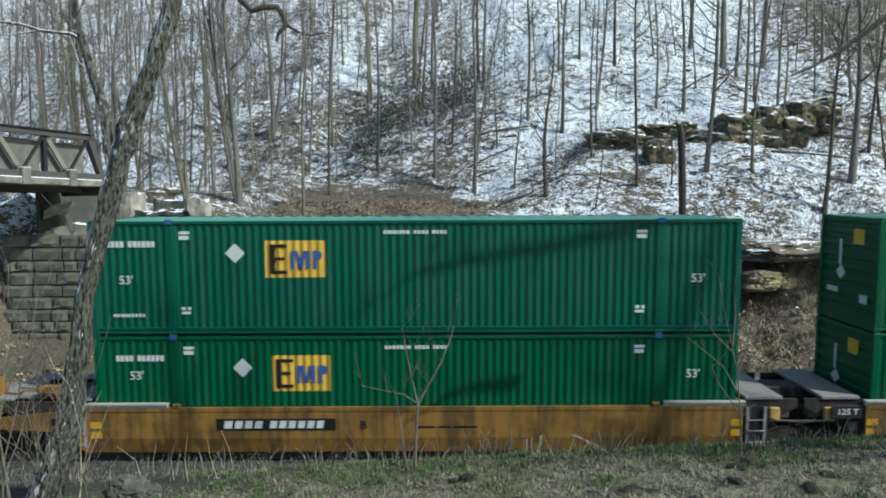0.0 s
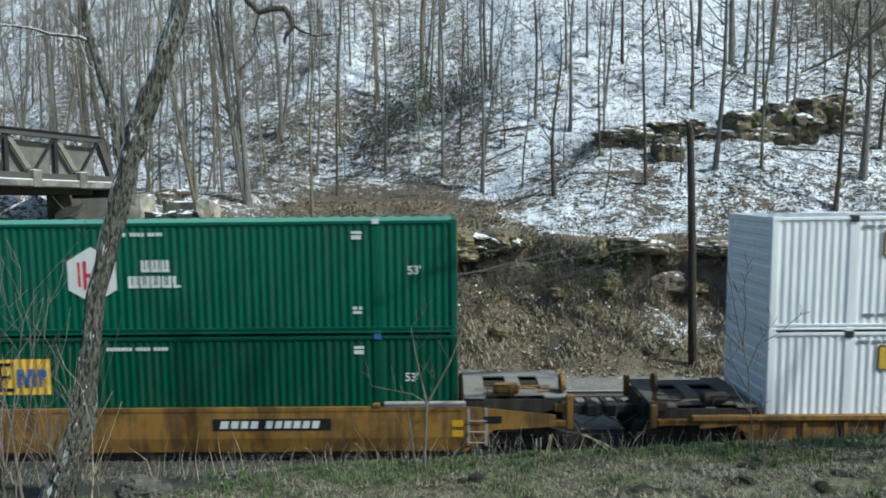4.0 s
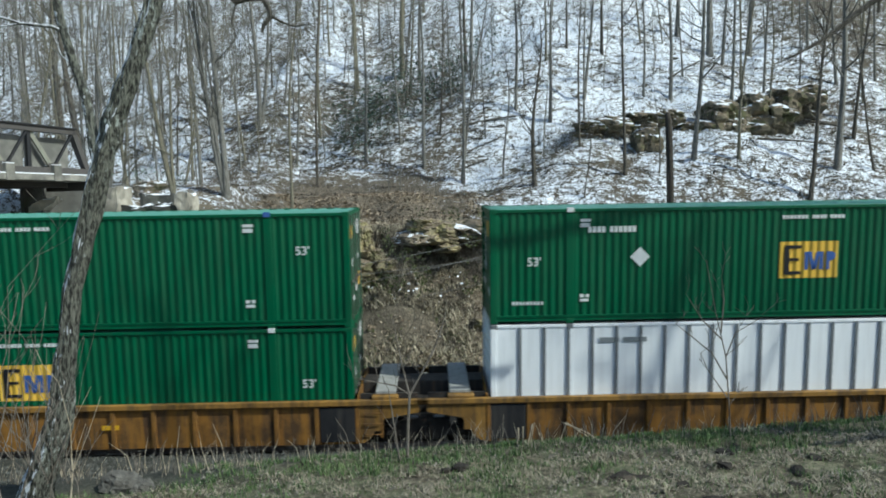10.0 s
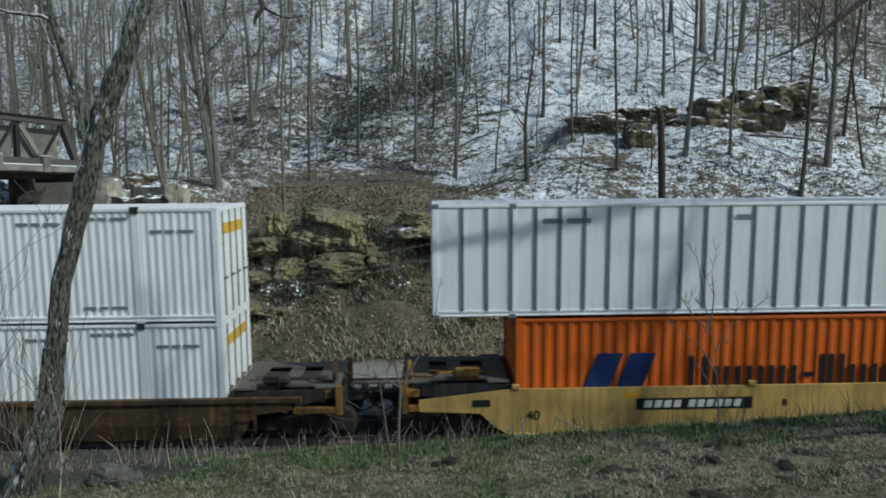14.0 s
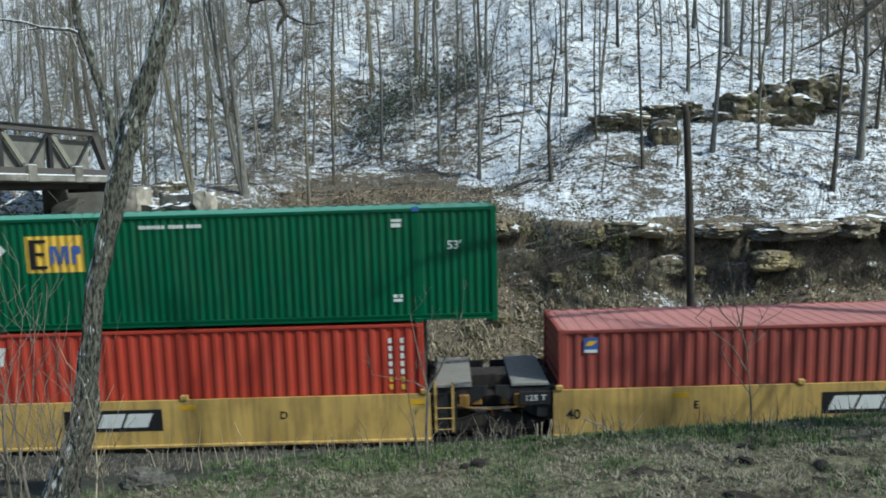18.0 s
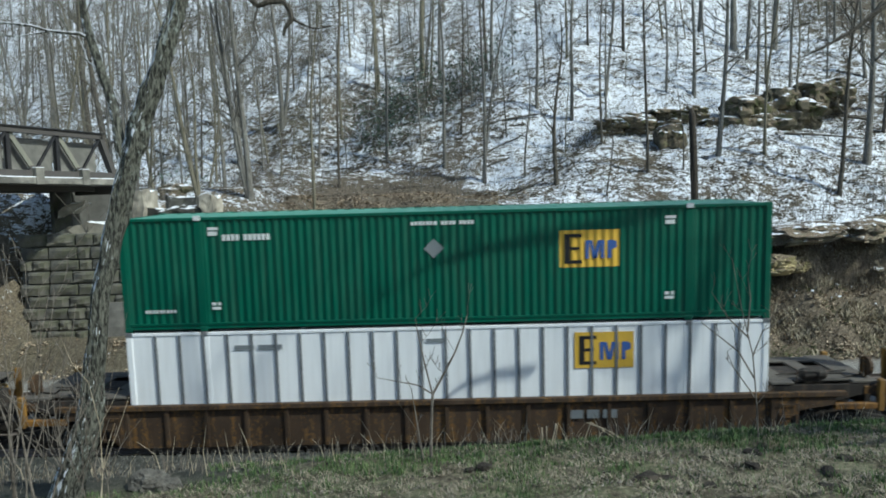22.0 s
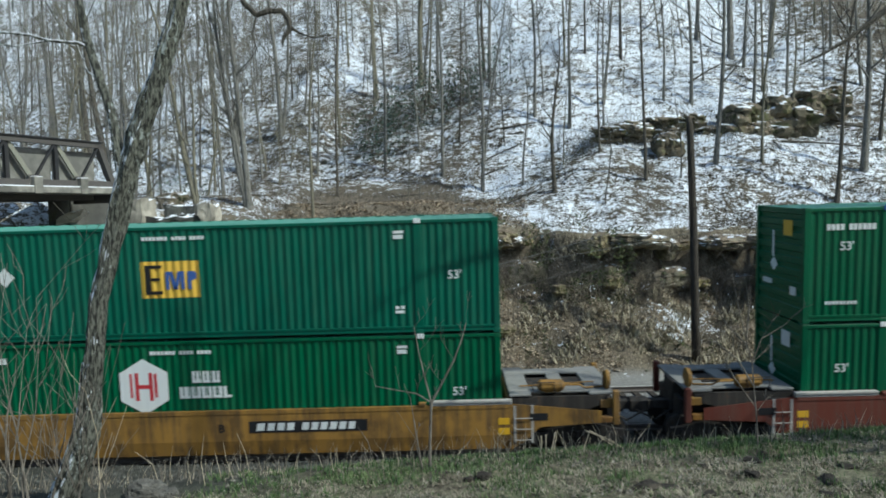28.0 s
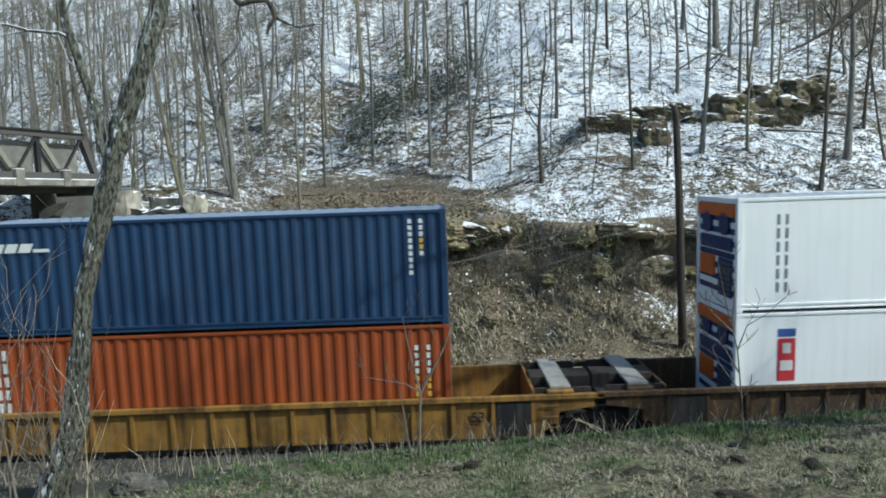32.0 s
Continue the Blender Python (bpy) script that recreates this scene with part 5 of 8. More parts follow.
def note_bars(*items):
    """Writing on a car's side. items: (kind, x, ...) in metres from the well's left end."""
    def side_marks(car, L, yo, zt):
        y = yo - 0.008
        for it in items:
            k, x = it[0], it[1]
            if k == "number":       # the reporting number on its black field
                p = plate(car, "number_board", x, 0.98, it[2] if len(it) > 2 else 3.0, 0.30, BLACK_INK, y - 0.002)
                bars(p, x - 1.3, 0.98, (0.2, 0.18, 0.18, 0.18), 0.19, WHITE_INK, 0.07, y - 0.008, 0.02)
                bars(p, x - 0.15, 0.98, (0.17,) * 6, 0.19, WHITE_INK, 0.065, y - 0.008, 0.02)
            elif k == "board":      # a black board with a broad white shape
                p = plate(car, "name_board", x, 0.92, 2.5, 0.56, BLACK_INK, y - 0.002)
                bars(p, x - 1.02, 0.92, (0.62, 0.58, 0.62), 0.36, WHITE_INK, 0.07, y - 0.008, 0.08)
            elif k == "red":
                bars(car, x, 0.88, (0.62, 0.5, 0.42), 0.34, CAR_OXIDE, 0.09, y)
            elif k == "grey":
                bars(car, x, 0.9, (0.35, 0.3, 0.35), 0.22, GREY_INK, 0.1, y)
            elif k == "word":
                words(car, it[2], it[3], x, it[4] if len(it) > 4 else 0.95, BLACK_INK, y)
            elif k == "yellow":
                bars(car, x, it[2] if len(it) > 2 else 1.22, (0.42,), 0.12, SAFETY, 0.1, y)
            elif k == "blue":
                p = plate(car, "panel", x, 0.78, 1.45, 0.62, FADED_BLUE, y + 0.03, label="faded blue panel")
                bars(p, x - 0.65, 0.66, (0.5, 0.3, 0.35), 0.2, WHITE_INK, 0.05, y + 0.022, 0.06)
            elif k == "fat":
                fat_scrawl(car, x, y)
            elif k == "blob":
                ring(car, x, 0.86, y)
            elif k == "scrawl":
                scrawl(car, x, it[2], y, it[3] if len(it) > 3 else 0)
            elif k == "small":
                bars(car, x, it[2], (0.5, 0.35, 0.6), 0.05, BLACK_INK, 0.06, y)
    return side_marks


def ring(car, x, z, y):
    """A round sprayed patch: a white ring about a grey middle with a few white strokes."""
    for name, r, mat, dy in (("sprayed_edge", 1.0, WHITE_INK, 0.0), ("sprayed_patch", 0.80, GREY_INK, -0.005)):
        bm = bmesh.new()
        prism(bm, [(x + 0.66 * r * math.cos(a) * (1 + 0.06 * math.sin(3 * a)), z + 0.44 * r * math.sin(a)) for a in [i * math.tau / 28 for i in range(28)]], y + dy, y + dy + 0.004)
        part(name, bm, mat, car, "round grey and white sprayed patch")
    for dx, lean in ((-0.30, 0.08), (0.0, -0.06), (0.26, 0.05)):
        plate(car, "sprayed_stroke", x + dx, z, 0.10, 0.48, WHITE_INK, y - 0.010, lean)


FAT = [  # fat sprayed strokes, in a unit square
    [[(0.05, 0.95), (0.9, 0.95), (0.9, 0.55), (0.1, 0.5), (0.1, 0.08), (0.9, 0.08)], [(0.05, 0.95), (0.08, 0.72), (0.5, 0.68)]],
    [[(0.9, 0.95), (0.15, 0.92), (0.1, 0.5), (0.15, 0.06), (0.9, 0.1)], [(0.15, 0.52), (0.8, 0.5)]],
    [[(0.1, 0.05), (0.15, 0.95), (0.5, 0.5), (0.8, 0.08), (0.95, 0.95)]],
    [[(0.12, 0.95), (0.05, 0.5), (0.15, 0.05)], [(0.95, 0.98), (0.2, 0.45), (0.6, 0.3), (1.05, 0.0)]],
    [[(0.08, 0.05), (0.05, 0.5), (0.08, 0.92), (1.4, 0.95), (1.45, 0.6), (1.35, 0.1), (0.08, 0.06)]],
]


def fat_scrawl(car, x, y):
    """A row of large sprayed shapes, white over black edges."""
    for k, runs in enumerate(FAT):
        x0 = x + k * 0.98
        for mat, w, dy, name, lab in ((BLACK_INK, 0.135, 0.0, "sprayed_edge", "black sprayed edges"), (WHITE_INK, 0.085, -0.006, "sprayed_lettering", "white sprayed graffiti shapes")):
            bm = bmesh.new()
            for run in runs:
                pts = [Vector((x0 + 0.88 * a, 0, 0.36 + 0.98 * b)) for a, b in run]
                for p, q in zip(pts, pts[1:]):
                    d = (q - p).normalized()
                    p2, q2, n = p - d * w * 0.8, q + d * w * 0.8, Vector((-d.z, 0, d.x)) * w
                    prism(bm, [(v.x, max(0.27, min(1.41, v.z))) for v in (p2 - n, q2 - n, q2 + n, p2 + n)], y + dy, y + dy + 0.004)
            part(name, bm, mat, car, lab)


def scrawl(car, x, width, y, seed):
    """Sprayed shapes: a row of thin slanting crooked strokes, and a pale worn smear."""
    rnd = random.Random(seed)
    n = int(width / 0.34)
    for i in range(n):
        cx = x + (i + 0.5) * width / n
        bm = bmesh.new()
        for k in range(3):
            a, b = Vector((cx + rnd.uniform(-0.18, 0.05), 0, rnd.uniform(0.92, 1.08))), Vector((cx + rnd.uniform(0.0, 0.24), 0, rnd.uniform(1.14, 1.34)))
            if k == 2:
                b.z = a.z + rnd.uniform(-0.06, 0.06)
                b.x = a.x + rnd.uniform(0.15, 0.28)
            d = (b - a).normalized()
            q = Vector((-d.z, 0, d.x)) * rnd.uniform(0.022, 0.040)
            prism(bm, [(v.x, v.z) for v in (a - q, b - q, b + q, a + q)], y - 0.012 - 0.003 * k, y - 0.009 - 0.003 * k)
        part("sprayed_stroke", bm, WHITE_INK if rnd.random() < 0.6 else PALE_SMEAR, car, "pale sprayed graffiti stroke")
    for k in range(5):
        plate(car, "worn_smear", x + width * rnd.uniform(0.1, 0.95), rnd.uniform(0.5, 0.66), rnd.uniform(0.5, 1.1), rnd.uniform(0.10, 0.2), PALE_SMEAR, y - 0.001 - 0.0006 * k, rnd.uniform(-0.1, 0.1), "pale worn smear")


# left ends of the boxes, in metres along the train; the train is put together from its head to its tail
TRAIN53 = "boxes of the stack train"
G, GB, GD = GREEN, GREEN_BLUE, GREEN_DARK


def green(x, z, mark, label="green corrugated steel 53-foot container on the stack train", col=None, roof=None, posts=None):
    return container("domestic", col or G, roof or GREEN_ROOF, x, z, label, TRAIN53, posts, mark=mark)


def build_train():
    two = "yellow well car with smooth sides, dusty and rust-stained"
    rib = "rusty yellow well car with upright ribs on its sides"
    forty = "pale yellow short well car with black ends"
    # a three-unit car
    well_car(-8.9, 7.55, "smooth", CAR_YELLOW, ("coupler", "joint"), side_marks=note_bars(("number", 4.7), ("word", 6.9, "B", 0.3), ("small", 8.2, 0.9)), label=two)
    green(-8.75, LOW, mark_gold(5.18, 1.92, (3.72, 2.07), (0.55, 2.32), (1.05, 15.05), 1.87))
    green(-8.75, HIGH, mark_gold(5.1, 1.92, (3.62, 2.07), (0.45, 2.30), (0.9, 15.1), 1.40), col=GB)
    well_car(10.65, 27.15, "smooth", CAR_YELLOW, ("joint", "joint"), side_marks=note_bars(("red", 8.7), ("small", 4.9, 0.95), ("small", 4.9, 0.82), ("word", 7.0, "C", 0.3), ("word", 0.9, "53", 0.36, 0.55)), label=two)
    green(10.8, LOW, mark_gold(8.0, 1.42 + 0.1, None, (2.5, 2.45), (1.1, 15.0), 1.5))
    green(10.8, HIGH, mark_gold(5.05, 2.02, (3.62, 2.17), (0.6, 2.42), (1.0, 15.1), 1.95))
    well_car(30.3, 46.75, "smooth", CAR_YELLOW, ("joint", "coupler"), side_marks=note_bars(("number", 11.6), ("word", 0.9, "53", 0.36, 0.55)), label=two)
    green(30.45, LOW, mark_gold(5.08, 1.88, (3.72, 1.88), (0.6, 2.32), (1.1, 15.0), 1.8, dcol=GREY_INK), col=GD)
    green(30.45, HIGH, mark_hex(7.05, 1.57, 7.95, z53=1.62), "bluish green 53-foot container with a white badge", GB)
    # a single car with white boxes
    well_car(54.2, 70.65, "ribbed", CAR_RUSTY, ("coupler", "coupler"), top=1.14, label=rib)
    for z in (LOW, HIGH - 0.02):
        container("fine", WHITE, WHITE_ROOF, 54.35, z, "white corrugated 53-foot container with a yellow banner", TRAIN53, mark=mark_banner)
    # a three-unit ribbed car
    well_car(77.7, 94.1, "ribbed", CAR_RUSTY, ("coupler", "joint"), side_marks=note_bars(("blue", 12.5)), top=1.38, label=rib)
    green(77.83, LOW, mark_gold(8.15, 1.52, (3.85, 1.62), (2.45, 2.38), (1.1, 15.05), 1.42), col=GD)
    container("ribbed", WHITE, WHITE_ROOF, 77.83, HIGH, "white sheet-and-post 53-foot container with grey posts", TRAIN53, RIB_GREY, mark_gold(12.3, 2.2, kind="ribbed"))
    well_car(97.4, 113.85, "ribbed", CAR_RUSTY, ("joint", "joint"), top=1.38, side_marks=note_bars(("yellow", 10.0, 0.8)), label=rib)
    green(97.55, LOW, mark_gold(8.05, 1.62, (3.75, 1.72), (2.45, 2.35), (1.1, 15.05), 1.45))
    green(97.55, HIGH, mark_gold(5.05, 2.0, (3.68, 2.1), (0.55, 2.4), (1.05, 15.0), 1.93))
    well_car(117.05, 133.45, "ribbed", CAR_RUSTY, ("joint", "coupler"), top=1.38, label=rib)
    container("ribbed", WHITE, WHITE_ROOF, 117.18, LOW, "white sheet-and-post 53-foot container with grey posts", TRAIN53, RIB_GREY, lambda c, L: bars(c, 2.75, 2.45, (0.5, 0.6), 0.12, GREY_INK, 0.1, y=-0.006))
    green(117.18, HIGH, mark_gold(8.0, 1.5, (3.75, 1.65), (2.45, 2.35), (1.1, 15.0), 1.55))
    well_car(140.55, 157.0, "plain", CAR_BROWN, ("coupler", "coupler"), top=1.32, side_marks=note_bars(("yellow", 9.9, 1.0), ("yellow", 6.0, 1.0)), label="dark rust-brown well car with smooth sides")
    for z in (LOW, HIGH - 0.02):
        container("fine", WHITE, WHITE_ROOF, 140.68, z, "white corrugated 53-foot container with a yellow banner", TRAIN53, mark=mark_banner)
    # a five-unit car of short wells
    well_car(164.0, 176.45, "forty", CAR_PALE, ("coupler", "joint"), side_marks=note_bars(("number", 4.75), ("word", 0.6, "40", 0.36, 0.72), ("word", 7.1, "B", 0.26), ("yellow", 2.9), ("yellow", 11.9), ("blob", 10.95)), label=forty)
    container("iso", ORANGE, ORANGE, 164.16, LOW, "orange corrugated 40-foot container with a blue emblem", TRAIN53, mark=mark_orange)
    container("ribbed", WHITE, WHITE_ROOF, 162.07, HIGH, "white sheet-and-post 53-foot container with grey posts", TRAIN53, RIB_GREY, mark_gold(12.35, 2.25, kind="ribbed"))
    well_car(179.75, 192.2, "forty", CAR_PALE, ("joint", "joint"), side_marks=note_bars(("board", 4.2), ("word", 0.55, "40", 0.36, 0.78), ("word", 8.4, "C", 0.28), ("yellow", 5.8), ("yellow", 8.9), ("yellow", 0.1), ("yellow", 11.9)), label=forty)
    container("iso", G, GREEN_ROOF, 179.92, LOW, "green corrugated 40-foot container with white shapes", TRAIN53, mark=mark_blocks)
    container("reefer", WHITE_CLEAN, WHITE_ROOF, 179.85, HIGH, "smooth white refrigerated 40-foot container", TRAIN53, mark=mark_reefer)
    well_car(195.02, 207.5, "forty", CAR_PALE, ("joint", "joint"), side_marks=note_bars(("board", 4.4), ("word", 0.55, "40", 0.36, 0.78), ("word", 8.75, "D", 0.28), ("yellow", 6.1), ("yellow", 0.1), ("yellow", 11.9)), label=forty)
    container("iso", RED, RED, 195.17, LOW, "red corrugated 40-foot container with white letter-like blocks", TRAIN53, mark=mark_cai)
    green(193.1, HIGH, mark_gold(5.15, 1.98, (3.7, 2.1), (0.55, 2.35), (1.05, 15.1), 1.93))
    well_car(210.6, 223.05, "forty", CAR_PALE, ("joint", "joint"), side_marks=note_bars(("board", 8.0), ("word", 0.5, "40", 0.36, 0.78), ("word", 3.6, "E", 0.28), ("yellow", 3.0), ("yellow", 9.5), ("yellow", 11.8)), label=forty)
    container("iso_low", MAROON, MAROON_ROOF, 210.75, LOW, "maroon corrugated 40-foot container with a pale pink roof", TRAIN53, mark=mark_maroon)
    well_car(225.9, 238.4, "forty", CAR_PALE, ("joint", "coupler"), side_marks=note_bars(("number", 7.9), ("word", 0.5, "40", 0.36, 0.78), ("word", 5.6, "A", 0.28), ("yellow", 3.0), ("yellow", 0.1)), label=forty)
    container("iso", G, GREEN_ROOF, 226.05, LOW, "green corrugated 40-foot container with white shapes", TRAIN53, mark=mark_blocks)
    green(223.98, HIGH - 0.04, mark_hex(7.3, 1.5, 8.2, z53=1.45), "bluish green 53-foot container with a white badge", GB)
    # single brown ribbed car
    well_car(245.55, 262.0, "ribbed", CAR_BROWN, ("coupler", "coupler"), top=1.36, side_marks=note_bars(("grey", 11.3), ("yellow", 3.0, 1.28), ("yellow", 5.9, 1.28), ("yellow", 9.3, 1.28)), label="rust-brown well car with upright ribs")
    container("ribbed", WHITE, WHITE_ROOF, 245.7, LOW, "white sheet-and-post 53-foot container with grey posts", TRAIN53, RIB_GREY, mark_gold(12.05, 2.18, kind="ribbed"))
    green(245.7, HIGH, mark_gold(11.7, 1.85, (7.85, 1.95), (2.6, 2.35), (-1, -1), 1.5, dcol=GREY_INK), col=GB)
    # a three-unit car with sprayed sides
    well_car(269.1, 285.55, "smooth", CAR_RUSTY, ("coupler", "joint"), side_marks=note_bars(("number", 4.9), ("scrawl", 3.2, 4.5, 3), ("fat", 9.2)), label="rusty yellow well car covered with sprayed lettering")
    green(269.25, LOW, mark_gold(4.9, 1.8, (11.2, 1.9), (0.55, 2.4), (1.0, 15.05), 1.95, dcol=GREY_INK), col=GB)
    green(269.25, HIGH, mark_gold(5.1, 2.0, (3.7, 2.15), (0.55, 2.4), (1.05, 15.1), 1.55), "bluish green 53-foot container with rusty stacking posts", GB, posts=CAR_BROWN)
    well_car(288.7, 305.15, "smooth", CAR_YELLOW, ("joint", "joint"), side_marks=note_bars(("red", 8.6), ("yellow", 11.2, 1.1)), label=two)
    green(288.85, LOW, mark_gold(8.1, 1.55, (3.8, 1.75), (2.45, 2.35), (1.1, 15.05), 1.4))
    container("panel", GD, WHITE_ROOF, 288.85, HIGH, "dark green panelled 53-foot container with a white badge", TRAIN53, GD, mark_hex(7.0, 1.55, 8.0, extra=True, z53=1.5))
    well_car(308.2, 324.7, "smooth", CAR_YELLOW, ("joint", "coupler"), side_marks=note_bars(("number", 11.4), ("word", 9.2, "B", 0.3), ("word", 0.9, "53", 0.36, 0.55)), label=two)
    green(308.35, LOW, mark_hex(7.1, 1.72, 8.0, z53=1.4), "green 53-foot container with a white badge")
    green(308.35, HIGH, mark_gold(7.95, 1.55, (3.8, 1.7), (2.45, 2.4), (1.1, 15.05), 1.48), col=GB)
    well_car(331.85, 348.3, "smooth", CAR_OXIDE, ("coupler", "coupler"), side_marks=note_bars(("yellow", 5.5, 1.2), ("yellow", 10.4, 1.2), ("small", 6.4, 1.1)), label="oxide red well car with smooth sides")
    green(332.0, LOW, mark_hex(7.15, 1.75, 8.1, z53=1.75), "green 53-foot container with a white badge")
    green(332.0, HIGH, mark_gold(5.05, 2.0, (3.65, 2.15), (0.55, 2.4), (1.05, 15.05), 1.92))
    # ribbed car, its 40-foot boxes in the middle of longer wells
    well_car(355.45, 371.8, "ribbed", CAR_YELLOW, ("coupler", "joint"), top=1.34, side_marks=note_bars(("word", 14.9, "53", 0.36, 0.8)), label="yellow well car with upright ribs on its sides")
    container("iso", RUST_ORANGE, RUST_ORANGE, 357.5, LOW, "rusty orange corrugated 40-foot container", TRAIN53, mark=mark_upright(WHITE_INK))
    container("iso", BLUE, BLUE_ROOF, 357.5, HIGH, "dark blue corrugated 40-foot container", TRAIN53, mark=mark_navy)
    well_car(375.1, 391.4, "ribbed", CAR_BROWN, ("joint", "bare"), top=1.36, label="rust-brown well car with upright ribs")
    container("reefer", WHITE_CLEAN, WHITE_ROOF, 376.9, LOW, "smooth white refrigerated 40-foot container", TRAIN53, mark=mark_red_blue, unit_left=True)
    container("reefer", WHITE_CLEAN, WHITE_ROOF, 376.9, HIGH, "smooth white refrigerated 40-foot container", TRAIN53, mark=mark_plain_reefer, unit_left=True)


build_train()


# ---- bridge and abutment ----
def beam(bm, a, b, w, h):
    """A bar between two places, w wide across the bridge and h high."""
    a, b = Vector(a), Vector(b)
    way = (b - a).normalized()
    side = Vector((1, 0, 0))
    up = side.cross(way).normalized()
    vs = [bm.verts.new(p + side * sx * w / 2 + up * sz * h / 2) for p in (a, b) for sx in (-1, 1) for sz in (-1, 1)]
    for f in ((0, 1, 3, 2), (4, 6, 7, 5), (0, 4, 5, 1), (2, 3, 7, 6), (0, 2, 6, 4), (1, 5, 7, 3)):
        bm.faces.new([vs[i] for i in f])


BR_X, BR_Y0, BR_Y1 = -14.0, 27.2, 8.0   # the near truss line and its two ends


def make_bridge():
    br = tagged(new("truss_bridge"), "black riveted steel pony truss road bridge over the railway", "bridge")
    zl, zt, panel = 7.78, 9.33, 1.85
    br.matrix_basis = pose(BR_X, BR_Y0, 0, 0, 0, -24) @ pose(-BR_X, -BR_Y0, 0)   # it crosses the line askew
    n = 10
    for name_x in (BR_X, BR_X - 3.9):
        def lower(bm):
            beam(bm, (name_x, BR_Y0, zl), (name_x, BR_Y0 - n * panel - 1, zl), 0.26, 0.24)
        part("lower_chord", finish_of(lower), BRIDGE_IRON, br)

        def upper(bm):
            beam(bm, (name_x, BR_Y0 - 0.55, zt), (name_x, BR_Y0 - n * panel, zt), 0.28, 0.2)
        chord = part("upper_chord", finish_of(upper), BRIDGE_IRON, br)

        def cover(bm):
            beam(bm, (name_x, BR_Y0 - 0.5, zt + 0.125), (name_x, BR_Y0 - n * panel, zt + 0.125), 0.42, 0.05)
        part("cover_plate", finish_of(cover), BRIDGE_BLACK, chord, "black cover plate")

        def endpost(bm):
            beam(bm, (name_x, BR_Y0 - 0.05, zl), (name_x, BR_Y0 - 0.62, zt), 0.28, 0.2)
        part("end_post", finish_of(endpost), BRIDGE_IRON, br)
        for k in range(n):
            y = BR_Y0 - 0.6 - k * panel
            def upright(bm, y=y):
                beam(bm, (name_x, y - panel, zl), (name_x, y - panel, zt), 0.14, 0.14)
            part("upright", finish_of(upright), BRIDGE_BLACK, br)
            # one diagonal dark, one pale: shaded and lit faces put into the colours
            def brace(bm, y=y):
                beam(bm, (name_x + 0.05, y - 0.08, zt - 0.1), (name_x + 0.05, y - panel / 2, zl + 0.1), 0.10, 0.08)
            part("diagonal", finish_of(brace), BRIDGE_BLACK, br, "flat diagonal, shade in its dark colour")
            def strut(bm, y=y):
                beam(bm, (name_x - 0.02, y - panel / 2, zl + 0.1), (name_x - 0.02, y - panel + 0.08, zt - 0.1), 0.10, 0.17)
            part("diagonal", finish_of(strut), BRIDGE_LIT, br, "broad diagonal, sunlight in its pale colour")
            def gusset(bm, y=y):
                box(bm, name_x + 0.10, name_x + 0.125, y - panel / 2 - 0.22, y - panel / 2 + 0.22, zl - 0.08, zl + 0.28, 0.0)
            part("gusset", finish_of(gusset), BRIDGE_IRON, br)
            def sheet(bm, y=y):
                box(bm, name_x - 0.30, name_x - 0.27, y - panel + 0.03, y - 0.03, zl + 0.12, zt - 0.28)
            part("parapet_sheet", finish_of(sheet), CONCRETE, br, "grey parapet sheet")
            def bracket(bm, y=y):
                box(bm, name_x - 0.2, name_x + 0.34, y - panel / 2 - 0.16, y - panel / 2 + 0.16, zl - 0.42, zl + 0.22, 0.02)
            part("floor_beam_end", finish_of(bracket), CONCRETE_SNOW, br, "snow-dusted floor beam end")
    def end_beam(bm):
        box(bm, BR_X - 2.4, BR_X + 0.1, BR_Y0 - 0.1, BR_Y0 + 0.05, zl - 0.75, zl - 0.402, 0.02)
    part("end_floor_beam", finish_of(end_beam), BRIDGE_IRON, br)
    def deck_slab(bm):
        box(bm, BR_X - 4.2, BR_X + 0.30, BR_Y1, BR_Y0 + 0.1, zl - 0.40, zl - 0.12, 0.03)
    part("deck", finish_of(deck_slab), CONCRETE_SNOW, br, "concrete deck with snow on its edge")
    def stringer(bm):
        box(bm, -0.1, 0.1, BR_Y1, BR_Y0 - 0.4, zl - 0.62, zl - 0.402)
    for k in range(3):
        part("stringer", shared("stringer", stringer), BRIDGE_IRON, br, m=pose(BR_X - 3.2 + 1.2 * k, 0, 0))


make_bridge()


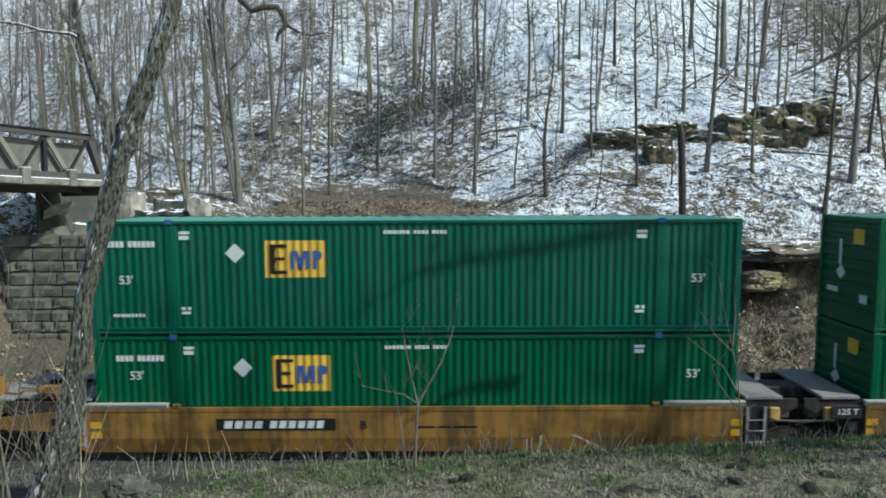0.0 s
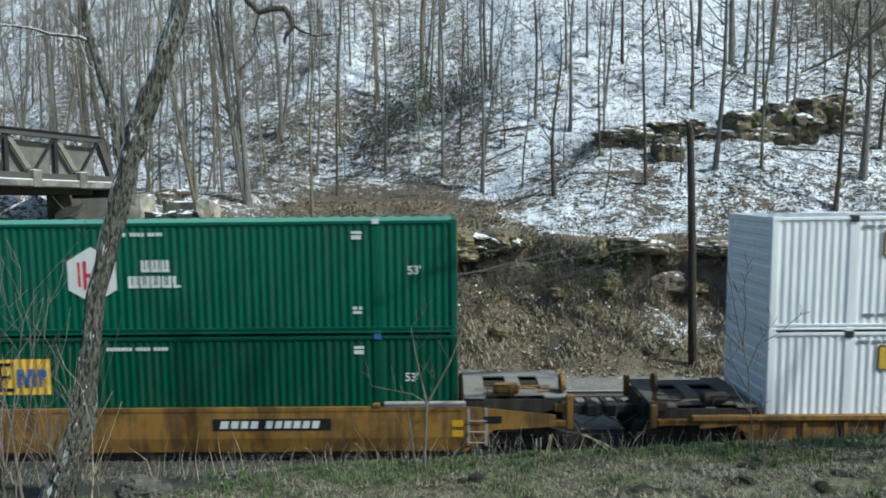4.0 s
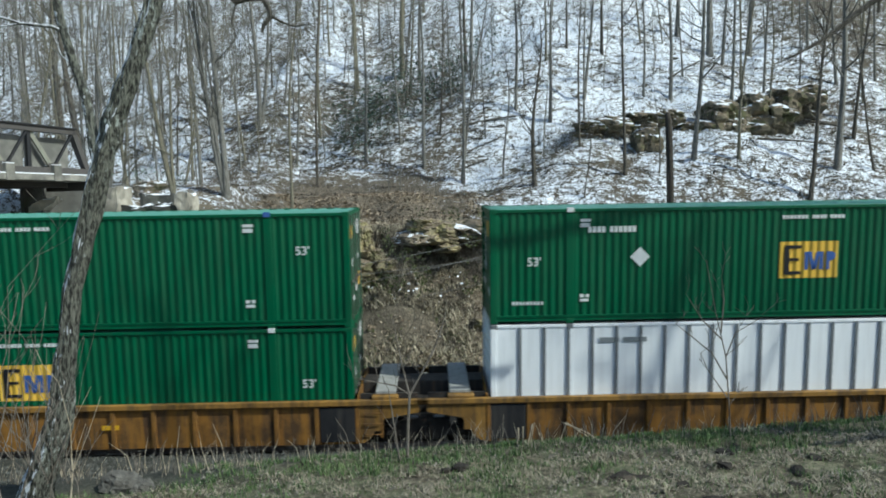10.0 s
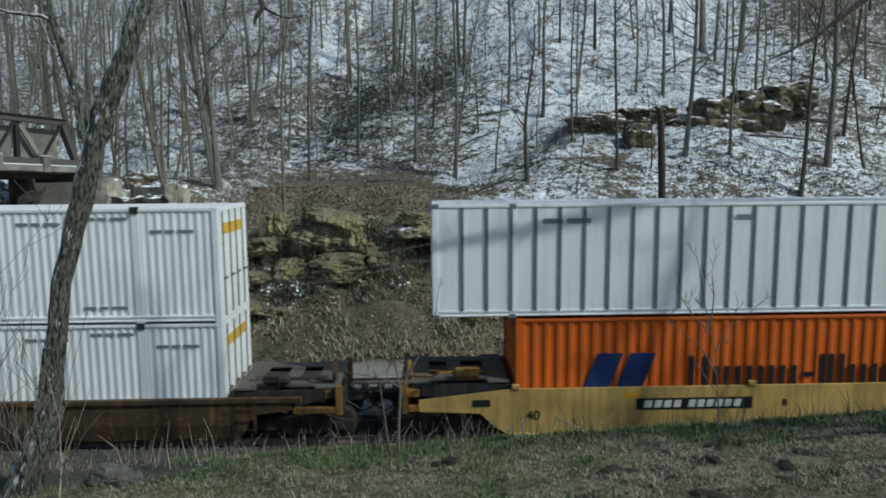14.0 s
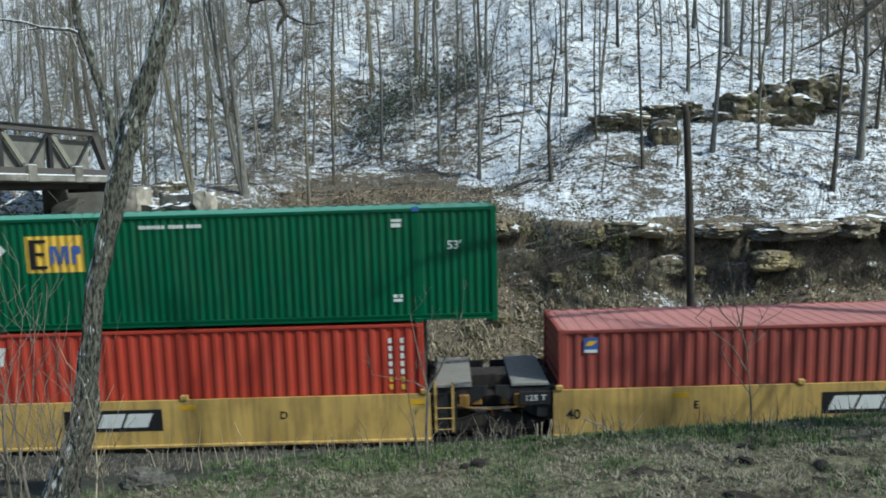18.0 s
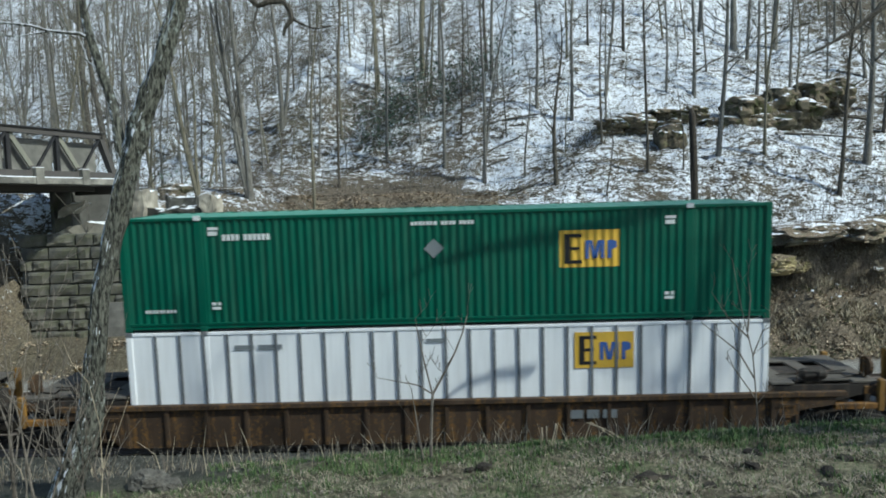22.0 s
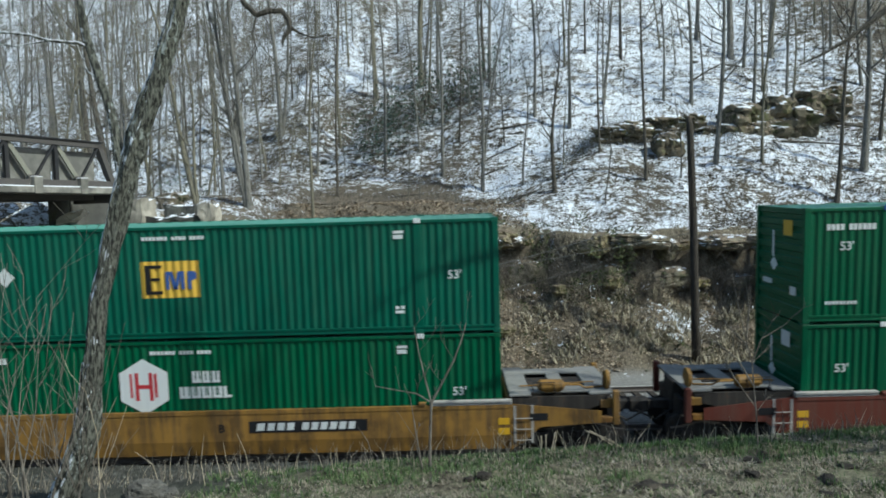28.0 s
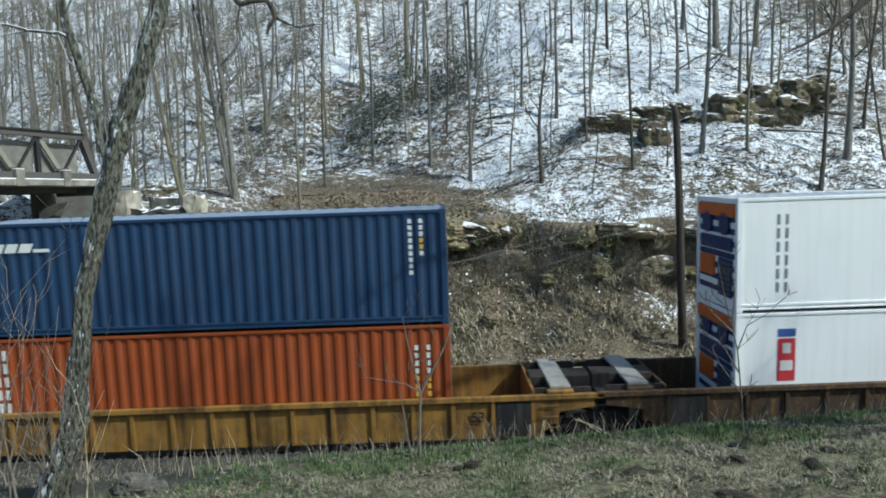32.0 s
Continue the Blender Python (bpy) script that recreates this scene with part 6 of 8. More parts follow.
def rough_block(key, w, h, d, seed):
    """A quarry-faced block: flat joints round a rough face."""
    def build(bm):
        rnd = random.Random(seed)
        xs = [-w / 2 + 0.012, -w / 2 + 0.05, -w / 6 + rnd.uniform(-0.05, 0.05), w / 5, w / 2 - 0.05, w / 2 - 0.012]
        zs = [-h / 2 + 0.012, -h / 2 + 0.045, -h / 6, h / 5, h / 2 - 0.045, h / 2 - 0.012]
        tilt = rnd.uniform(-0.06, 0.06)
        grid = []
        for i, x in enumerate(xs):
            col = []
            for j, z in enumerate(zs):
                rim = i in (0, 5) or j in (0, 5)
                y = -d + 0.10 if rim else -d + rnd.uniform(-0.035, 0.03) + tilt * x / w + (0.02 if i in (1, 4) or j in (1, 4) else -0.03)
                col.append(bm.verts.new((x + (0 if rim else rnd.uniform(-0.012, 0.012)), y, z + (0 if rim else rnd.uniform(-0.012, 0.012)))))
            grid.append(col)
        for i in range(5):
            for j in range(5):
                bm.faces.new((grid[i][j], grid[i + 1][j], grid[i + 1][j + 1], grid[i][j + 1]))
        ring = [grid[i][0] for i in range(6)] + [grid[5][j] for j in range(1, 6)] + [grid[i][5] for i in range(4, -1, -1)] + [grid[0][j] for j in range(4, 0, -1)]
        back = [bm.verts.new((v.co.x, 0.0, v.co.z)) for v in ring]
        for i in range(len(ring)):
            k = (i + 1) % len(ring)
            bm.faces.new((ring[k], ring[i], back[i], back[k]))
    return shared(key, build)


def crumble(bm, amount=0.07, cuts=5):
    """Breaks the straight edges of old concrete."""
    bmesh.ops.subdivide_edges(bm, edges=bm.edges[:], cuts=cuts, use_grid_fill=True)
    for v in bm.verts:
        n = noise.noise_vector(v.co * 1.7) * amount + noise.noise_vector(v.co * 5.0) * amount * 0.5
        v.co += n


AB_Y = 27.0           # face of the abutment
AB_X0, AB_X1 = -18.0, -9.1


def make_abutment():
    ab = tagged(new("abutment_wall"), "old abutment of rough sandstone blocks on a concrete base", "abutment", kind="structure")
    def core(bm):
        box(bm, AB_X0, AB_X1 - 0.3, AB_Y, AB_Y + 1.2, 0.3, 5.0)
    part("core", finish_of(core), CONCRETE, ab)
    rnd = random.Random(4)
    z, row = 0.95, 0
    while z < 5.0:
        h = rnd.choice((0.46, 0.50, 0.54))
        x = AB_X0 + (0.3 if row % 2 else 0.0)
        while x < AB_X1 - 0.05:
            w = min(rnd.choice((0.55, 0.75, 0.95, 1.2)), AB_X1 - x + rnd.uniform(-0.05, 0.05))
            if AB_X1 - (x + w) < 0.35:
                w = AB_X1 - x
            k = rnd.randint(0, 3)
            part("block", rough_block(("blk", round(w, 2), h, k), round(w, 2), h, 0.22, k), MASONRY, ab, m=pose(x + w / 2, AB_Y, z + h / 2))
            x += w
        z += h
        row += 1
    # quoins at the end of the wall
    for k in range(9):
        part("block", rough_block(("quoin", k % 4), 1.1 if k % 2 else 0.9, 0.46, 0.2, k % 4), MASONRY, ab, m=pose(AB_X1 - 0.2, AB_Y + (0.55 if k % 2 else 0.45) - 0.2, 0.95 + 0.23 + 0.455 * k, 0, 0, 90))
    def base_a(bm):
        box(bm, -14.7, -12.6, AB_Y - 0.42, AB_Y + 0.1, 0.6, 2.55)
    part("concrete_base", finish_of(lambda bm: (base_a(bm), crumble(bm))), CONCRETE, ab, "pale patched concrete base")
    def base_b(bm):
        prism(bm, [(-12.55, 0.6), (-10.3, 0.6), (-10.3, 1.7), (-11.1, 2.2), (-12.0, 2.25), (-12.2, 2.6), (-12.55, 2.55)], AB_Y - 0.36, AB_Y + 0.1)
    part("concrete_base", finish_of(lambda bm: (base_b(bm), crumble(bm))), CONCRETE, ab, "pale patched concrete base")
    # bridge seat: an open space below the deck, with a broken concrete back wall and wing
    def back(bm):
        box(bm, -17.2, -13.2, AB_Y + 1.5, AB_Y + 2.0, 4.9, 7.3)
    part("back_wall", finish_of(back), CONCRETE, ab)
    def mound(bm):
        prism(bm, [(-17.3, 5.0), (-13.5, 5.0), (-13.5, 5.75), (-15.2, 5.9), (-16.2, 5.6), (-17.2, 5.3)], AB_Y + 0.05, AB_Y + 1.5)
    part("bridge_seat", finish_of(lambda bm: (mound(bm), crumble(bm, 0.13, 8))), CONCRETE_PALE, ab)
    def slab(bm):
        prism(bm, [(-16.4, 6.1), (-15.3, 6.5), (-15.2, 6.75), (-15.9, 6.65), (-16.4, 6.4)], AB_Y + 0.0, AB_Y + 0.5)
    part("broken_slab", finish_of(lambda bm: (slab(bm), crumble(bm, 0.13, 8))), CONCRETE_PALE, ab)
    def prop(bm):
        box(bm, -16.72, -16.58, AB_Y + 0.1, AB_Y + 1.4, 5.0, 7.3)
    part("prop_wall", finish_of(prop), CONCRETE_DARK, ab)
    def pillar(bm):
        box(bm, -13.4, -12.75, AB_Y - 0.05, AB_Y + 1.4, 4.95, 7.15)
    part("pillar", finish_of(lambda bm: (pillar(bm), crumble(bm, 0.13, 8))), CONCRETE_PALE, ab, "pale concrete pillar")
    def cheek(bm):
        box(bm, -12.75, -10.45, AB_Y + 0.2, AB_Y + 1.2, 5.3, 6.35)
        box(bm, -12.6, -10.3, AB_Y + 0.3, AB_Y + 1.3, 4.95, 5.3)
    part("wing_wall", finish_of(lambda bm: (cheek(bm), crumble(bm, 0.13, 8))), CONCRETE_DARK, ab, "weathered concrete wing with snow on top")
    def cheek2(bm):
        box(bm, -12.3, -10.9, AB_Y + 0.9, AB_Y + 1.7, 6.4, 6.85)
    part("kerb_block", finish_of(lambda bm: (cheek2(bm), crumble(bm, 0.13, 8))), CONCRETE_DARK, ab)
    def cheek3(bm):
        box(bm, -10.45, -9.95, AB_Y + 0.1, AB_Y + 1.2, 4.95, 6.8)
    part("end_block", finish_of(lambda bm: (cheek3(bm), crumble(bm, 0.13, 8))), CONCRETE_PALE, ab)


make_abutment()


# ---- trees ----
def limb(bm, start, way, length, r0, rnd, depth, sides, lift=0.25):
    pts, radii, p, d = [start], [r0], Vector(start), Vector(way).normalized()
    n = 4 if depth > 1 else 3 if depth else 2
    for k in range(n):
        d = (d + Vector((rnd.uniform(-.28, .28), rnd.uniform(-.28, .28), rnd.uniform(-.1, .2) + lift * 0.3))).normalized()
        p = p + d * length / n
        pts.append(p.copy())
        radii.append(max(0.004, r0 * (1 - (k + 1) / (n + 0.4))))
    tube(bm, pts, radii, sides, False)
    if depth:
        for k in range(rnd.randint(3, 5)):
            i = rnd.randint(1, n)
            a = Vector((rnd.uniform(-1, 1), rnd.uniform(-1, 1), rnd.uniform(-0.1, 0.9)))
            limb(bm, pts[i], a + d * 0.8, length * rnd.uniform(0.3, 0.6), radii[i] * 0.7 + 0.002, rnd, depth - 1, 3)


def tree_parts(key, h, r, lean, seed, first=0.35, limbs=12, forks=0, wobble=0.25, reach=0.22):
    rnd = random.Random(seed)
    tops = []

    def trunk(bm):
        stems = [(Vector((0, 0, -0.4)), lean, h, r)] + [(Vector((rnd.uniform(-.1, .1), 0, -0.3)), lean + rnd.uniform(-0.16, 0.16), h * rnd.uniform(0.75, 0.95), r * rnd.uniform(0.6, 0.8)) for _ in range(forks)]
        for base, ln, hh, rr in stems:
            pts, radii = [], []
            ph = rnd.uniform(0, 6)
            for k in range(9):
                f = k / 8
                pts.append(base + Vector((ln * hh * f + wobble * math.sin(ph + f * 5) * f, wobble * 0.6 * math.cos(ph * 1.7 + f * 4) * f, hh * f)))
                radii.append(rr * (1.25 - 0.25 * min(1, f * 8)) * (1 - 0.86 * f) + 0.008)
            tube(bm, pts, radii, 7, False)
            tops.append((pts, radii))

    me = shared((key, "trunk"), trunk, True)

    def crown(bm):
        for pts, radii in tops:
            for k in range(limbs):
                f = first + (1 - first) * (k + rnd.random()) / limbs
                i = min(7, int(f * 8))
                p = pts[i].lerp(pts[i + 1], f * 8 - i)
                a = rnd.uniform(0, math.tau)
                up = 0.35 + 0.7 * f
                limb(bm, p, (math.cos(a), math.sin(a), up), h * reach * (1.25 - f * 0.8) * rnd.uniform(0.6, 1.1), radii[i] * 0.42 + 0.004, rnd, 2 if h > 7 else 1, 4)
    return me, shared((key, "crown"), crown, True)


def tree(name, key, x, y, z, h, r, lean, seed, bark_mat, label, group="", turn=0.0, scale=1.0, **kw):
    a, b = tree_parts(key, h, r, lean, seed, **kw)
    t = tagged(new(name), label, "tree", group)
    tilt = random.Random(x * 7.1 + y)
    t.matrix_basis = pose(x, y, z, tilt.gauss(0, 2.2) if turn else 0, tilt.gauss(0, 3.0) if turn else 0, turn) @ Matrix.Scale(scale, 4)
    part("trunk", a, bark_mat, t)
    part("crown", b, bark_mat if bark_mat != BARK_NEAR else BARK_GREY, t)
    return t


def make_forest():
    rnd = random.Random(21)
    kinds = [("f%d" % k, rnd.uniform(12, 18), rnd.uniform(0.06, 0.135), rnd.uniform(-0.03, 0.05), 100 + k) for k in range(9)]
    thin = [("s%d" % k, rnd.uniform(5, 9), rnd.uniform(0.022, 0.05), rnd.uniform(-0.10, 0.10), 200 + k) for k in range(6)]
    # the trees that stand out: x, y, girth, height, lean, stems more, bark
    chief = [(5.6, 35.4, 0.17, 9.0, 0.0, 0, BARK_DARK), (1.9, 39.5, 0.15, 17, 0.02, 1, BARK_GREY), (-0.4, 41.7, 0.15, 16, -0.02, 0, BARK_GREY), (-4.3, 44.0, 0.14, 17, 0.0, 0, BARK_GREY),
             (14.5, 36.3, 0.18, 17, 0.06, 0, BARK_GREY), (22.1, 35.6, 0.24, 18, 0.03, 0, BARK_GREY), (19.2, 33.1, 0.14, 15, 0.10, 0, BARK_DARK), (16.8, 35.8, 0.11, 13, 0.05, 0, BARK_PALE), (14.1, 43.7, 0.11, 13, 0.0, 0, BARK_GREY),
             (10.2, 43.9, 0.14, 15, 0.08, 0, BARK_GREY), (-5.9, 54.5, 0.26, 18, 0.0, 0, BARK_PALE), (-2.2, 55.5, 0.3, 19, 0.0, 0, BARK_PALE), (-0.8, 55.0, 0.2, 18, 0.03, 0, BARK_GREY), (-12.7, 50.0, 0.26, 17, -0.03, 1, BARK_GREY),
             (-9.5, 30.9, 0.20, 15, -0.04, 4, BARK_GREY), (-15.4, 47.7, 0.22, 16, 0.02, 1, BARK_GREY), (-11.4, 30.0, 0.17, 12, -0.20, 1, BARK_PALE), (-6.6, 31.2, 0.11, 12, 0.03, 0, BARK_PALE), (21.4, 50.6, 0.3, 18, 0.0, 0, BARK_GREY),
             (19.7, 52.9, 0.22, 17, 0.02, 0, BARK_GREY), (7.7, 42.5, 0.15, 15, 0.04, 0, BARK_GREY), (15.9, 43.7, 0.16, 16, 0.0, 0, BARK_GREY), (20.5, 39.8, 0.09, 11, 0.0, 0, BARK_PALE), (-23.5, 46.0, 0.36, 17, -0.16, 0, BARK_DARK),
             (-28.5, 52.0, 0.40, 19, -0.03, 0, BARK_DARK), (-34.0, 57.0, 0.3, 18, -0.05, 0, BARK_GREY), (5.7, 44.0, 0.14, 15, 0.0, 0, BARK_GREY), (24.1, 50.0, 0.28, 18, 0.03, 0, BARK_GREY), (-8.0, 48.6, 0.14, 14, 0.0, 0, BARK_PALE), (24.9, 38.6, 0.13, 15, 0.07, 0, BARK_DARK),
             (3.1, 49.1, 0.18, 17, 0.0, 0, BARK_GREY), (4.2, 38.2, 0.08, 8, 0.03, 0, BARK_GREY), (-20.0, 40.0, 0.2, 14, 0.05, 1, BARK_GREY), (-17.5, 38.5, 0.15, 13, -0.06, 0, BARK_PALE)]
    spots = []
    for k, (x, y, r, h, ln, more, mat) in enumerate(chief):
        spots.append((x, y))
        tree("forest_tree", "c%d" % k, x, y, height(x, y) - 0.05, h, r * 0.74, ln, 300 + k, mat, "bare several-stemmed tree on the wooded slope" if more else "bare tree with a slender trunk on the wooded slope", "bare trees of the hillside", limbs=14, first=0.26, forks=more, wobble=0.40, reach=0.2)
    tries = 0
    while len(spots) < 560 and tries < 9000:
        tries += 1
        y = 31 + 72 * rnd.random() ** 0.8
        x = rnd.uniform(-0.82, 0.78) * y
        if x > 0 and rnd.random() < (0.55 if x < 0.42 * y else 0.25):
            continue
        if y < foot(x) + 1.0 or any((x - a) ** 2 + (y - b) ** 2 < (1.2 + y * 0.012) ** 2 for a, b in spots):
            continue
        spots.append((x, y))
        big = rnd.random() < 0.48
        k, h, r, ln, sd = rnd.choice(kinds if big else thin)
        tree("forest_tree" if big else "sapling", k, x, y, height(x, y) - 0.05, h, r, ln, sd, rnd.choice((BARK_GREY, BARK_GREY, BARK_DARK, BARK_PALE)), "bare grey forest tree on the snowy slope" if big else "thin bare sapling on the snowy slope", "bare trees of the hillside", rnd.uniform(0, 360), rnd.uniform(0.8, 1.2), limbs=12 if big else 9, first=0.34 if big else 0.2, reach=0.2)
    # a twiggy thicket covers the slope behind the bridge
    for k in range(30):
        y = rnd.uniform(44, 84)
        x = -y * rnd.uniform(0.26, 0.80)
        if any((x - a) ** 2 + (y - b) ** 2 < 0.9 for a, b in spots):
            continue
        spots.append((x, y))
        q = rnd.randint(0, 4)
        tree("forest_tree", "h%d" % q, x, y, height(x, y) - 0.05, (9, 11, 12, 13, 15)[q], (0.06, 0.08, 0.07, 0.10, 0.11)[q], (-0.08, 0.05, -0.12, 0.03, -0.04)[q], 800 + q, rnd.choice((BARK_GREY, BARK_GREY, BARK_PALE)), "bushy bare tree with many twigs on the slope", "bare trees of the hillside", rnd.uniform(0, 360), rnd.uniform(0.8, 1.15), limbs=24, first=0.12, reach=0.24, wobble=0.5)
    # twiggy trees behind the bridge
    for k, (x, y, h, r, ln) in enumerate(((-23.0, 36.0, 13, 0.10, -0.1), (-20.5, 34.5, 11, 0.08, 0.12), (-18.6, 36.5, 12, 0.09, -0.08), (-16.4, 35.0, 10, 0.07, 0.1), (-25.5, 39.0, 14, 0.11, 0.05), (-21.8, 40.5, 13, 0.10, -0.15), (-14.0, 36.5, 11, 0.08, -0.12), (-12.6, 33.8, 9, 0.06, 0.15))):
        tree("forest_tree", "t%d" % k, x, y, height(x, y) - 0.05, h, r, ln, 700 + k, (BARK_GREY, BARK_PALE)[k % 2], "bushy bare tree with many twigs behind the bridge", "bare trees of the hillside", limbs=30, first=0.14, reach=0.24, wobble=0.5)
    # tall bare trees on the camera's bank, out to the right, whose shade falls on the train
    for k, (x, y, h, r, ln) in enumerate(((13.5, 6.0, 20, 0.24, -0.10), (17.5, 8.0, 21, 0.22, 0.22), (21.5, 4.0, 22, 0.26, -0.2), (34.0, 7.0, 20, 0.22, 0.05), (19.0, 1.0, 21, 0.24, 0.28), (30.0, 3.0, 24, 0.28, -0.05))):
        tree("bank_tree", "b%d" % k, x, y, height(x, y) - 0.1, h, r, ln, 500 + k, BARK_GREY, "tall bare tree on the grassy bank", "bare trees of the near bank", limbs=18, first=0.25, reach=0.24)


make_forest()


def make_boughs():
    """A spreading tree beside the view; its long drooping boughs throw slanting shade over the train."""
    rnd = random.Random(77)
    x0, y0 = 25.5, 9.5
    z0 = height(x0, y0) - 0.2
    t = tagged(new("bank_tree"), "wide spreading bare tree with long drooping boughs", "tree", "bare trees of the near bank")
    bm = bmesh.new()
    trunk = [Vector((x0 - 0.4 * f, y0 + 0.4 * f, z0 + 22 * f)) for f in (0, 0.1, 0.25, 0.45, 0.65, 0.85, 1)]
    tube(bm, trunk, [0.48, 0.40, 0.36, 0.32, 0.26, 0.17, 0.08], 12, False)
    part("trunk", bm, BARK_GREY, t, smooth=True)
    for (za, xb, zb, r) in ((19.3, 7.8, 13.4, 0.20), (20.8, 9.8, 15.9, 0.16), (22.4, 11.5, 18.4, 0.14)):
        a = trunk[0].lerp(trunk[-1], (za - z0) / 22)
        b = Vector((xb, 11.4, zb))
        line = [a.lerp(b, f) + Vector((0, 0.25 * math.sin(7 * f + za), 0.7 * math.sin(math.pi * f))) for f in (0, 0.15, 0.3, 0.45, 0.6, 0.75, 0.9, 1)]
        bm = bmesh.new()
        tube(bm, line, [r * (1 - 0.75 * k / 7) for k in range(8)], 8, False)
        for q in line[1:]:
            for _ in range(3):
                limb(bm, q, (rnd.uniform(-1, 0.3), rnd.uniform(-0.5, 0.5), rnd.uniform(0.0, 0.9)), rnd.uniform(0.8, 2.0), 0.035, rnd, 1, 4)
        part("bough", bm, BARK_GREY, t)


make_boughs()


def spray(name, label, category, mats, pts, kind="stuff"):
    """Many small blades or leaves as one mesh: each a bent strip of two faces. pts: (x, y, z, dx, dy, dz, half width vector)."""
    verts, faces = [], []
    for (p, tip, side, bend) in pts:
        i = len(verts)
        mid = [(p[k] + tip[k]) / 2 + bend[k] for k in range(3)]
        verts += [[p[k] - side[k] for k in range(3)], [p[k] + side[k] for k in range(3)], [mid[k] + side[k] * 0.8 for k in range(3)], [mid[k] - side[k] * 0.8 for k in range(3)], [tip[k] for k in range(3)]]
        faces += [(i, i + 1, i + 2, i + 3), (i + 3, i + 2, i + 4)]
    me = bpy.data.meshes.new(name)
    me.from_pydata(verts, [], faces)
    me.materials.append(mats)
    return tagged(new(name, me), label, category, kind=kind)


def stems(name, label, material, items, sides=3):
    """Many thin stems as one mesh: items are lists of points and a girth."""
    bm = bmesh.new()
    for pts, r in items:
        tube(bm, pts, [r * (1 - 0.75 * k / (len(pts) - 1)) for k in range(len(pts))], sides, False)
    ob = part(name, bm, material)
    return tagged(ob, label, "undergrowth", kind="stuff")


def make_foreground():
    rnd = random.Random(8)
    # the leaning trunk beside the camera
    t = tagged(new("leaning_tree"), "leaning tree with furrowed lichen-spotted bark at the bank's edge", "tree")
    line = [(-5.93, 9.3, 1.7), (-5.75, 9.3, 2.3), (-5.39, 9.3, 3.2), (-5.2, 9.3, 4.35), (-5.1, 9.3, 5.16), (-4.82, 9.3, 6.13), (-4.59, 9.3, 6.92), (-4.40, 9.3, 7.51), (-4.09, 9.3, 8.17), (-3.80, 9.3, 8.95), (-3.61, 9.3, 9.72), (-3.42, 9.35, 10.9), (-3.3, 9.5, 12.5)]
    girth = [0.25, 0.20, 0.15, 0.122, 0.118, 0.116, 0.12, 0.12, 0.108, 0.1, 0.092, 0.08, 0.06]
    bm = bmesh.new()
    pts, radii = [], []
    for k in range(len(line) - 1):
        for f in (0, 0.125, 0.25, 0.375, 0.5, 0.625, 0.75, 0.875):
            pts.append(Vector(line[k]).lerp(Vector(line[k + 1]), f))
            radii.append(lerp(girth[k], girth[k + 1], f))
    for k, p in enumerate(pts):
        p.x += 0.03 * noise.noise((k * 0.35, 1, 0))
    tube(bm, pts, radii, 60, False)
    sides = 60
    for i, v in enumerate(bm.verts):      # furrows that run up the trunk, and knots
        ring, a = min(i // sides, len(pts) - 1), (i % sides) / sides * math.tau
        d = v.co - pts[ring]
        f = abs(noise.noise((math.cos(a) * 2.6, math.sin(a) * 2.6, v.co.z * 0.75))) + 0.6 * abs(noise.noise((math.cos(a) * 5.5, math.sin(a) * 5.5, v.co.z * 1.7)))
        b = noise.noise((math.cos(a) * 0.8, math.sin(a) * 0.8, v.co.z * 1.3))
        v.co += d.normalized() * (0.070 * (f - 0.28) + 0.022 * b)
    part("trunk", bm, BARK_NEAR, t, smooth=True)
    bm = bmesh.new()
    tube(bm, [(-4.58, 9.3, 6.80), (-4.69, 9.33, 7.15), (-4.73, 9.35, 7.5), (-4.78, 9.35, 7.85), (-4.91, 9.35, 8.28), (-5.03, 9.35, 8.73), (-5.1, 9.35, 9.04), (-5.22, 9.4, 10.0)], [0.10, 0.078, 0.066, 0.062, 0.058, 0.054, 0.050, 0.035], 10, False)
    tube(bm, [(-5.03, 9.35, 8.73), (-5.17, 9.3, 8.80), (-5.31, 9.3, 8.81), (-5.55, 9.25, 8.83), (-5.78, 9.2, 8.90), (-6.3, 9.1, 8.95), (-6.9, 9.0, 9.1)], [0.030, 0.024, 0.022, 0.019, 0.017, 0.014, 0.008], 6, False)
    for q, way in (((-5.31, 9.3, 8.81), (-0.6, 0, 0.8)), ((-5.55, 9.25, 8.83), (-0.8, 0, -0.3)), ((-5.78, 9.2, 8.9), (-0.5, 0.1, 0.9)), ((-6.3, 9.1, 8.95), (-0.8, 0, -0.4)), ((-5.1, 9.35, 9.04), (0.5, 0, 0.9)), ((-4.91, 9.35, 8.28), (-0.9, 0.2, 0.5))):
        limb(bm, Vector(q), way, rnd.uniform(0.9, 1.7), 0.013, rnd, 1, 4)
    part("fork_limb", bm, BARK_NEAR, t, smooth=True)
    bm = bmesh.new()
    # a dead branch that hangs down from the crown
    tube(bm, [(-3.4, 9.2, 10.4), (-2.95, 9.1, 9.7), (-2.72, 9.0, 9.18), (-2.55, 9.0, 9.01), (-2.38, 9.0, 9.06), (-2.21, 9.0, 9.06), (-2.12, 9.0, 8.93), (-2.10, 9.0, 8.82), (-2.2, 9.0, 8.70), (-2.22, 9.0, 8.60)], [0.05, 0.045, 0.042, 0.04, 0.04, 0.038, 0.036, 0.034, 0.03, 0.012], 6, False)
    tube(bm, [(-2.12, 9.0, 8.84), (-1.95, 9.0, 8.74), (-1.78, 9.0, 8.68), (-1.55, 9.0, 8.72)], [0.022, 0.016, 0.012, 0.006], 5, False)
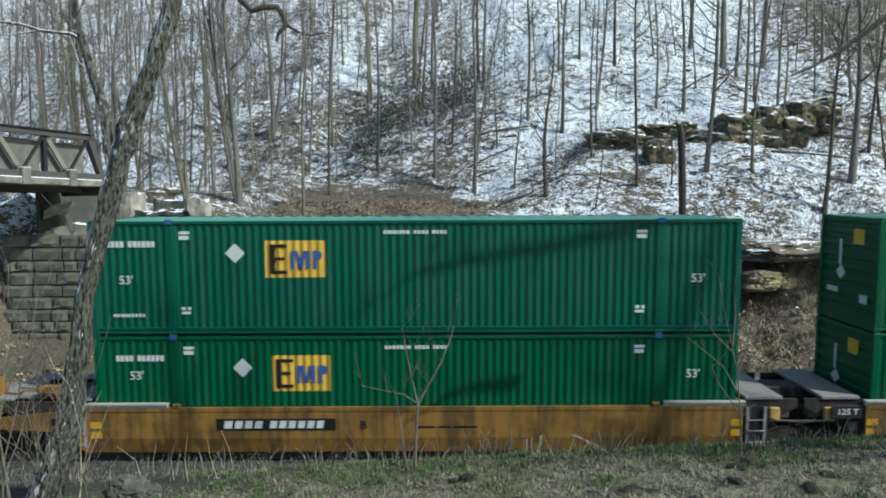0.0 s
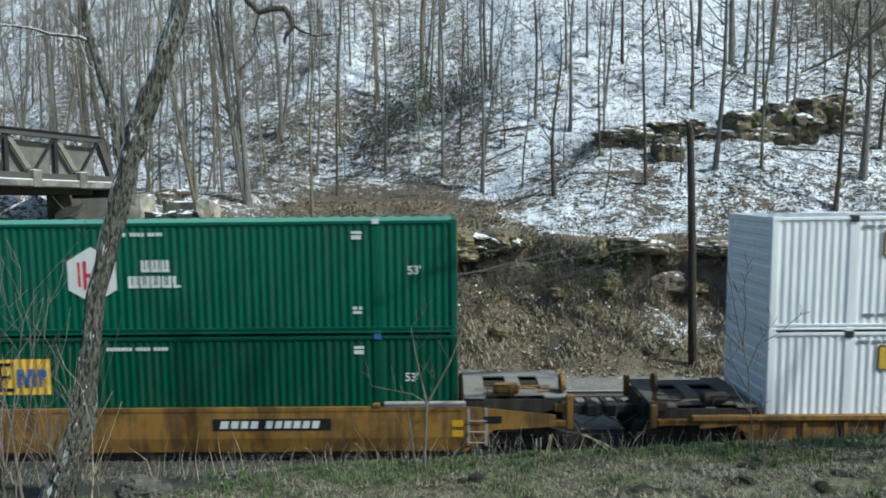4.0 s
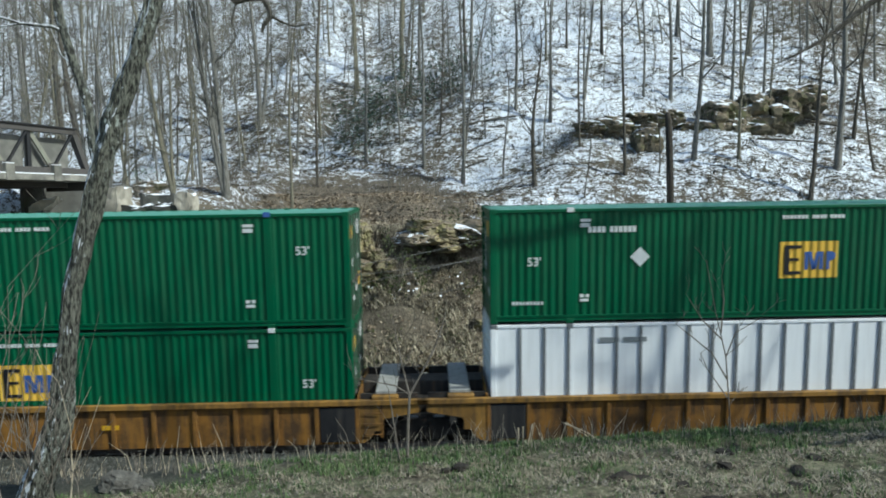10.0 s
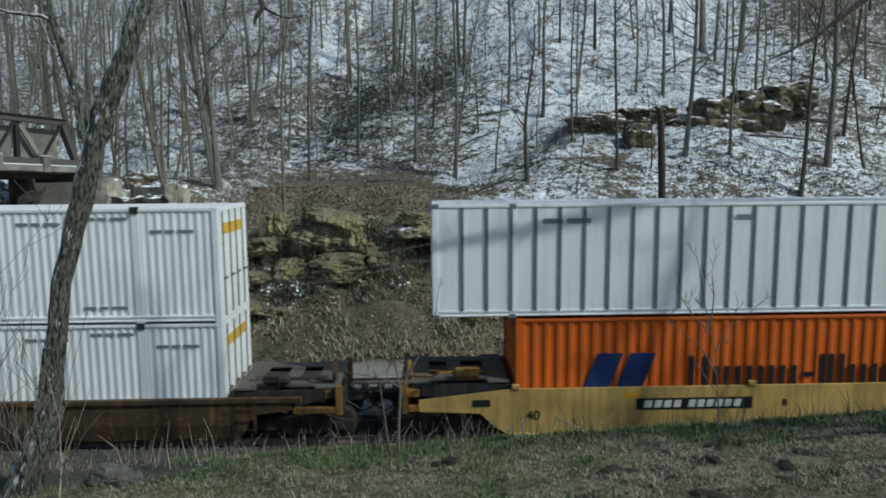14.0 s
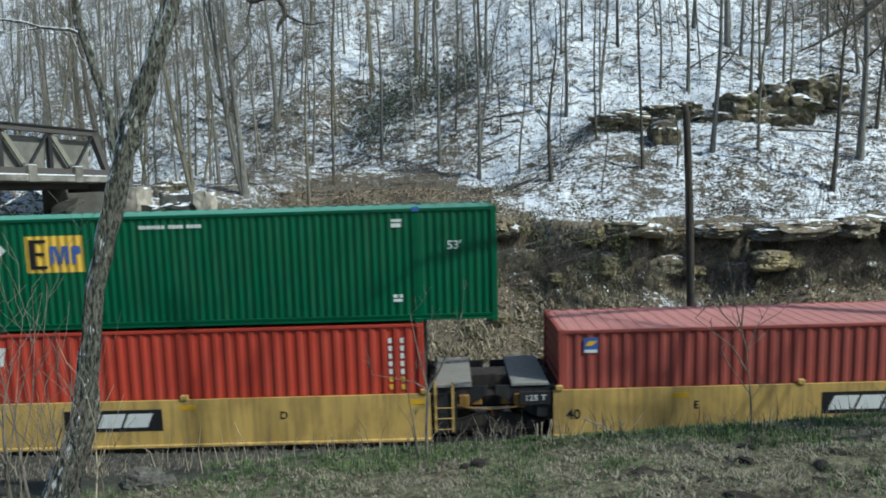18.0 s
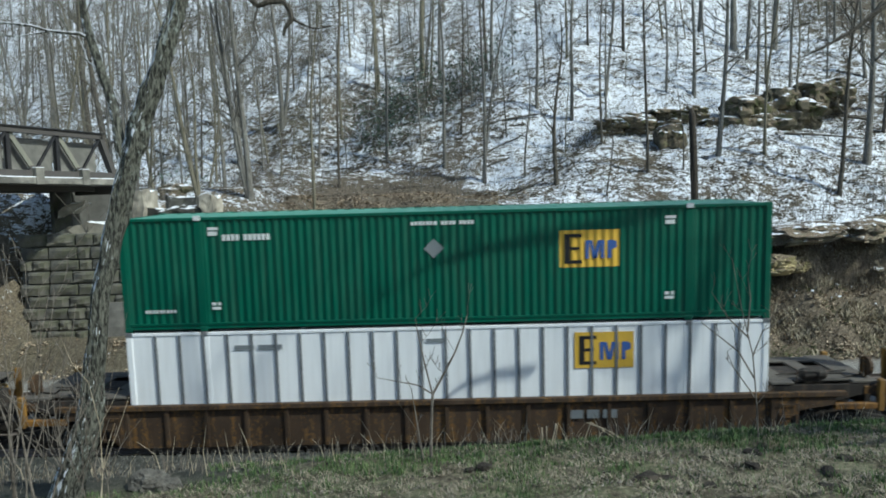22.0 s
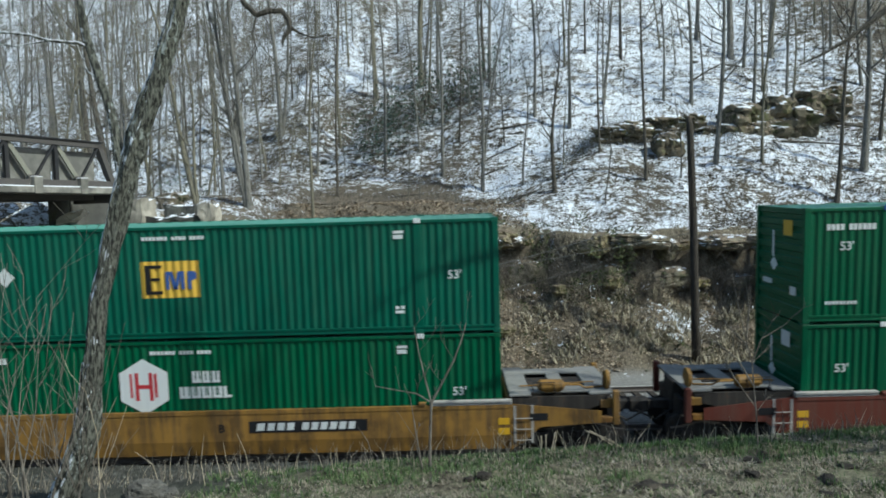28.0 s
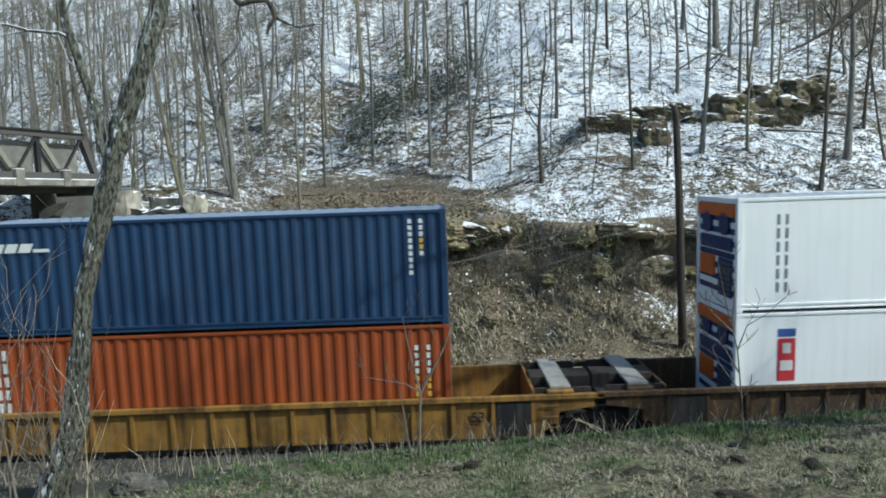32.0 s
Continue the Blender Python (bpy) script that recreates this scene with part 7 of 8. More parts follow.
    tube(bm, [(-2.55, 9.0, 9.01), (-2.62, 9.0, 8.75), (-2.55, 9.0, 8.5)], [0.018, 0.012, 0.005], 5, False)
    part("hanging_branch", bm, BARK_DARK, t, "dark crooked dead branch")
    bm = bmesh.new()
    for k in range(9):
        limb(bm, pts[80 + k], (rnd.uniform(-1, 1), rnd.uniform(-0.6, 0.6), 0.8), rnd.uniform(1.2, 2.6), 0.03, rnd, 2, 4)
    part("crown", bm, BARK_GREY, t)
    for k in range(8):
        bm = bmesh.new()
        a = Vector((-5.5 + rnd.uniform(-0.2, 0.35), 9.2, 2.4))
        limb(bm, a, (rnd.uniform(-0.7, 0.8), rnd.uniform(-0.3, 0.2), 0.9), rnd.uniform(0.8, 1.9), 0.014, rnd, 1, 4, 0.1)
        part("root_shoot", bm, TWIG, t, "thin pale shoot from the foot of the trunk")
    # a bough that reaches in from a tree on the right
    ob = tagged(new("overhanging_bough"), "dark bare bough of a tree standing beside the view", "branch")
    bm = bmesh.new()
    tube(bm, [(10.6, 11.5, 11.0), (9.2, 11.8, 10.4), (7.98, 12, 9.77), (7.5, 12, 9.4), (7.11, 12, 9.12), (6.7, 12, 8.9), (6.3, 12, 8.72)], [0.09, 0.075, 0.055, 0.045, 0.034, 0.022, 0.010], 6, False)
    limb(bm, Vector((7.6, 12, 9.45)), (-0.5, 0, -0.5), 1.0, 0.014, rnd, 1, 4)
    limb(bm, Vector((7.2, 12, 9.2)), (-0.7, 0, 0.5), 1.1, 0.014, rnd, 1, 4)
    part("bough", bm, BARK_DARK, ob)
    # saplings on the crest
    def sapling(name_label, base, runs, mat):
        s = tagged(new("sapling"), name_label, "sapling", "saplings on the crest")
        for k, (line_pts, r) in enumerate(runs):
            b2 = bmesh.new()
            tube(b2, line_pts, [r * (1 - 0.8 * i / (len(line_pts) - 1)) + 0.003 for i in range(len(line_pts))], 6, False)
            part("stem" if k == 0 else "branch", b2, mat, s)
        b3 = bmesh.new()
        for line_pts, r in runs:
            for i in range(1, len(line_pts)):
                for _ in range(1):
                    limb(b3, Vector(line_pts[i]), (rnd.uniform(-0.9, 0.9), rnd.uniform(-0.3, 0.3), rnd.uniform(0.2, 1.0)), rnd.uniform(0.15, 0.45), 0.004, rnd, 1, 3)
        tagged(part("branchwork", b3, mat, s), kind="stuff")
        return s
    sapling("slender forked bare sapling on the crest", None, [([(-0.43, 9.8, 2.2), (-0.42, 9.8, 2.8), (-0.38, 9.8, 3.4), (-0.2, 9.8, 3.72), (-0.02, 9.8, 4.05), (0.1, 9.8, 4.35), (0.18, 9.8, 4.62)], 0.024), ([(-0.38, 9.8, 3.4), (-0.47, 9.8, 3.8), (-0.55, 9.8, 4.2), (-0.61, 9.8, 4.57)], 0.014), ([(-0.40, 9.8, 3.42), (-0.6, 9.8, 3.55), (-0.85, 9.8, 3.6), (-1.22, 9.8, 3.68)], 0.012), ([(-0.52, 9.75, 2.2), (-0.62, 9.8, 2.9), (-0.70, 9.8, 3.5)], 0.016)], TWIG)
    sapling("slender bare sapling with many fine twigs", None, [([(4.46, 9.6, 2.5), (4.42, 9.6, 3.2), (4.36, 9.6, 3.94), (4.2, 9.6, 4.6), (4.05, 9.6, 5.38)], 0.010), ([(4.38, 9.6, 3.6), (4.15, 9.6, 4.0), (3.85, 9.6, 4.25), (3.6, 9.6, 4.45)], 0.010), ([(4.36, 9.6, 3.94), (4.5, 9.6, 4.3), (4.85, 9.6, 4.5)], 0.008), ([(4.28, 9.6, 4.3), (4.32, 9.6, 4.8), (4.28, 9.6, 5.1)], 0.010), ([(4.3, 9.6, 4.2), (4.0, 9.6, 4.5), (3.75, 9.6, 4.9)], 0.010), ([(4.40, 9.6, 3.3), (4.1, 9.65, 3.75), (3.98, 9.6, 4.0)], 0.007)], TWIG)
    for k in range(10):
        x0 = (-6.2, -6.05, -5.95, -5.85, -5.7, -5.6, -5.0, -4.85, -4.7, -5.15)[k]
        s = tagged(new("sapling"), "clump of pale bare shoots beside the leaning tree", "sapling", "saplings on the crest")
        bm = bmesh.new()
        limb(bm, Vector((x0, 8.5, 2.2)), (rnd.uniform(-0.25, 0.25), 0, 1.0), rnd.uniform(2.2, 3.3) if k < 6 else rnd.uniform(1.2, 2.0), (0.030, 0.016, 0.026, 0.014, 0.020, 0.013, 0.012, 0.013, 0.011, 0.012)[k], rnd, 2 if k < 6 else 1, 5, 0.6)
        tagged(part("branchwork", bm, STRAW if k == 7 else TWIG, s), kind="stuff")
    # grass, weeds and straw along the crest
    green_b, dry_b = [], []
    for k in range(70000):
        y = 11.3 - 4.6 * rnd.random() ** 1.5
        x = rnd.uniform(-0.76, 0.78) * y
        if y > 9.35 + max(0.0, (x + 4.0) * 0.36) + 0.35 * noise.noise((x, y, 44)):
            continue
        lush = noise.noise((x * 0.7, y * 0.9, 3)) + 0.75 * ease(8.9, 9.7, y) - 0.1
        z = height(x, y)
        alive = rnd.random() < min(0.75, 0.20 + 0.85 * max(0.0, lush))
        if not alive and noise.noise((x * 1.5, y * 1.8, 23)) < -0.10:
            continue
        n = rnd.uniform(0.03, 0.085) * (1 + 0.45 * max(0, lush)) if alive else rnd.uniform(0.03, 0.12)
        a = rnd.uniform(0, math.tau)
        flat = 0.5 if alive else 1.3
        tip = (x + math.cos(a) * n * flat, y + math.sin(a) * n * flat, z + n * (1.0 if alive else 0.35))
        side = (math.sin(a) * 0.005, -math.cos(a) * 0.005, 0)
        (green_b if alive else dry_b).append(((x, y, z - 0.005), tip, side, (0, 0, n * 0.15)))
    for k in range(900):      # taller tufts, green on the crest, straw on the slope
        y = 10.9 - 4.0 * rnd.random() ** 1.6
        x = rnd.uniform(-0.40, 0.78) * y
        fresh = ease(8.6, 9.6, y) * 0.55 + noise.noise((x * 0.9, y * 1.1, 13)) * 1.1 > 0.36
        for i in range(rnd.randint(9, 20)):
            px, py = x + rnd.gauss(0, 0.05), y + rnd.gauss(0, 0.05)
            n, a = rnd.uniform(0.05, 0.12), rnd.uniform(0, math.tau)
            z, spread = height(px, py), rnd.uniform(0.2, 0.7) if fresh else rnd.uniform(0.4, 1.3)
            tip = (px + math.cos(a) * n * spread, py + math.sin(a) * n * spread, z + n * (0.95 if fresh else 0.55))
            (green_b if fresh else dry_b).append(((px, py, z - 0.01), tip, (math.sin(a) * 0.005, -math.cos(a) * 0.005, 0), (0, 0, n * 0.18)))
    spray("grass", "short patchy spring grass on the bank", "grass", GRASS_BLADE, green_b)
    spray("dead_grass", "flattened straw-coloured dead grass on the bank", "grass", DRY_GRASS, dry_b)
    items, straw = [], []
    for k in range(900):
        y = rnd.uniform(9.7, 11.6)
        x = rnd.uniform(-0.74, 0.76) * y
        z, h = height(x, y) - 0.05, rnd.uniform(0.1, 0.5) * (0.75 if x > 3 else 1.0) * (1.7 if k % 9 == 0 else 1.0)
        a, b = rnd.uniform(-0.4, 0.4), rnd.uniform(-0.5, 0.5)
        p = [(x, y, z), (x + a * h * 0.4, y, z + h * 0.55), (x + a * h + b * h * 0.4, y + 0.05, z + h * rnd.uniform(0.8, 1.05))]
        (items if rnd.random() < 0.6 else straw).append((p, rnd.uniform(0.005, 0.012)))
    stems("weed_stems", "thin brown weed stems along the crest", TWIG, items)
    stems("straw_stems", "pale dry straw stems along the crest", STRAW, straw)
    for dx, pts2 in ((0, [(1.30, 10, 2.35), (1.30, 10, 2.78)]), (0, [(1.36, 10, 2.35), (1.37, 10, 2.80)]), (0, [(1.45, 10, 2.35), (1.55, 10, 2.86), (1.72, 10, 2.45)]), (0, [(1.42, 10, 2.4), (1.52, 10, 2.84)]), (0, [(1.9, 10, 2.42), (2.05, 10, 2.85), (2.45, 10.1, 2.55)]), (0, [(2.0, 10, 2.84), (2.3, 10, 2.72), (2.62, 10.1, 2.5)])):
        r2 = tagged(new("broken_reed"), "pale broken dry reed on the crest", "reed", "broken reeds")
        bm = bmesh.new()
        tube(bm, pts2, [0.013] * len(pts2), 5)
        part("stalk", bm, STRAW, r2)
    # loose ballast stones beside the track
    bm = bmesh.new()
    for k in range(2600):
        y = rnd.uniform(10.3, 15.6)
        x = rnd.uniform(-0.74 * y, 3.0 if rnd.random() < 0.4 else -1.0)
        z, n = height(x, y), rnd.uniform(0.015, 0.05)
        vs = [bm.verts.new((x + n * rnd.uniform(0.6, 1.2) * a, y + n * rnd.uniform(0.6, 1.2) * b, z + n * c)) for a, b, c in ((-1, -0.6, -0.2), (1, -0.7, -0.2), (0.1, 1, -0.2), (rnd.uniform(-0.4, 0.4), rnd.uniform(-0.4, 0.4), rnd.uniform(0.6, 1.0)))]
        for f in ((0, 1, 3), (1, 2, 3), (2, 0, 3)):
            bm.faces.new([vs[i] for i in f])
    tagged(part("ballast_stones", bm, BALLAST), "loose grey ballast stones beside the track", "gravel", kind="stuff")
    # clods of turned soil and crumbs in the grass
    for k, (x, y, sx, sy, sz) in enumerate(((2.38, 8.15, 0.30, 0.16, 0.10), (2.65, 8.2, 0.22, 0.15, 0.08), (0.38, 9.0, 0.20, 0.14, 0.11), (0.15, 9.0, 0.12, 0.10, 0.07), (3.84, 8.42, 0.18, 0.14, 0.10), (1.87, 7.3, 0.28, 0.16, 0.09), (3.2, 7.1, 0.34, 0.18, 0.09), (4.1, 9.0, 0.16, 0.12, 0.07), (3.0, 7.7, 0.14, 0.12, 0.07), (0.9, 7.6, 0.14, 0.12, 0.06), (4.6, 8.0, 0.24, 0.14, 0.08), (5.1, 8.5, 0.16, 0.12, 0.07), (4.3, 7.4, 0.30, 0.18, 0.08), (2.0, 8.6, 0.14, 0.10, 0.06), (3.4, 8.9, 0.12, 0.10, 0.06))):
        stone("soil_clod", (x, y, height(x, y)), (sx * 0.6, sy * 0.7, sz * 0.75), 200 + k, SOIL, "dark clod of turned soil in the grass", "soil clods", 25 * k, 3, "clod")
    bm = bmesh.new()
    for k in range(9500):
        y = 10.2 - 4.0 * rnd.random()
        x = rnd.uniform(-0.4, 0.78) * y
        if noise.noise((x * 1.1, y * 1.3, 41)) < -0.05:
            continue
        z, n = height(x, y), rnd.uniform(0.008, 0.030)
        vs = [bm.verts.new((x + n * rnd.uniform(0.6, 1.4) * a, y + n * rnd.uniform(0.6, 1.2) * b, z + n * c)) for a, b, c in ((-1, -0.6, -0.2), (1, -0.7, -0.2), (0.1, 1, -0.2), (rnd.uniform(-0.4, 0.4), rnd.uniform(-0.4, 0.4), rnd.uniform(0.5, 1.0)))]
        for f in ((0, 1, 3), (1, 2, 3), (2, 0, 3)):
            bm.faces.new([vs[i] for i in f])
    tagged(part("soil_crumbs", bm, CRUMB), "crumbs of soil and chips of stone in the grass", "soil", kind="stuff")
    # lumps of stone and wood in the grass
    stone("near_rock", (-4.62, 9.5, height(-4.62, 9.5) + 0.05), (0.33, 0.22, 0.22), 5, CRAG_GREY, "weathered grey stump-like rock beside the tree", planes=34)
    stone("near_rock", (-4.28, 9.4, height(-4.28, 9.4) + 0.02), (0.18, 0.15, 0.14), 9, CRAG_GREY, "weathered grey stump-like rock beside the tree", planes=30)


SNOW_SCRAP = leaf_material("wet snow scrap", (0.74, 0.78, 0.85), (0.86, 0.89, 0.94))
SOIL = stone_material("turned soil", (0.045, 0.038, 0.030), (0.018, 0.015, 0.012), (0.11, 0.093, 0.073), 14.0)
CRUMB = leaf_material("soil crumb", (0.04, 0.033, 0.026), (0.36, 0.33, 0.28))
LEAF_DARK = leaf_material("wet dead leaf", (0.045, 0.037, 0.027), (0.23, 0.195, 0.145))
# stones darkened like the near gravel, shade included in their colour
BALLAST = leaf_material("broken ballast stone", (0.035, 0.035, 0.030), (0.16, 0.158, 0.14))
CRAG_GREY = stone_material("weathered grey rock", (0.20, 0.19, 0.168), (0.022, 0.021, 0.018), (0.095, 0.086, 0.07), 7.0)


def stone(name, at, size, seed, material, label, group="", turn=0.0, sub=4, category="rock", planes=13):
    """A broken rock: cut by a dozen chance planes, then roughened."""
    def build(bm):
        rnd = random.Random(seed * 7 + 1)
        cuts = []
        for k in range(planes):
            n = Vector((rnd.gauss(0, 1), rnd.gauss(0, 1), rnd.gauss(0, 0.9))).normalized()
            cuts.append((n, rnd.uniform(0.72, 1.0)))
        cuts += [(Vector((0, 0, 1)), 0.8), (Vector((0, 0, -1)), 0.8), (Vector((0, -1, 0)), 0.85)]
        bmesh.ops.create_icosphere(bm, subdivisions=sub, radius=1.0)
        for v in bm.verts:
            d = v.co.normalized()
            r = min([1.25] + [h / d.dot(n) for n, h in cuts if d.dot(n) > 0.05])
            p = d * 1.6 + Vector((seed * 3.1, seed * 1.7, 0))
            r *= 1 + 0.12 * noise.noise(p * 1.5) + 0.10 * noise.noise(p * 4) + 0.07 * noise.noise(p * 9) + 0.045 * noise.noise(p * 19) - 0.10 * ease(0.75, 1.0, (d.z * 2.3 + 0.4 * noise.noise(p)) % 1.0)
            v.co = Vector((d.x * size[0], d.y * size[1], d.z * size[2])) * r * 1.15
    ob = part(name, shared((name, seed, size), build), material, None, label)
    ob.matrix_basis = pose(*at, 0, 0, turn)
    return tagged(ob, "", category, group)


def outcrop(name, at, size, seed, material, label, group="", turn=0.0, sub=4, layers=4, bedded=0.45):
    """Bedded sandstone: a blocky mass parted into beds of uneven reach, with upright joints."""
    def build(bm):
        rnd = random.Random(seed * 13 + 5)
        reach = [rnd.uniform(1.06 - 0.34 * bedded, 1.08) for _ in range(layers + 3)]
        shift = [Vector((rnd.uniform(-0.12, 0.12), rnd.uniform(-0.12, 0.12), 0)) * bedded for _ in range(layers + 3)]
        bmesh.ops.create_icosphere(bm, subdivisions=sub, radius=1.0)
        off = Vector((seed * 3.1, seed * 1.7, seed * 0.9))
        for v in bm.verts:
            d = v.co.normalized()
            p = d / (abs(d.x) ** 3.4 + abs(d.y) ** 3.4 + abs(d.z) ** 3.4) ** (1 / 3.4)
            q = p * 1.4 + off
            level = (p.z * 0.5 + 0.5 + 0.10 * noise.noise(q * 0.8) + 0.05 * p.x) * layers
            k, f = max(0, min(layers + 2, int(math.floor(level)) + 1)), level % 1.0
            r = reach[k] - 0.16 * bedded * ease(0.14, 0.0, min(f, 1 - f))
            cell = noise.cell(Vector((q.x * 1.6, q.y * 1.6, k * 3.3 + seed)))
            r += 0.16 * (cell - 0.5) + 0.22 * noise.noise(q * 1.1) + 0.11 * noise.noise(q * 3.0) + 0.06 * noise.noise(q * 7.0)
            p = Vector((p.x * r, p.y * r, p.z * (1 + 0.10 * noise.noise(q * 2.0)))) + shift[k]
            v.co = Vector((p.x * size[0], p.y * size[1], p.z * size[2]))
    ob = part(name, shared((name, seed, size), build), material, None, label)
    ob.matrix_basis = pose(*at, random.Random(seed).uniform(-7, 7), random.Random(seed + 1).uniform(-9, 9), turn)
    return tagged(ob, "", "rock", group)


def make_rocks():
    rnd = random.Random(12)
    lit = "mossy bedded sandstone crag above the railway"
    low = "mossy yellow sandstone boulder on the leafy bank"
    chief = ((-4.1, 28.95, 4.85, 1.4, 1.0, 0.95), (-3.65, 28.35, 3.3, 1.25, 0.8, 0.68), (-2.95, 28.5, 4.65, 0.42, 0.6, 0.72), (-6.35, 28.75, 5.2, 0.5, 0.45, 0.5), (-2.45, 28.35, 4.1, 0.36, 0.4, 0.3), (-2.0, 28.5, 3.6, 0.5, 0.45, 0.34), (0.3, 29.0, 4.95, 0.85, 0.8, 0.48), (0.75, 28.9, 4.35, 0.55, 0.6, 0.25), (-0.4, 29.2, 5.35, 0.7, 0.7, 0.3), (-7.5, 27.5, 3.0, 1.0, 0.7, 0.32), (-5.7, 28.6, 3.2, 0.8, 0.7, 0.55), (-8.2, 27.3, 4.1, 0.55, 0.5, 0.35), (-6.9, 27.9, 4.25, 0.75, 0.6, 0.4), (-7.3, 26.7, 1.9, 0.9, 0.5, 0.28), (-5.3, 28.9, 4.4, 0.5, 0.6, 0.6), (13.6, 28.0, 3.3, 0.85, 0.7, 0.45), (2.0, 26.7, 1.35, 0.45, 0.35, 0.26), (4.6, 28.3, 2.75, 0.35, 0.3, 0.25), (-1.1, 27.3, 1.7, 0.3, 0.28, 0.2), (6.9, 28.6, 3.0, 0.4, 0.35, 0.3), (-6.0, 26.9, 1.6, 0.55, 0.35, 0.22))
    for k, (x, y, z, sx, sy, sz) in enumerate(chief):
        outcrop("crag" if sx > 0.7 else "boulder", (x, y, z), (sx, sy, sz), k + 1, CRAG, lit if sx > 0.7 else low, "rocks of the cutting", rnd.uniform(-20, 20), 5 if k < 3 else 4, 5 if sz > 0.6 else 3)
    # the broken band along the cutting: an upper bed that juts out over a hollow, and fallen blocks
    x, k = -1.4, 20
    while x < 23:
        w = 0.28 + 1.15 * rnd.random() ** 1.7
        drop = 0.5 * ease(0, 10, x)
        cl = cliff_line(x + w)
        if rnd.random() < 0.85:   # a slab that juts out over the hollow
            outcrop("crag", (x + w, cl + rnd.uniform(-0.05, 0.35), 5.0 - drop + rnd.uniform(-0.25, 0.2)), (w * rnd.uniform(1.0, 1.5), rnd.uniform(0.8, 1.15), rnd.uniform(0.22, 0.5)), k, CRAG if rnd.random() < 0.4 else CRAG_DARK, lit, "rocks of the cutting", rnd.uniform(-40, 40), 4, rnd.randint(2, 3))
        if rnd.random() < 0.6:
            w2 = 0.25 + 0.8 * rnd.random() ** 1.5
            outcrop("boulder", (x + w + rnd.uniform(-0.6, 0.6), cl + rnd.uniform(-0.7, 0.25), 3.7 - drop * 1.5 + rnd.uniform(-0.6, 0.45)), (w2, 0.5, w2 * rnd.uniform(0.4, 0.9)), k + 100, CRAG_DARK if rnd.random() < 0.6 else CRAG, low, "rocks of the cutting", rnd.uniform(-60, 60), 4, 2)
        x += w * 1.4 + 0.15
        k += 1
    for k, (x, y, z, sx, sy, sz) in enumerate(((9.7, 40.5, 10.6, 0.9, 1.0, 0.45), (11.3, 40.9, 10.8, 1.1, 1.2, 0.55), (13.2, 41.2, 11.1, 1.2, 1.2, 0.6), (14.8, 41.2, 11.1, 0.9, 1.0, 0.65), (16.4, 40.2, 10.0, 1.1, 1.2, 0.85), (17.6, 40.4, 10.9, 1.2, 1.3, 1.1), (18.8, 40.2, 10.1, 1.3, 1.1, 0.9), (19.8, 40.8, 11.3, 1.4, 1.4, 1.15), (21.0, 40.6, 10.8, 1.1, 1.2, 0.95), (21.9, 41.3, 11.8, 1.3, 1.3, 1.0), (23.3, 41.6, 12.3, 1.2, 1.2, 0.8), (12.5, 38.6, 9.55, 0.8, 0.8, 0.75), (15.6, 40.2, 10.2, 0.9, 0.8, 0.6), (-16.5, 40.5, 7.2, 1.2, 1.0, 0.6))):
        outcrop("ledge", (x, y - 0.35, z - 0.1), (sx * 1.08, sy, sz * 1.3), 60 + k, CRAG_SNOW, "broken sandstone ledge with snow on the slope", "ledges of the hillside", rnd.uniform(-20, 20), 4, 4, 0.9)


def make_pole():
    p = tagged(new("utility_pole"), "old dark broken-off wooden utility pole", "pole")
    bm = bmesh.new()
    pts = [(9.30, 25.2, -0.3), (9.28, 25.2, 2.0), (9.24, 25.2, 5.0), (9.16, 25.2, 8.0), (9.11, 25.2, 9.3), (9.07, 25.2, 9.6)]
    tube(bm, pts, [0.16, 0.155, 0.145, 0.13, 0.125, 0.06], 10)
    part("post", bm, POLE_WOOD, p, smooth=True)
    bm = bmesh.new()
    box(bm, 9.10, 9.34, 25.04, 25.10, 6.1, 6.16)
    tube(bm, [(9.05, 25.07, 5.4), (9.05, 25.07, 7.3)], [0.03, 0.03], 6)
    part("conduit", bm, IRON, p)
    for k, (a, b, sag) in enumerate((((-9.0, 27.4, 2.2), (9.2, 25.3, 6.2), 0.5), ((-8.8, 27.6, 3.4), (9.2, 25.3, 7.2), 0.9), ((-9.0, 27.2, 1.5), (6.5, 28.4, 3.9), 0.5), ((-8.9, 28.0, 2.9), (9.2, 25.3, 5.2), 0.3))):
        bm = bmesh.new()
        tube(bm, [Vector(a).lerp(Vector(b), f) - Vector((0, 0, sag * 4 * f * (1 - f))) for f in [i / 12 for i in range(13)]], [0.012] * 13, 4)
        c = tagged(new("slack_wire"), "slack old line wire above the cutting", "wire", "slack wires")
        part("wire", bm, CONCRETE, c)


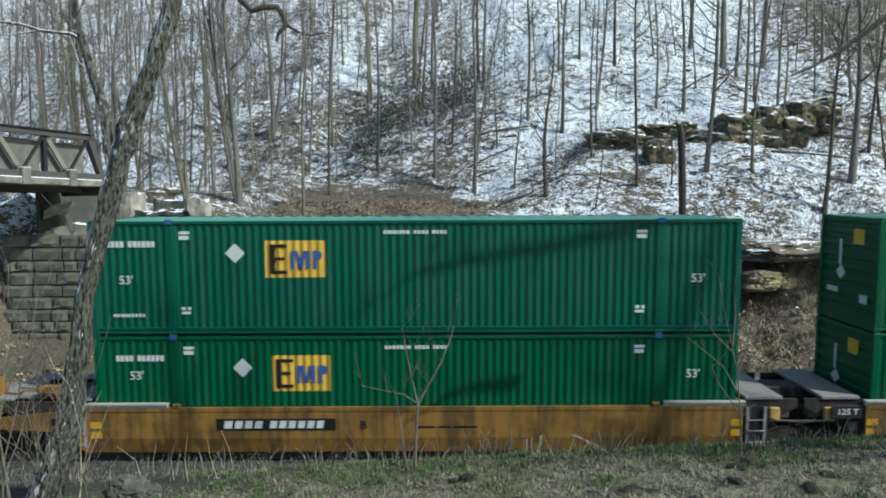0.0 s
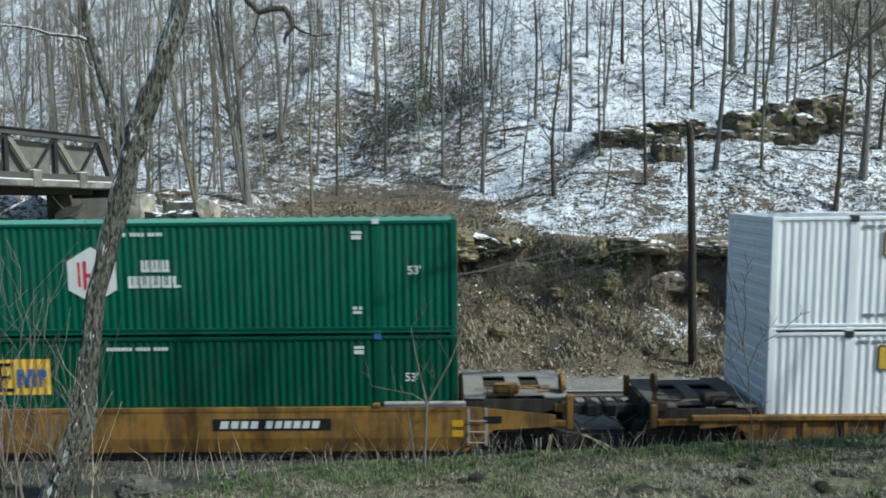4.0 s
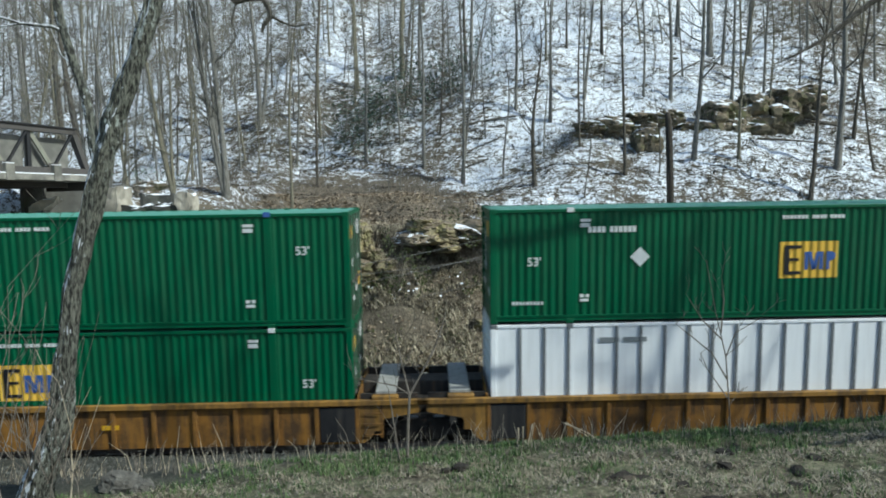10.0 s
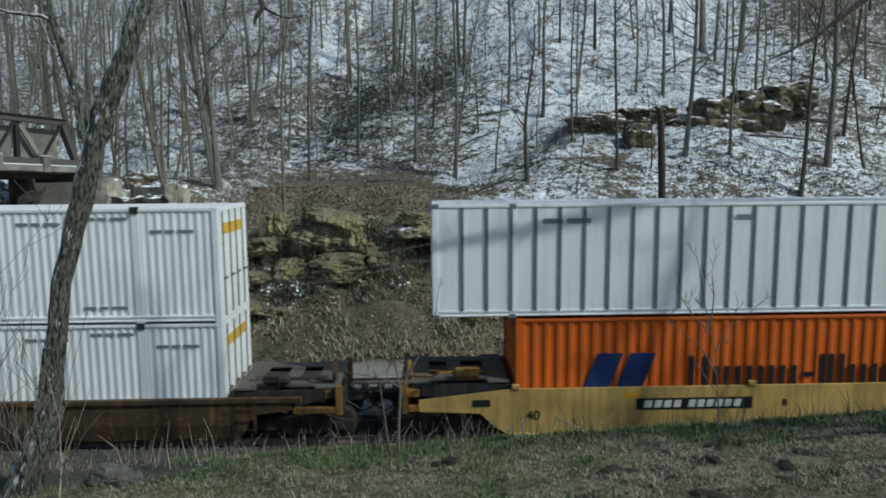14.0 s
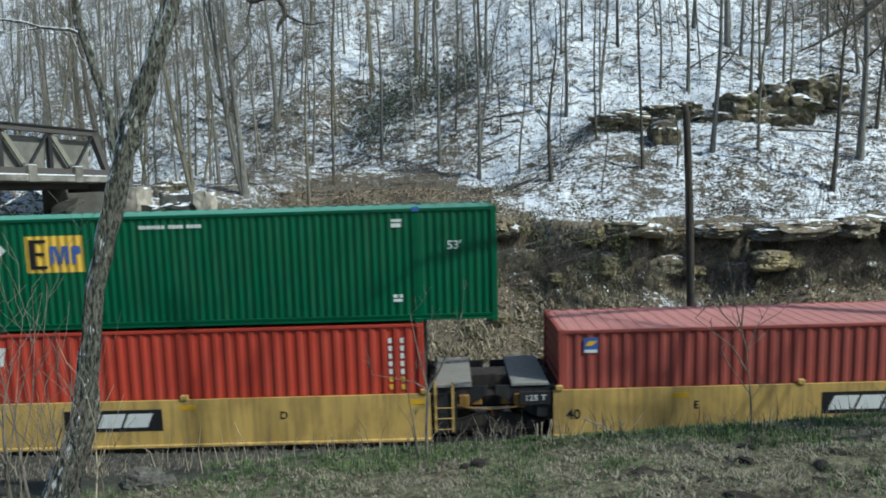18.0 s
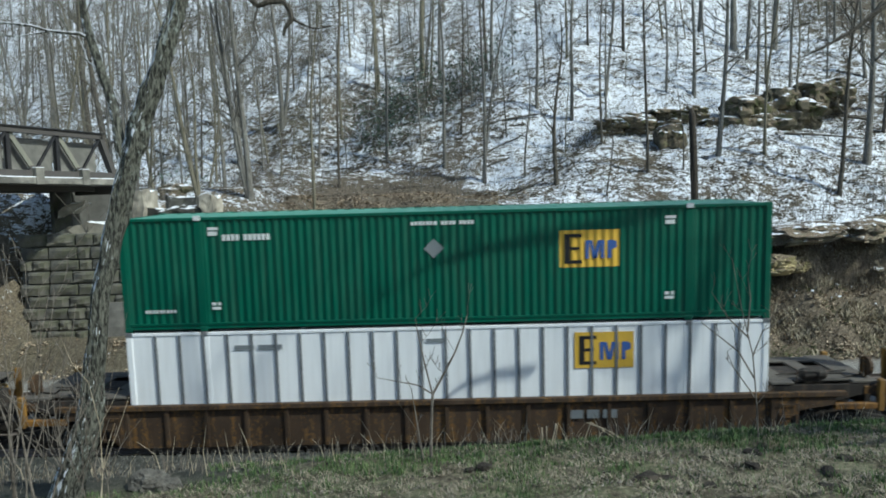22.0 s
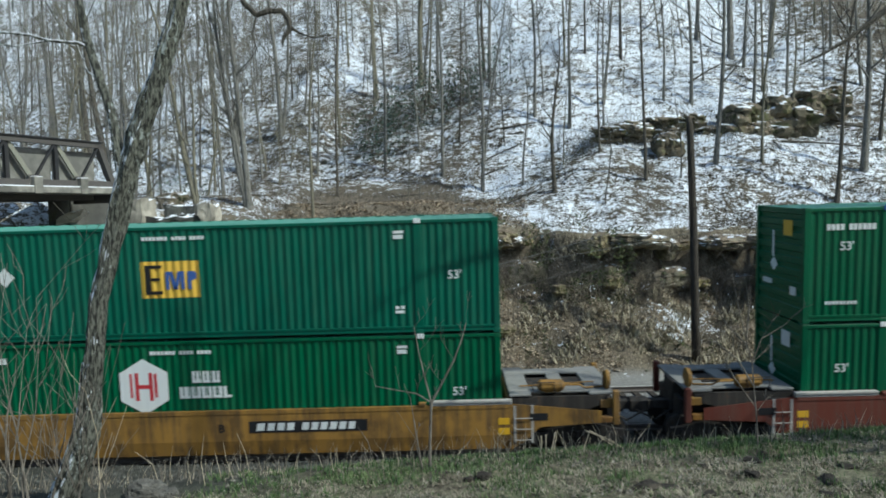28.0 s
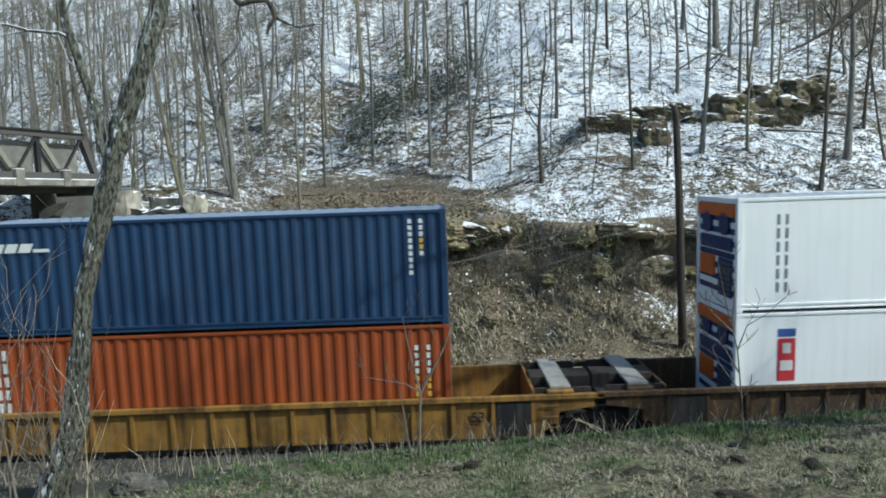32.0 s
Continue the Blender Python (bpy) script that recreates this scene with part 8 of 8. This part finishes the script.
def make_undergrowth():
    rnd = random.Random(31)
    # dead leaves on the bank and the terrace
    leaves = []
    for k in range(52000):
        if rnd.random() < 0.6:
            x, y = rnd.uniform(-19, 22), rnd.uniform(24.6, 29.6)
        else:
            x, y = rnd.uniform(-11, 4), rnd.uniform(29.8, 37)
        if x < -8.4 and y > 26.4 or noise.noise((x * 0.8, y * 0.9, 17)) + rnd.uniform(-0.25, 0.25) < (0.14 if y < 29.5 and x < -0.5 else 0.0):
            continue
        z = height(x, y) + rnd.uniform(0.0, 0.05)
        a, n = rnd.uniform(0, math.tau), rnd.uniform(0.05, 0.15)
        leaves.append(((x, y, z), (x + math.cos(a) * n, y + math.sin(a) * n, z + rnd.uniform(-0.02, 0.06)), (math.sin(a) * n * 0.4, -math.cos(a) * n * 0.4, rnd.uniform(-0.02, 0.02)), (0, 0, 0.02)))
    spray("leaf_litter", "brown dead leaves lying on the bank", "leaves", LEAF_LITTER, leaves)
    # single leaves and sticks that show through the snow
    hill, sticks = [], []
    for k in range(36000):
        y = 31 + 34 * rnd.random() ** 1.2
        x = rnd.uniform(-0.72, 0.72) * y
        if y < foot(x) - 6 or noise.noise((x * 0.25, y * 0.25, 31)) + rnd.uniform(-0.3, 0.3) < -0.05:
            continue
        z = height(x, y) + 0.02
        a, n = rnd.uniform(0, math.tau), rnd.uniform(0.06, 0.17)
        if k % 5:
            hill.append(((x, y, z), (x + math.cos(a) * n, y + math.sin(a) * n, z + rnd.uniform(0, 0.10)), (math.sin(a) * n * 0.35, -math.cos(a) * n * 0.35, 0.02), (0, 0, 0.02)))
        else:
            n *= rnd.uniform(3, 11)
            sticks.append(([(x, y, z), (x + n * 0.5 * math.cos(a), y + n * 0.5 * math.sin(a), height(x + n * 0.5 * math.cos(a), y + n * 0.5 * math.sin(a)) + 0.06), (x + n * math.cos(a), y + n * math.sin(a), height(x + n * math.cos(a), y + n * math.sin(a)) + 0.08)], rnd.uniform(0.006, 0.02)))
    spray("hillside_leaves", "dead leaves strewn on the thawing snow", "leaves", LEAF_DARK, hill)
    stems("fallen_sticks", "fallen sticks lying on the thawing snow", BARK_DARK, sticks)
    tufts = []
    for k in range(20000):
        x, y = rnd.uniform(-8, 22), rnd.uniform(24.7, 29.4)
        if noise.noise((x * 0.5, y * 0.7, 21)) < -0.02:
            continue
        z, n, a = height(x, y), rnd.uniform(0.15, 0.5), rnd.uniform(0, math.tau)
        tufts.append(((x, y, z - 0.02), (x + math.cos(a) * n * 0.7, y + math.sin(a) * n * 0.7 - 0.1, z + n * rnd.uniform(0.3, 0.9)), (0.02 * math.sin(a) + 0.006, -0.02 * math.cos(a), 0), (0, 0, n * 0.2)))
    for k in range(9000):
        x = rnd.uniform(-7.5, 20)
        y = cliff_line(x) + rnd.uniform(-0.5, 0.7)
        if noise.noise((x * 0.8, 5, 3)) < -0.1:
            continue
        z, n = height(x, y + 0.3) + rnd.uniform(-0.15, 0.25), rnd.uniform(0.2, 0.6)
        tufts.append(((x, y, z), (x + rnd.uniform(-0.3, 0.3) * n, y - 0.45 * n - 0.15, z - n * rnd.uniform(0.1, 0.8)), (0.012, 0.004, 0), (0, -0.05, n * 0.3)))
    spray("bank_grass", "dry straw-coloured grass tufts on the leafy bank", "grass", BANK_STRAW, tufts)
    moss = []
    for k in range(16000):
        x, y = rnd.uniform(-8, 22), rnd.uniform(24.7, 29.2)
        if noise.noise((x * 0.75, y * 0.9, 51)) + rnd.uniform(-0.12, 0.12) < 0.16:
            continue
        z, n, a = height(x, y), rnd.uniform(0.06, 0.16), rnd.uniform(0, math.tau)
        moss.append(((x, y, z), (x + math.cos(a) * n, y + math.sin(a) * n - 0.03, z + n * rnd.uniform(0.2, 0.8)), (0.025 * math.sin(a) + 0.005, -0.025 * math.cos(a), 0), (0, 0, n * 0.2)))
    spray("moss", "olive moss and low greenery in patches on the bank", "moss", VINE, moss)
    # brambles on the bank, brush over the hill
    thin = []
    for k in range(3000):
        x, y = rnd.uniform(-9, 24), rnd.uniform(24.9, 29.9)
        z, h = height(x, y) - 0.05, rnd.uniform(0.2, 0.9)
        a, b = rnd.uniform(-0.9, 0.9), rnd.uniform(-0.5, 0.5)
        thin.append(([(x, y, z), (x + a * h * 0.35, y - 0.1, z + h * 0.7), (x + a * h, y - 0.2 + b * 0.2, z + h * rnd.uniform(0.5, 1.05))], rnd.uniform(0.005, 0.011)))
    for k in range(2600):
        x = rnd.uniform(-8.8, 20)
        y = cliff_line(x) - rnd.uniform(0.1, 1.1)
        if noise.noise((x * 0.6, 9, 2)) < -0.12:
            continue
        z, h = height(x, y) - 0.05, rnd.uniform(0.5, 1.7)
        a, b = rnd.uniform(-0.5, 0.5), rnd.uniform(-0.4, 0.2)
        top = (x + a * h * 0.3, y + b * 0.2, z + h * 0.6)
        thin.append(([(x, y, z), top, (x + a * h, y + b * h * 0.4, z + h * rnd.uniform(0.8, 1.05))], rnd.uniform(0.004, 0.009)))
        thin.append(([top, (top[0] + rnd.uniform(-0.25, 0.25), top[1], top[2] + 0.15 * h), (top[0] + rnd.uniform(-0.5, 0.5) * h, top[1], top[2] + 0.3 * h)], 0.004))
    stems("bramble_stems", "tangle of dry bramble stems on the bank", TWIG, thin)
    thin = []
    for k in range(8500):
        y = 31 + 50 * rnd.random() ** 1.3
        x = rnd.uniform(-0.8, 0.78) * y
        if y < foot(x) - 2 and x > -9:
            if rnd.random() < 0.1:
                continue
        z, h = height(x, y) - 0.05, rnd.uniform(0.3, 1.5) * (1 + 0.8 * rnd.random() ** 4)
        a, b = rnd.uniform(-0.7, 0.7), rnd.uniform(-0.6, 0.6)
        thin.append(([(x, y, z), (x + a * h * 0.3, y, z + h * 0.6), (x + a * h + b * 0.2, y + b * h * 0.3, z + h)], rnd.uniform(0.004, 0.012)))
    for k in range(1100):
        x, y = (rnd.uniform(8.5, 24), rnd.uniform(38.6, 42.5)) if k % 2 else (rnd.uniform(-9, -5), rnd.uniform(27.0, 31.0))
        z, h = height(x, y) - 0.05, rnd.uniform(0.4, 1.3)
        a, b = rnd.uniform(-0.9, 0.9), rnd.uniform(-0.6, 0.6)
        thin.append(([(x, y, z), (x + a * h * 0.3, y, z + h * 0.6), (x + a * h + b * 0.2, y + b * h * 0.3, z + h * 0.9)], rnd.uniform(0.006, 0.012)))
    stems("brush", "thin leafless brush among the hillside trees", TWIG, thin)
    for k in range(46):
        y = rnd.uniform(32, 58)
        x = rnd.uniform(-0.6, 0.72) * y
        if y < foot(x):
            continue
        a, n = rnd.uniform(-0.5, 0.5), rnd.uniform(1.2, 4.5)
        p, q = Vector((x, y, 0)), Vector((x + n * math.cos(a), y + n * math.sin(a), 0))
        p.z, q.z = height(p.x, p.y) + 0.06, height(q.x, q.y) + 0.10
        r = rnd.uniform(0.03, 0.10)
        bm = bmesh.new()
        tube(bm, [p, p.lerp(q, 0.5) + Vector((0, 0, 0.05)), q], [r, r * 0.85, r * 0.5], 6)
        lg = tagged(new("fallen_log"), "fallen rotting log lying on the snowy slope", "log", "fallen logs")
        part("log", bm, BARK_DARK, lg)
    # evergreen laurel on the slope, ivy on the crags
    for k, (x, y, n, w, h) in enumerate(((-5.0, 46.0, 1100, 1.8, 3.6), (-2.4, 48.0, 1200, 2.6, 3.8), (0.9, 49.0, 1200, 2.8, 3.8), (-3.5, 50.5, 1000, 2.8, 4.2), (2.6, 51.0, 600, 2.0, 3.4), (-18.5, 44.5, 500, 1.4, 1.8), (-16.0, 41.0, 350, 1.0, 1.0))):
        lf, st = [], []
        z = height(x, y)
        for i in range(n):
            px, py = x + rnd.gauss(0, w * 0.75), y + rnd.gauss(0, w * 0.6)
            if noise.noise((px * 0.8, py * 0.8, 61)) < -0.12:
                continue
            p = (px, py, height(px, py) + h * 0.85 * rnd.random() ** 1.1)
            a, s = rnd.uniform(0, math.tau), rnd.uniform(0.12, 0.26)
            lf.append((p, (p[0] + math.cos(a) * s, p[1] + math.sin(a) * s, p[2] - s * rnd.uniform(0, 0.8)), (math.sin(a) * s * 0.3, -math.cos(a) * s * 0.3, 0), (0, 0, 0.01)))
        ob = tagged(new("laurel_bush"), "dark green evergreen laurel bush on the slope", "bush", "laurel bushes")
        leaf = spray("leaves", "", "", LAUREL, lf, "")
        leaf.parent = ob
        bm = bmesh.new()
        for i in range(9):
            limb(bm, Vector((x + rnd.uniform(-w, w) * 0.5, y, z - 0.1)), (rnd.uniform(-0.5, 0.5), rnd.uniform(-0.3, 0.3), 1), h * rnd.uniform(0.6, 1.0), 0.025, rnd, 1, 4)
        part("branchwork", bm, TWIG, ob)
    # greenbrier and low brush over the ledges of the hill
    for k, (x, y, n, w, h) in enumerate(((6.5, 38.0, 420, 1.5, 0.9), (8.4, 39.6, 520, 1.6, 1.1), (10.5, 40.2, 600, 1.6, 1.0), (13.6, 40.2, 420, 1.5, 1.1), (17.0, 39.4, 360, 1.6, 0.8), (20.5, 39.8, 420, 1.8, 1.0), (12.6, 38.3, 260, 0.8, 0.9), (3.0, 36.0, 300, 1.4, 0.7))):
        lf, z = [], height(x, y)
        for i in range(n):
            px, py = x + rnd.gauss(0, w * 0.6), y + rnd.gauss(0, w * 0.45)
            p = (px, py, height(px, py) + h * rnd.random() ** 1.5)
            a, s = rnd.uniform(0, math.tau), rnd.uniform(0.06, 0.13)
            lf.append((p, (p[0] + math.cos(a) * s, p[1] + math.sin(a) * s, p[2] + s * rnd.uniform(-0.6, 0.4)), (math.sin(a) * s * 0.35, -math.cos(a) * s * 0.35, 0), (0, 0, 0.01)))
        ob = tagged(new("greenbrier_bush"), "low tangled olive-green brush on the snowy slope", "bush", "low bushes")
        spray("leaves", "", "", VINE, lf, "").parent = ob
        bm = bmesh.new()
        for i in range(14):
            px = x + rnd.uniform(-w, w)
            limb(bm, Vector((px, y, height(px, y) - 0.05)), (rnd.uniform(-0.8, 0.8), rnd.uniform(-0.4, 0.4), 0.8), h * rnd.uniform(0.8, 1.7), 0.014, rnd, 1, 4)
        part("branchwork", bm, TWIG, ob)
    for k, (x, y, n, w, h) in enumerate(((-7.7, 27.0, 260, 0.8, 0.8), (-6.4, 27.5, 240, 0.8, 0.7), (-8.3, 26.6, 160, 0.5, 0.7), (-5.2, 27.6, 200, 0.7, 0.6))):
        ob = tagged(new("greenbrier_bush"), "tangled green fern and brush beside the abutment", "bush", "bushes of the bank")
        lf = []
        for i in range(n):
            px, py = x + rnd.gauss(0, w * 0.6), y + rnd.gauss(0, w * 0.4)
            p = (px, py, height(px, py) + h * rnd.random() ** 1.5)
            a, q = rnd.uniform(0, math.tau), rnd.uniform(0.08, 0.18)
            lf.append((p, (p[0] + math.cos(a) * q, p[1] + math.sin(a) * q, p[2] + q * rnd.uniform(-0.6, 0.4)), (math.sin(a) * q * 0.3, -math.cos(a) * q * 0.3, 0), (0, 0, 0.01)))
        spray("leaves", "", "", LAUREL, lf, "").parent = ob
        bm = bmesh.new()
        for i in range(16):
            px = x + rnd.uniform(-w, w)
            limb(bm, Vector((px, y, height(px, y) - 0.05)), (rnd.uniform(-0.9, 0.9), rnd.uniform(-0.5, 0.3), 0.8), h * rnd.uniform(0.9, 2.0), 0.014, rnd, 1, 4)
        tagged(part("branchwork", bm, TWIG, ob), kind="stuff")
    flakes = []
    for k in range(900):
        x, y = (rnd.uniform(-8.9, -5.0), rnd.uniform(26.8, 28.6)) if k % 3 else (rnd.uniform(-4, 20), rnd.uniform(27.5, 29.6))
        if noise.noise((x * 1.6, y * 1.6, 71)) < 0.08:
            continue
        z, a, n = height(x, y) + rnd.uniform(0.05, 0.45), rnd.uniform(0, math.tau), rnd.uniform(0.06, 0.2)
        flakes.append(((x, y, z), (x + math.cos(a) * n, y + math.sin(a) * n * 0.5, z + rnd.uniform(-0.03, 0.06)), (0.02, n * 0.35, 0.03), (0, 0, 0.03)))
    spray("clinging_snow", "last scraps of snow caught in the brush", "snow", SNOW_SCRAP, flakes)
    ivy = []
    for k in range(9000):
        x = rnd.uniform(-8.8, 9)
        cl = cliff_line(x)
        z = rnd.uniform(2.4, 6.1) if x < 6 else rnd.uniform(3.0, 5.4)
        y = cl - 1.75 + 0.42 * (z - 2.5) + rnd.gauss(0, 0.25)
        if noise.noise((x * 0.9, z * 1.1, 11)) < (0.10 if x > -5 else -0.12):
            continue
        if rnd.random() < 0.35:
            y = rnd.uniform(cl - 1.2, cl + 0.7)
            z = height(x, y) + rnd.uniform(0.0, 0.35)
        a, s = rnd.uniform(0, math.tau), rnd.uniform(0.05, 0.10)
        ivy.append(((x, y - 0.1, z), (x + math.cos(a) * s, y - 0.15, z + math.sin(a) * s), (math.sin(a) * s * 0.4, 0.0, -math.cos(a) * s * 0.4), (0, -0.01, 0)))
    spray("ivy", "dull green ivy and moss over the crags", "ivy", VINE, ivy)
    vines = []
    for k in range(1300):     # roots and dead grass that hang over the edge
        x = rnd.uniform(-8.5, 20)
        y = cliff_line(x) + rnd.uniform(-0.3, 0.5)
        z, n = height(x, y + 0.5) + rnd.uniform(-0.1, 0.2), rnd.uniform(0.25, 0.9)
        if noise.noise((x * 0.9, 3, 8)) < -0.15:
            continue
        b = rnd.uniform(-0.25, 0.25)
        vines.append(([(x, y, z), (x + b * n * 0.5, y - 0.35, z - 0.05), (x + b * n, y - 0.55, z - n)], rnd.uniform(0.004, 0.009)))
    for k in range(1250):      # short brush rooted in the cracks
        x = rnd.uniform(-8.6, 20)
        z = rnd.uniform(2.4, 5.8)
        y = cliff_line(x) - 1.7 + 0.40 * (z - 2.4)
        h, a, b = rnd.uniform(0.25, 0.9), rnd.uniform(-0.8, 0.8), rnd.uniform(-0.5, 0.1)
        p = (x + a * h * 0.4, y - 0.1, z + h * 0.55)
        vines.append(([(x, y + 0.2, z), p, (x + a * h, y + b * 0.3, z + h)], rnd.uniform(0.004, 0.009)))
        for i in range(3):
            vines.append(([p, (p[0] + rnd.uniform(-0.3, 0.3) * h, p[1] - 0.05, p[2] + rnd.uniform(0.0, 0.3) * h), (p[0] + rnd.uniform(-0.6, 0.6) * h, p[1], p[2] + rnd.uniform(0.1, 0.55) * h)], 0.004))
    stems("vines", "bare roots and vines hanging over the rock", TWIG, vines)
    # slender saplings that stand on the bank before the rock
    for k in range(26):
        x, y = rnd.uniform(-7.5, 13), rnd.uniform(25.8, 29.0)
        s = tagged(new("sapling"), "thin pale bare sapling on the leafy bank", "sapling", "saplings of the bank")
        n, b, z = rnd.uniform(1.0, 2.8), rnd.uniform(-0.12, 0.12), height(x, y) - 0.05
        bm = bmesh.new()
        line = [Vector((x + b * n * f + 0.05 * math.sin(k + 5 * f), y, z + n * f)) for f in (0, 0.25, 0.5, 0.75, 1)]
        tube(bm, line, [0.020, 0.017, 0.013, 0.009, 0.004], 5, False)
        part("stem", bm, TWIG, s)
        bm = bmesh.new()
        for q in line[2:]:
            for _ in range(2):
                limb(bm, q, (rnd.uniform(-1, 1), rnd.uniform(-0.4, 0.4), rnd.uniform(0.3, 1)), rnd.uniform(0.2, 0.6), 0.006, rnd, 1, 3)
        tagged(part("branchwork", bm, TWIG, s), kind="stuff")


make_rocks()
make_pole()
make_foreground()
make_undergrowth()


def motions():
    for ob, x, z in MOVERS:
        walk(ob, [(t, seat(x - s, z)) for t, s in GONE])
    # a wheel turns while it is near
    ts, ss = [t for t, _ in GONE], [s for _, s in GONE]
    for ob, x, u in AXLES:
        t0, t1 = max(0.0, (u - 16) / 11.54), min(32.0, (u + 16) / 11.54)
        at = [(k / FPS, np.interp(k / FPS, ts, ss) / 0.42) for k in range(math.ceil(t0 * FPS), int(t1 * FPS) + 1)]
        if len(at) < 2:
            continue
        if at[0][0] > 0.05:
            at.insert(0, (0.0, at[0][1]))
        if at[-1][0] < 31.95:
            at.append((32.0, at[-1][1]))
        walk(ob, [(t, pose(x, WIDTH / 2 + 0.04, 0.42, 0, -math.degrees(a), 0)) for t, a in at])


motions()
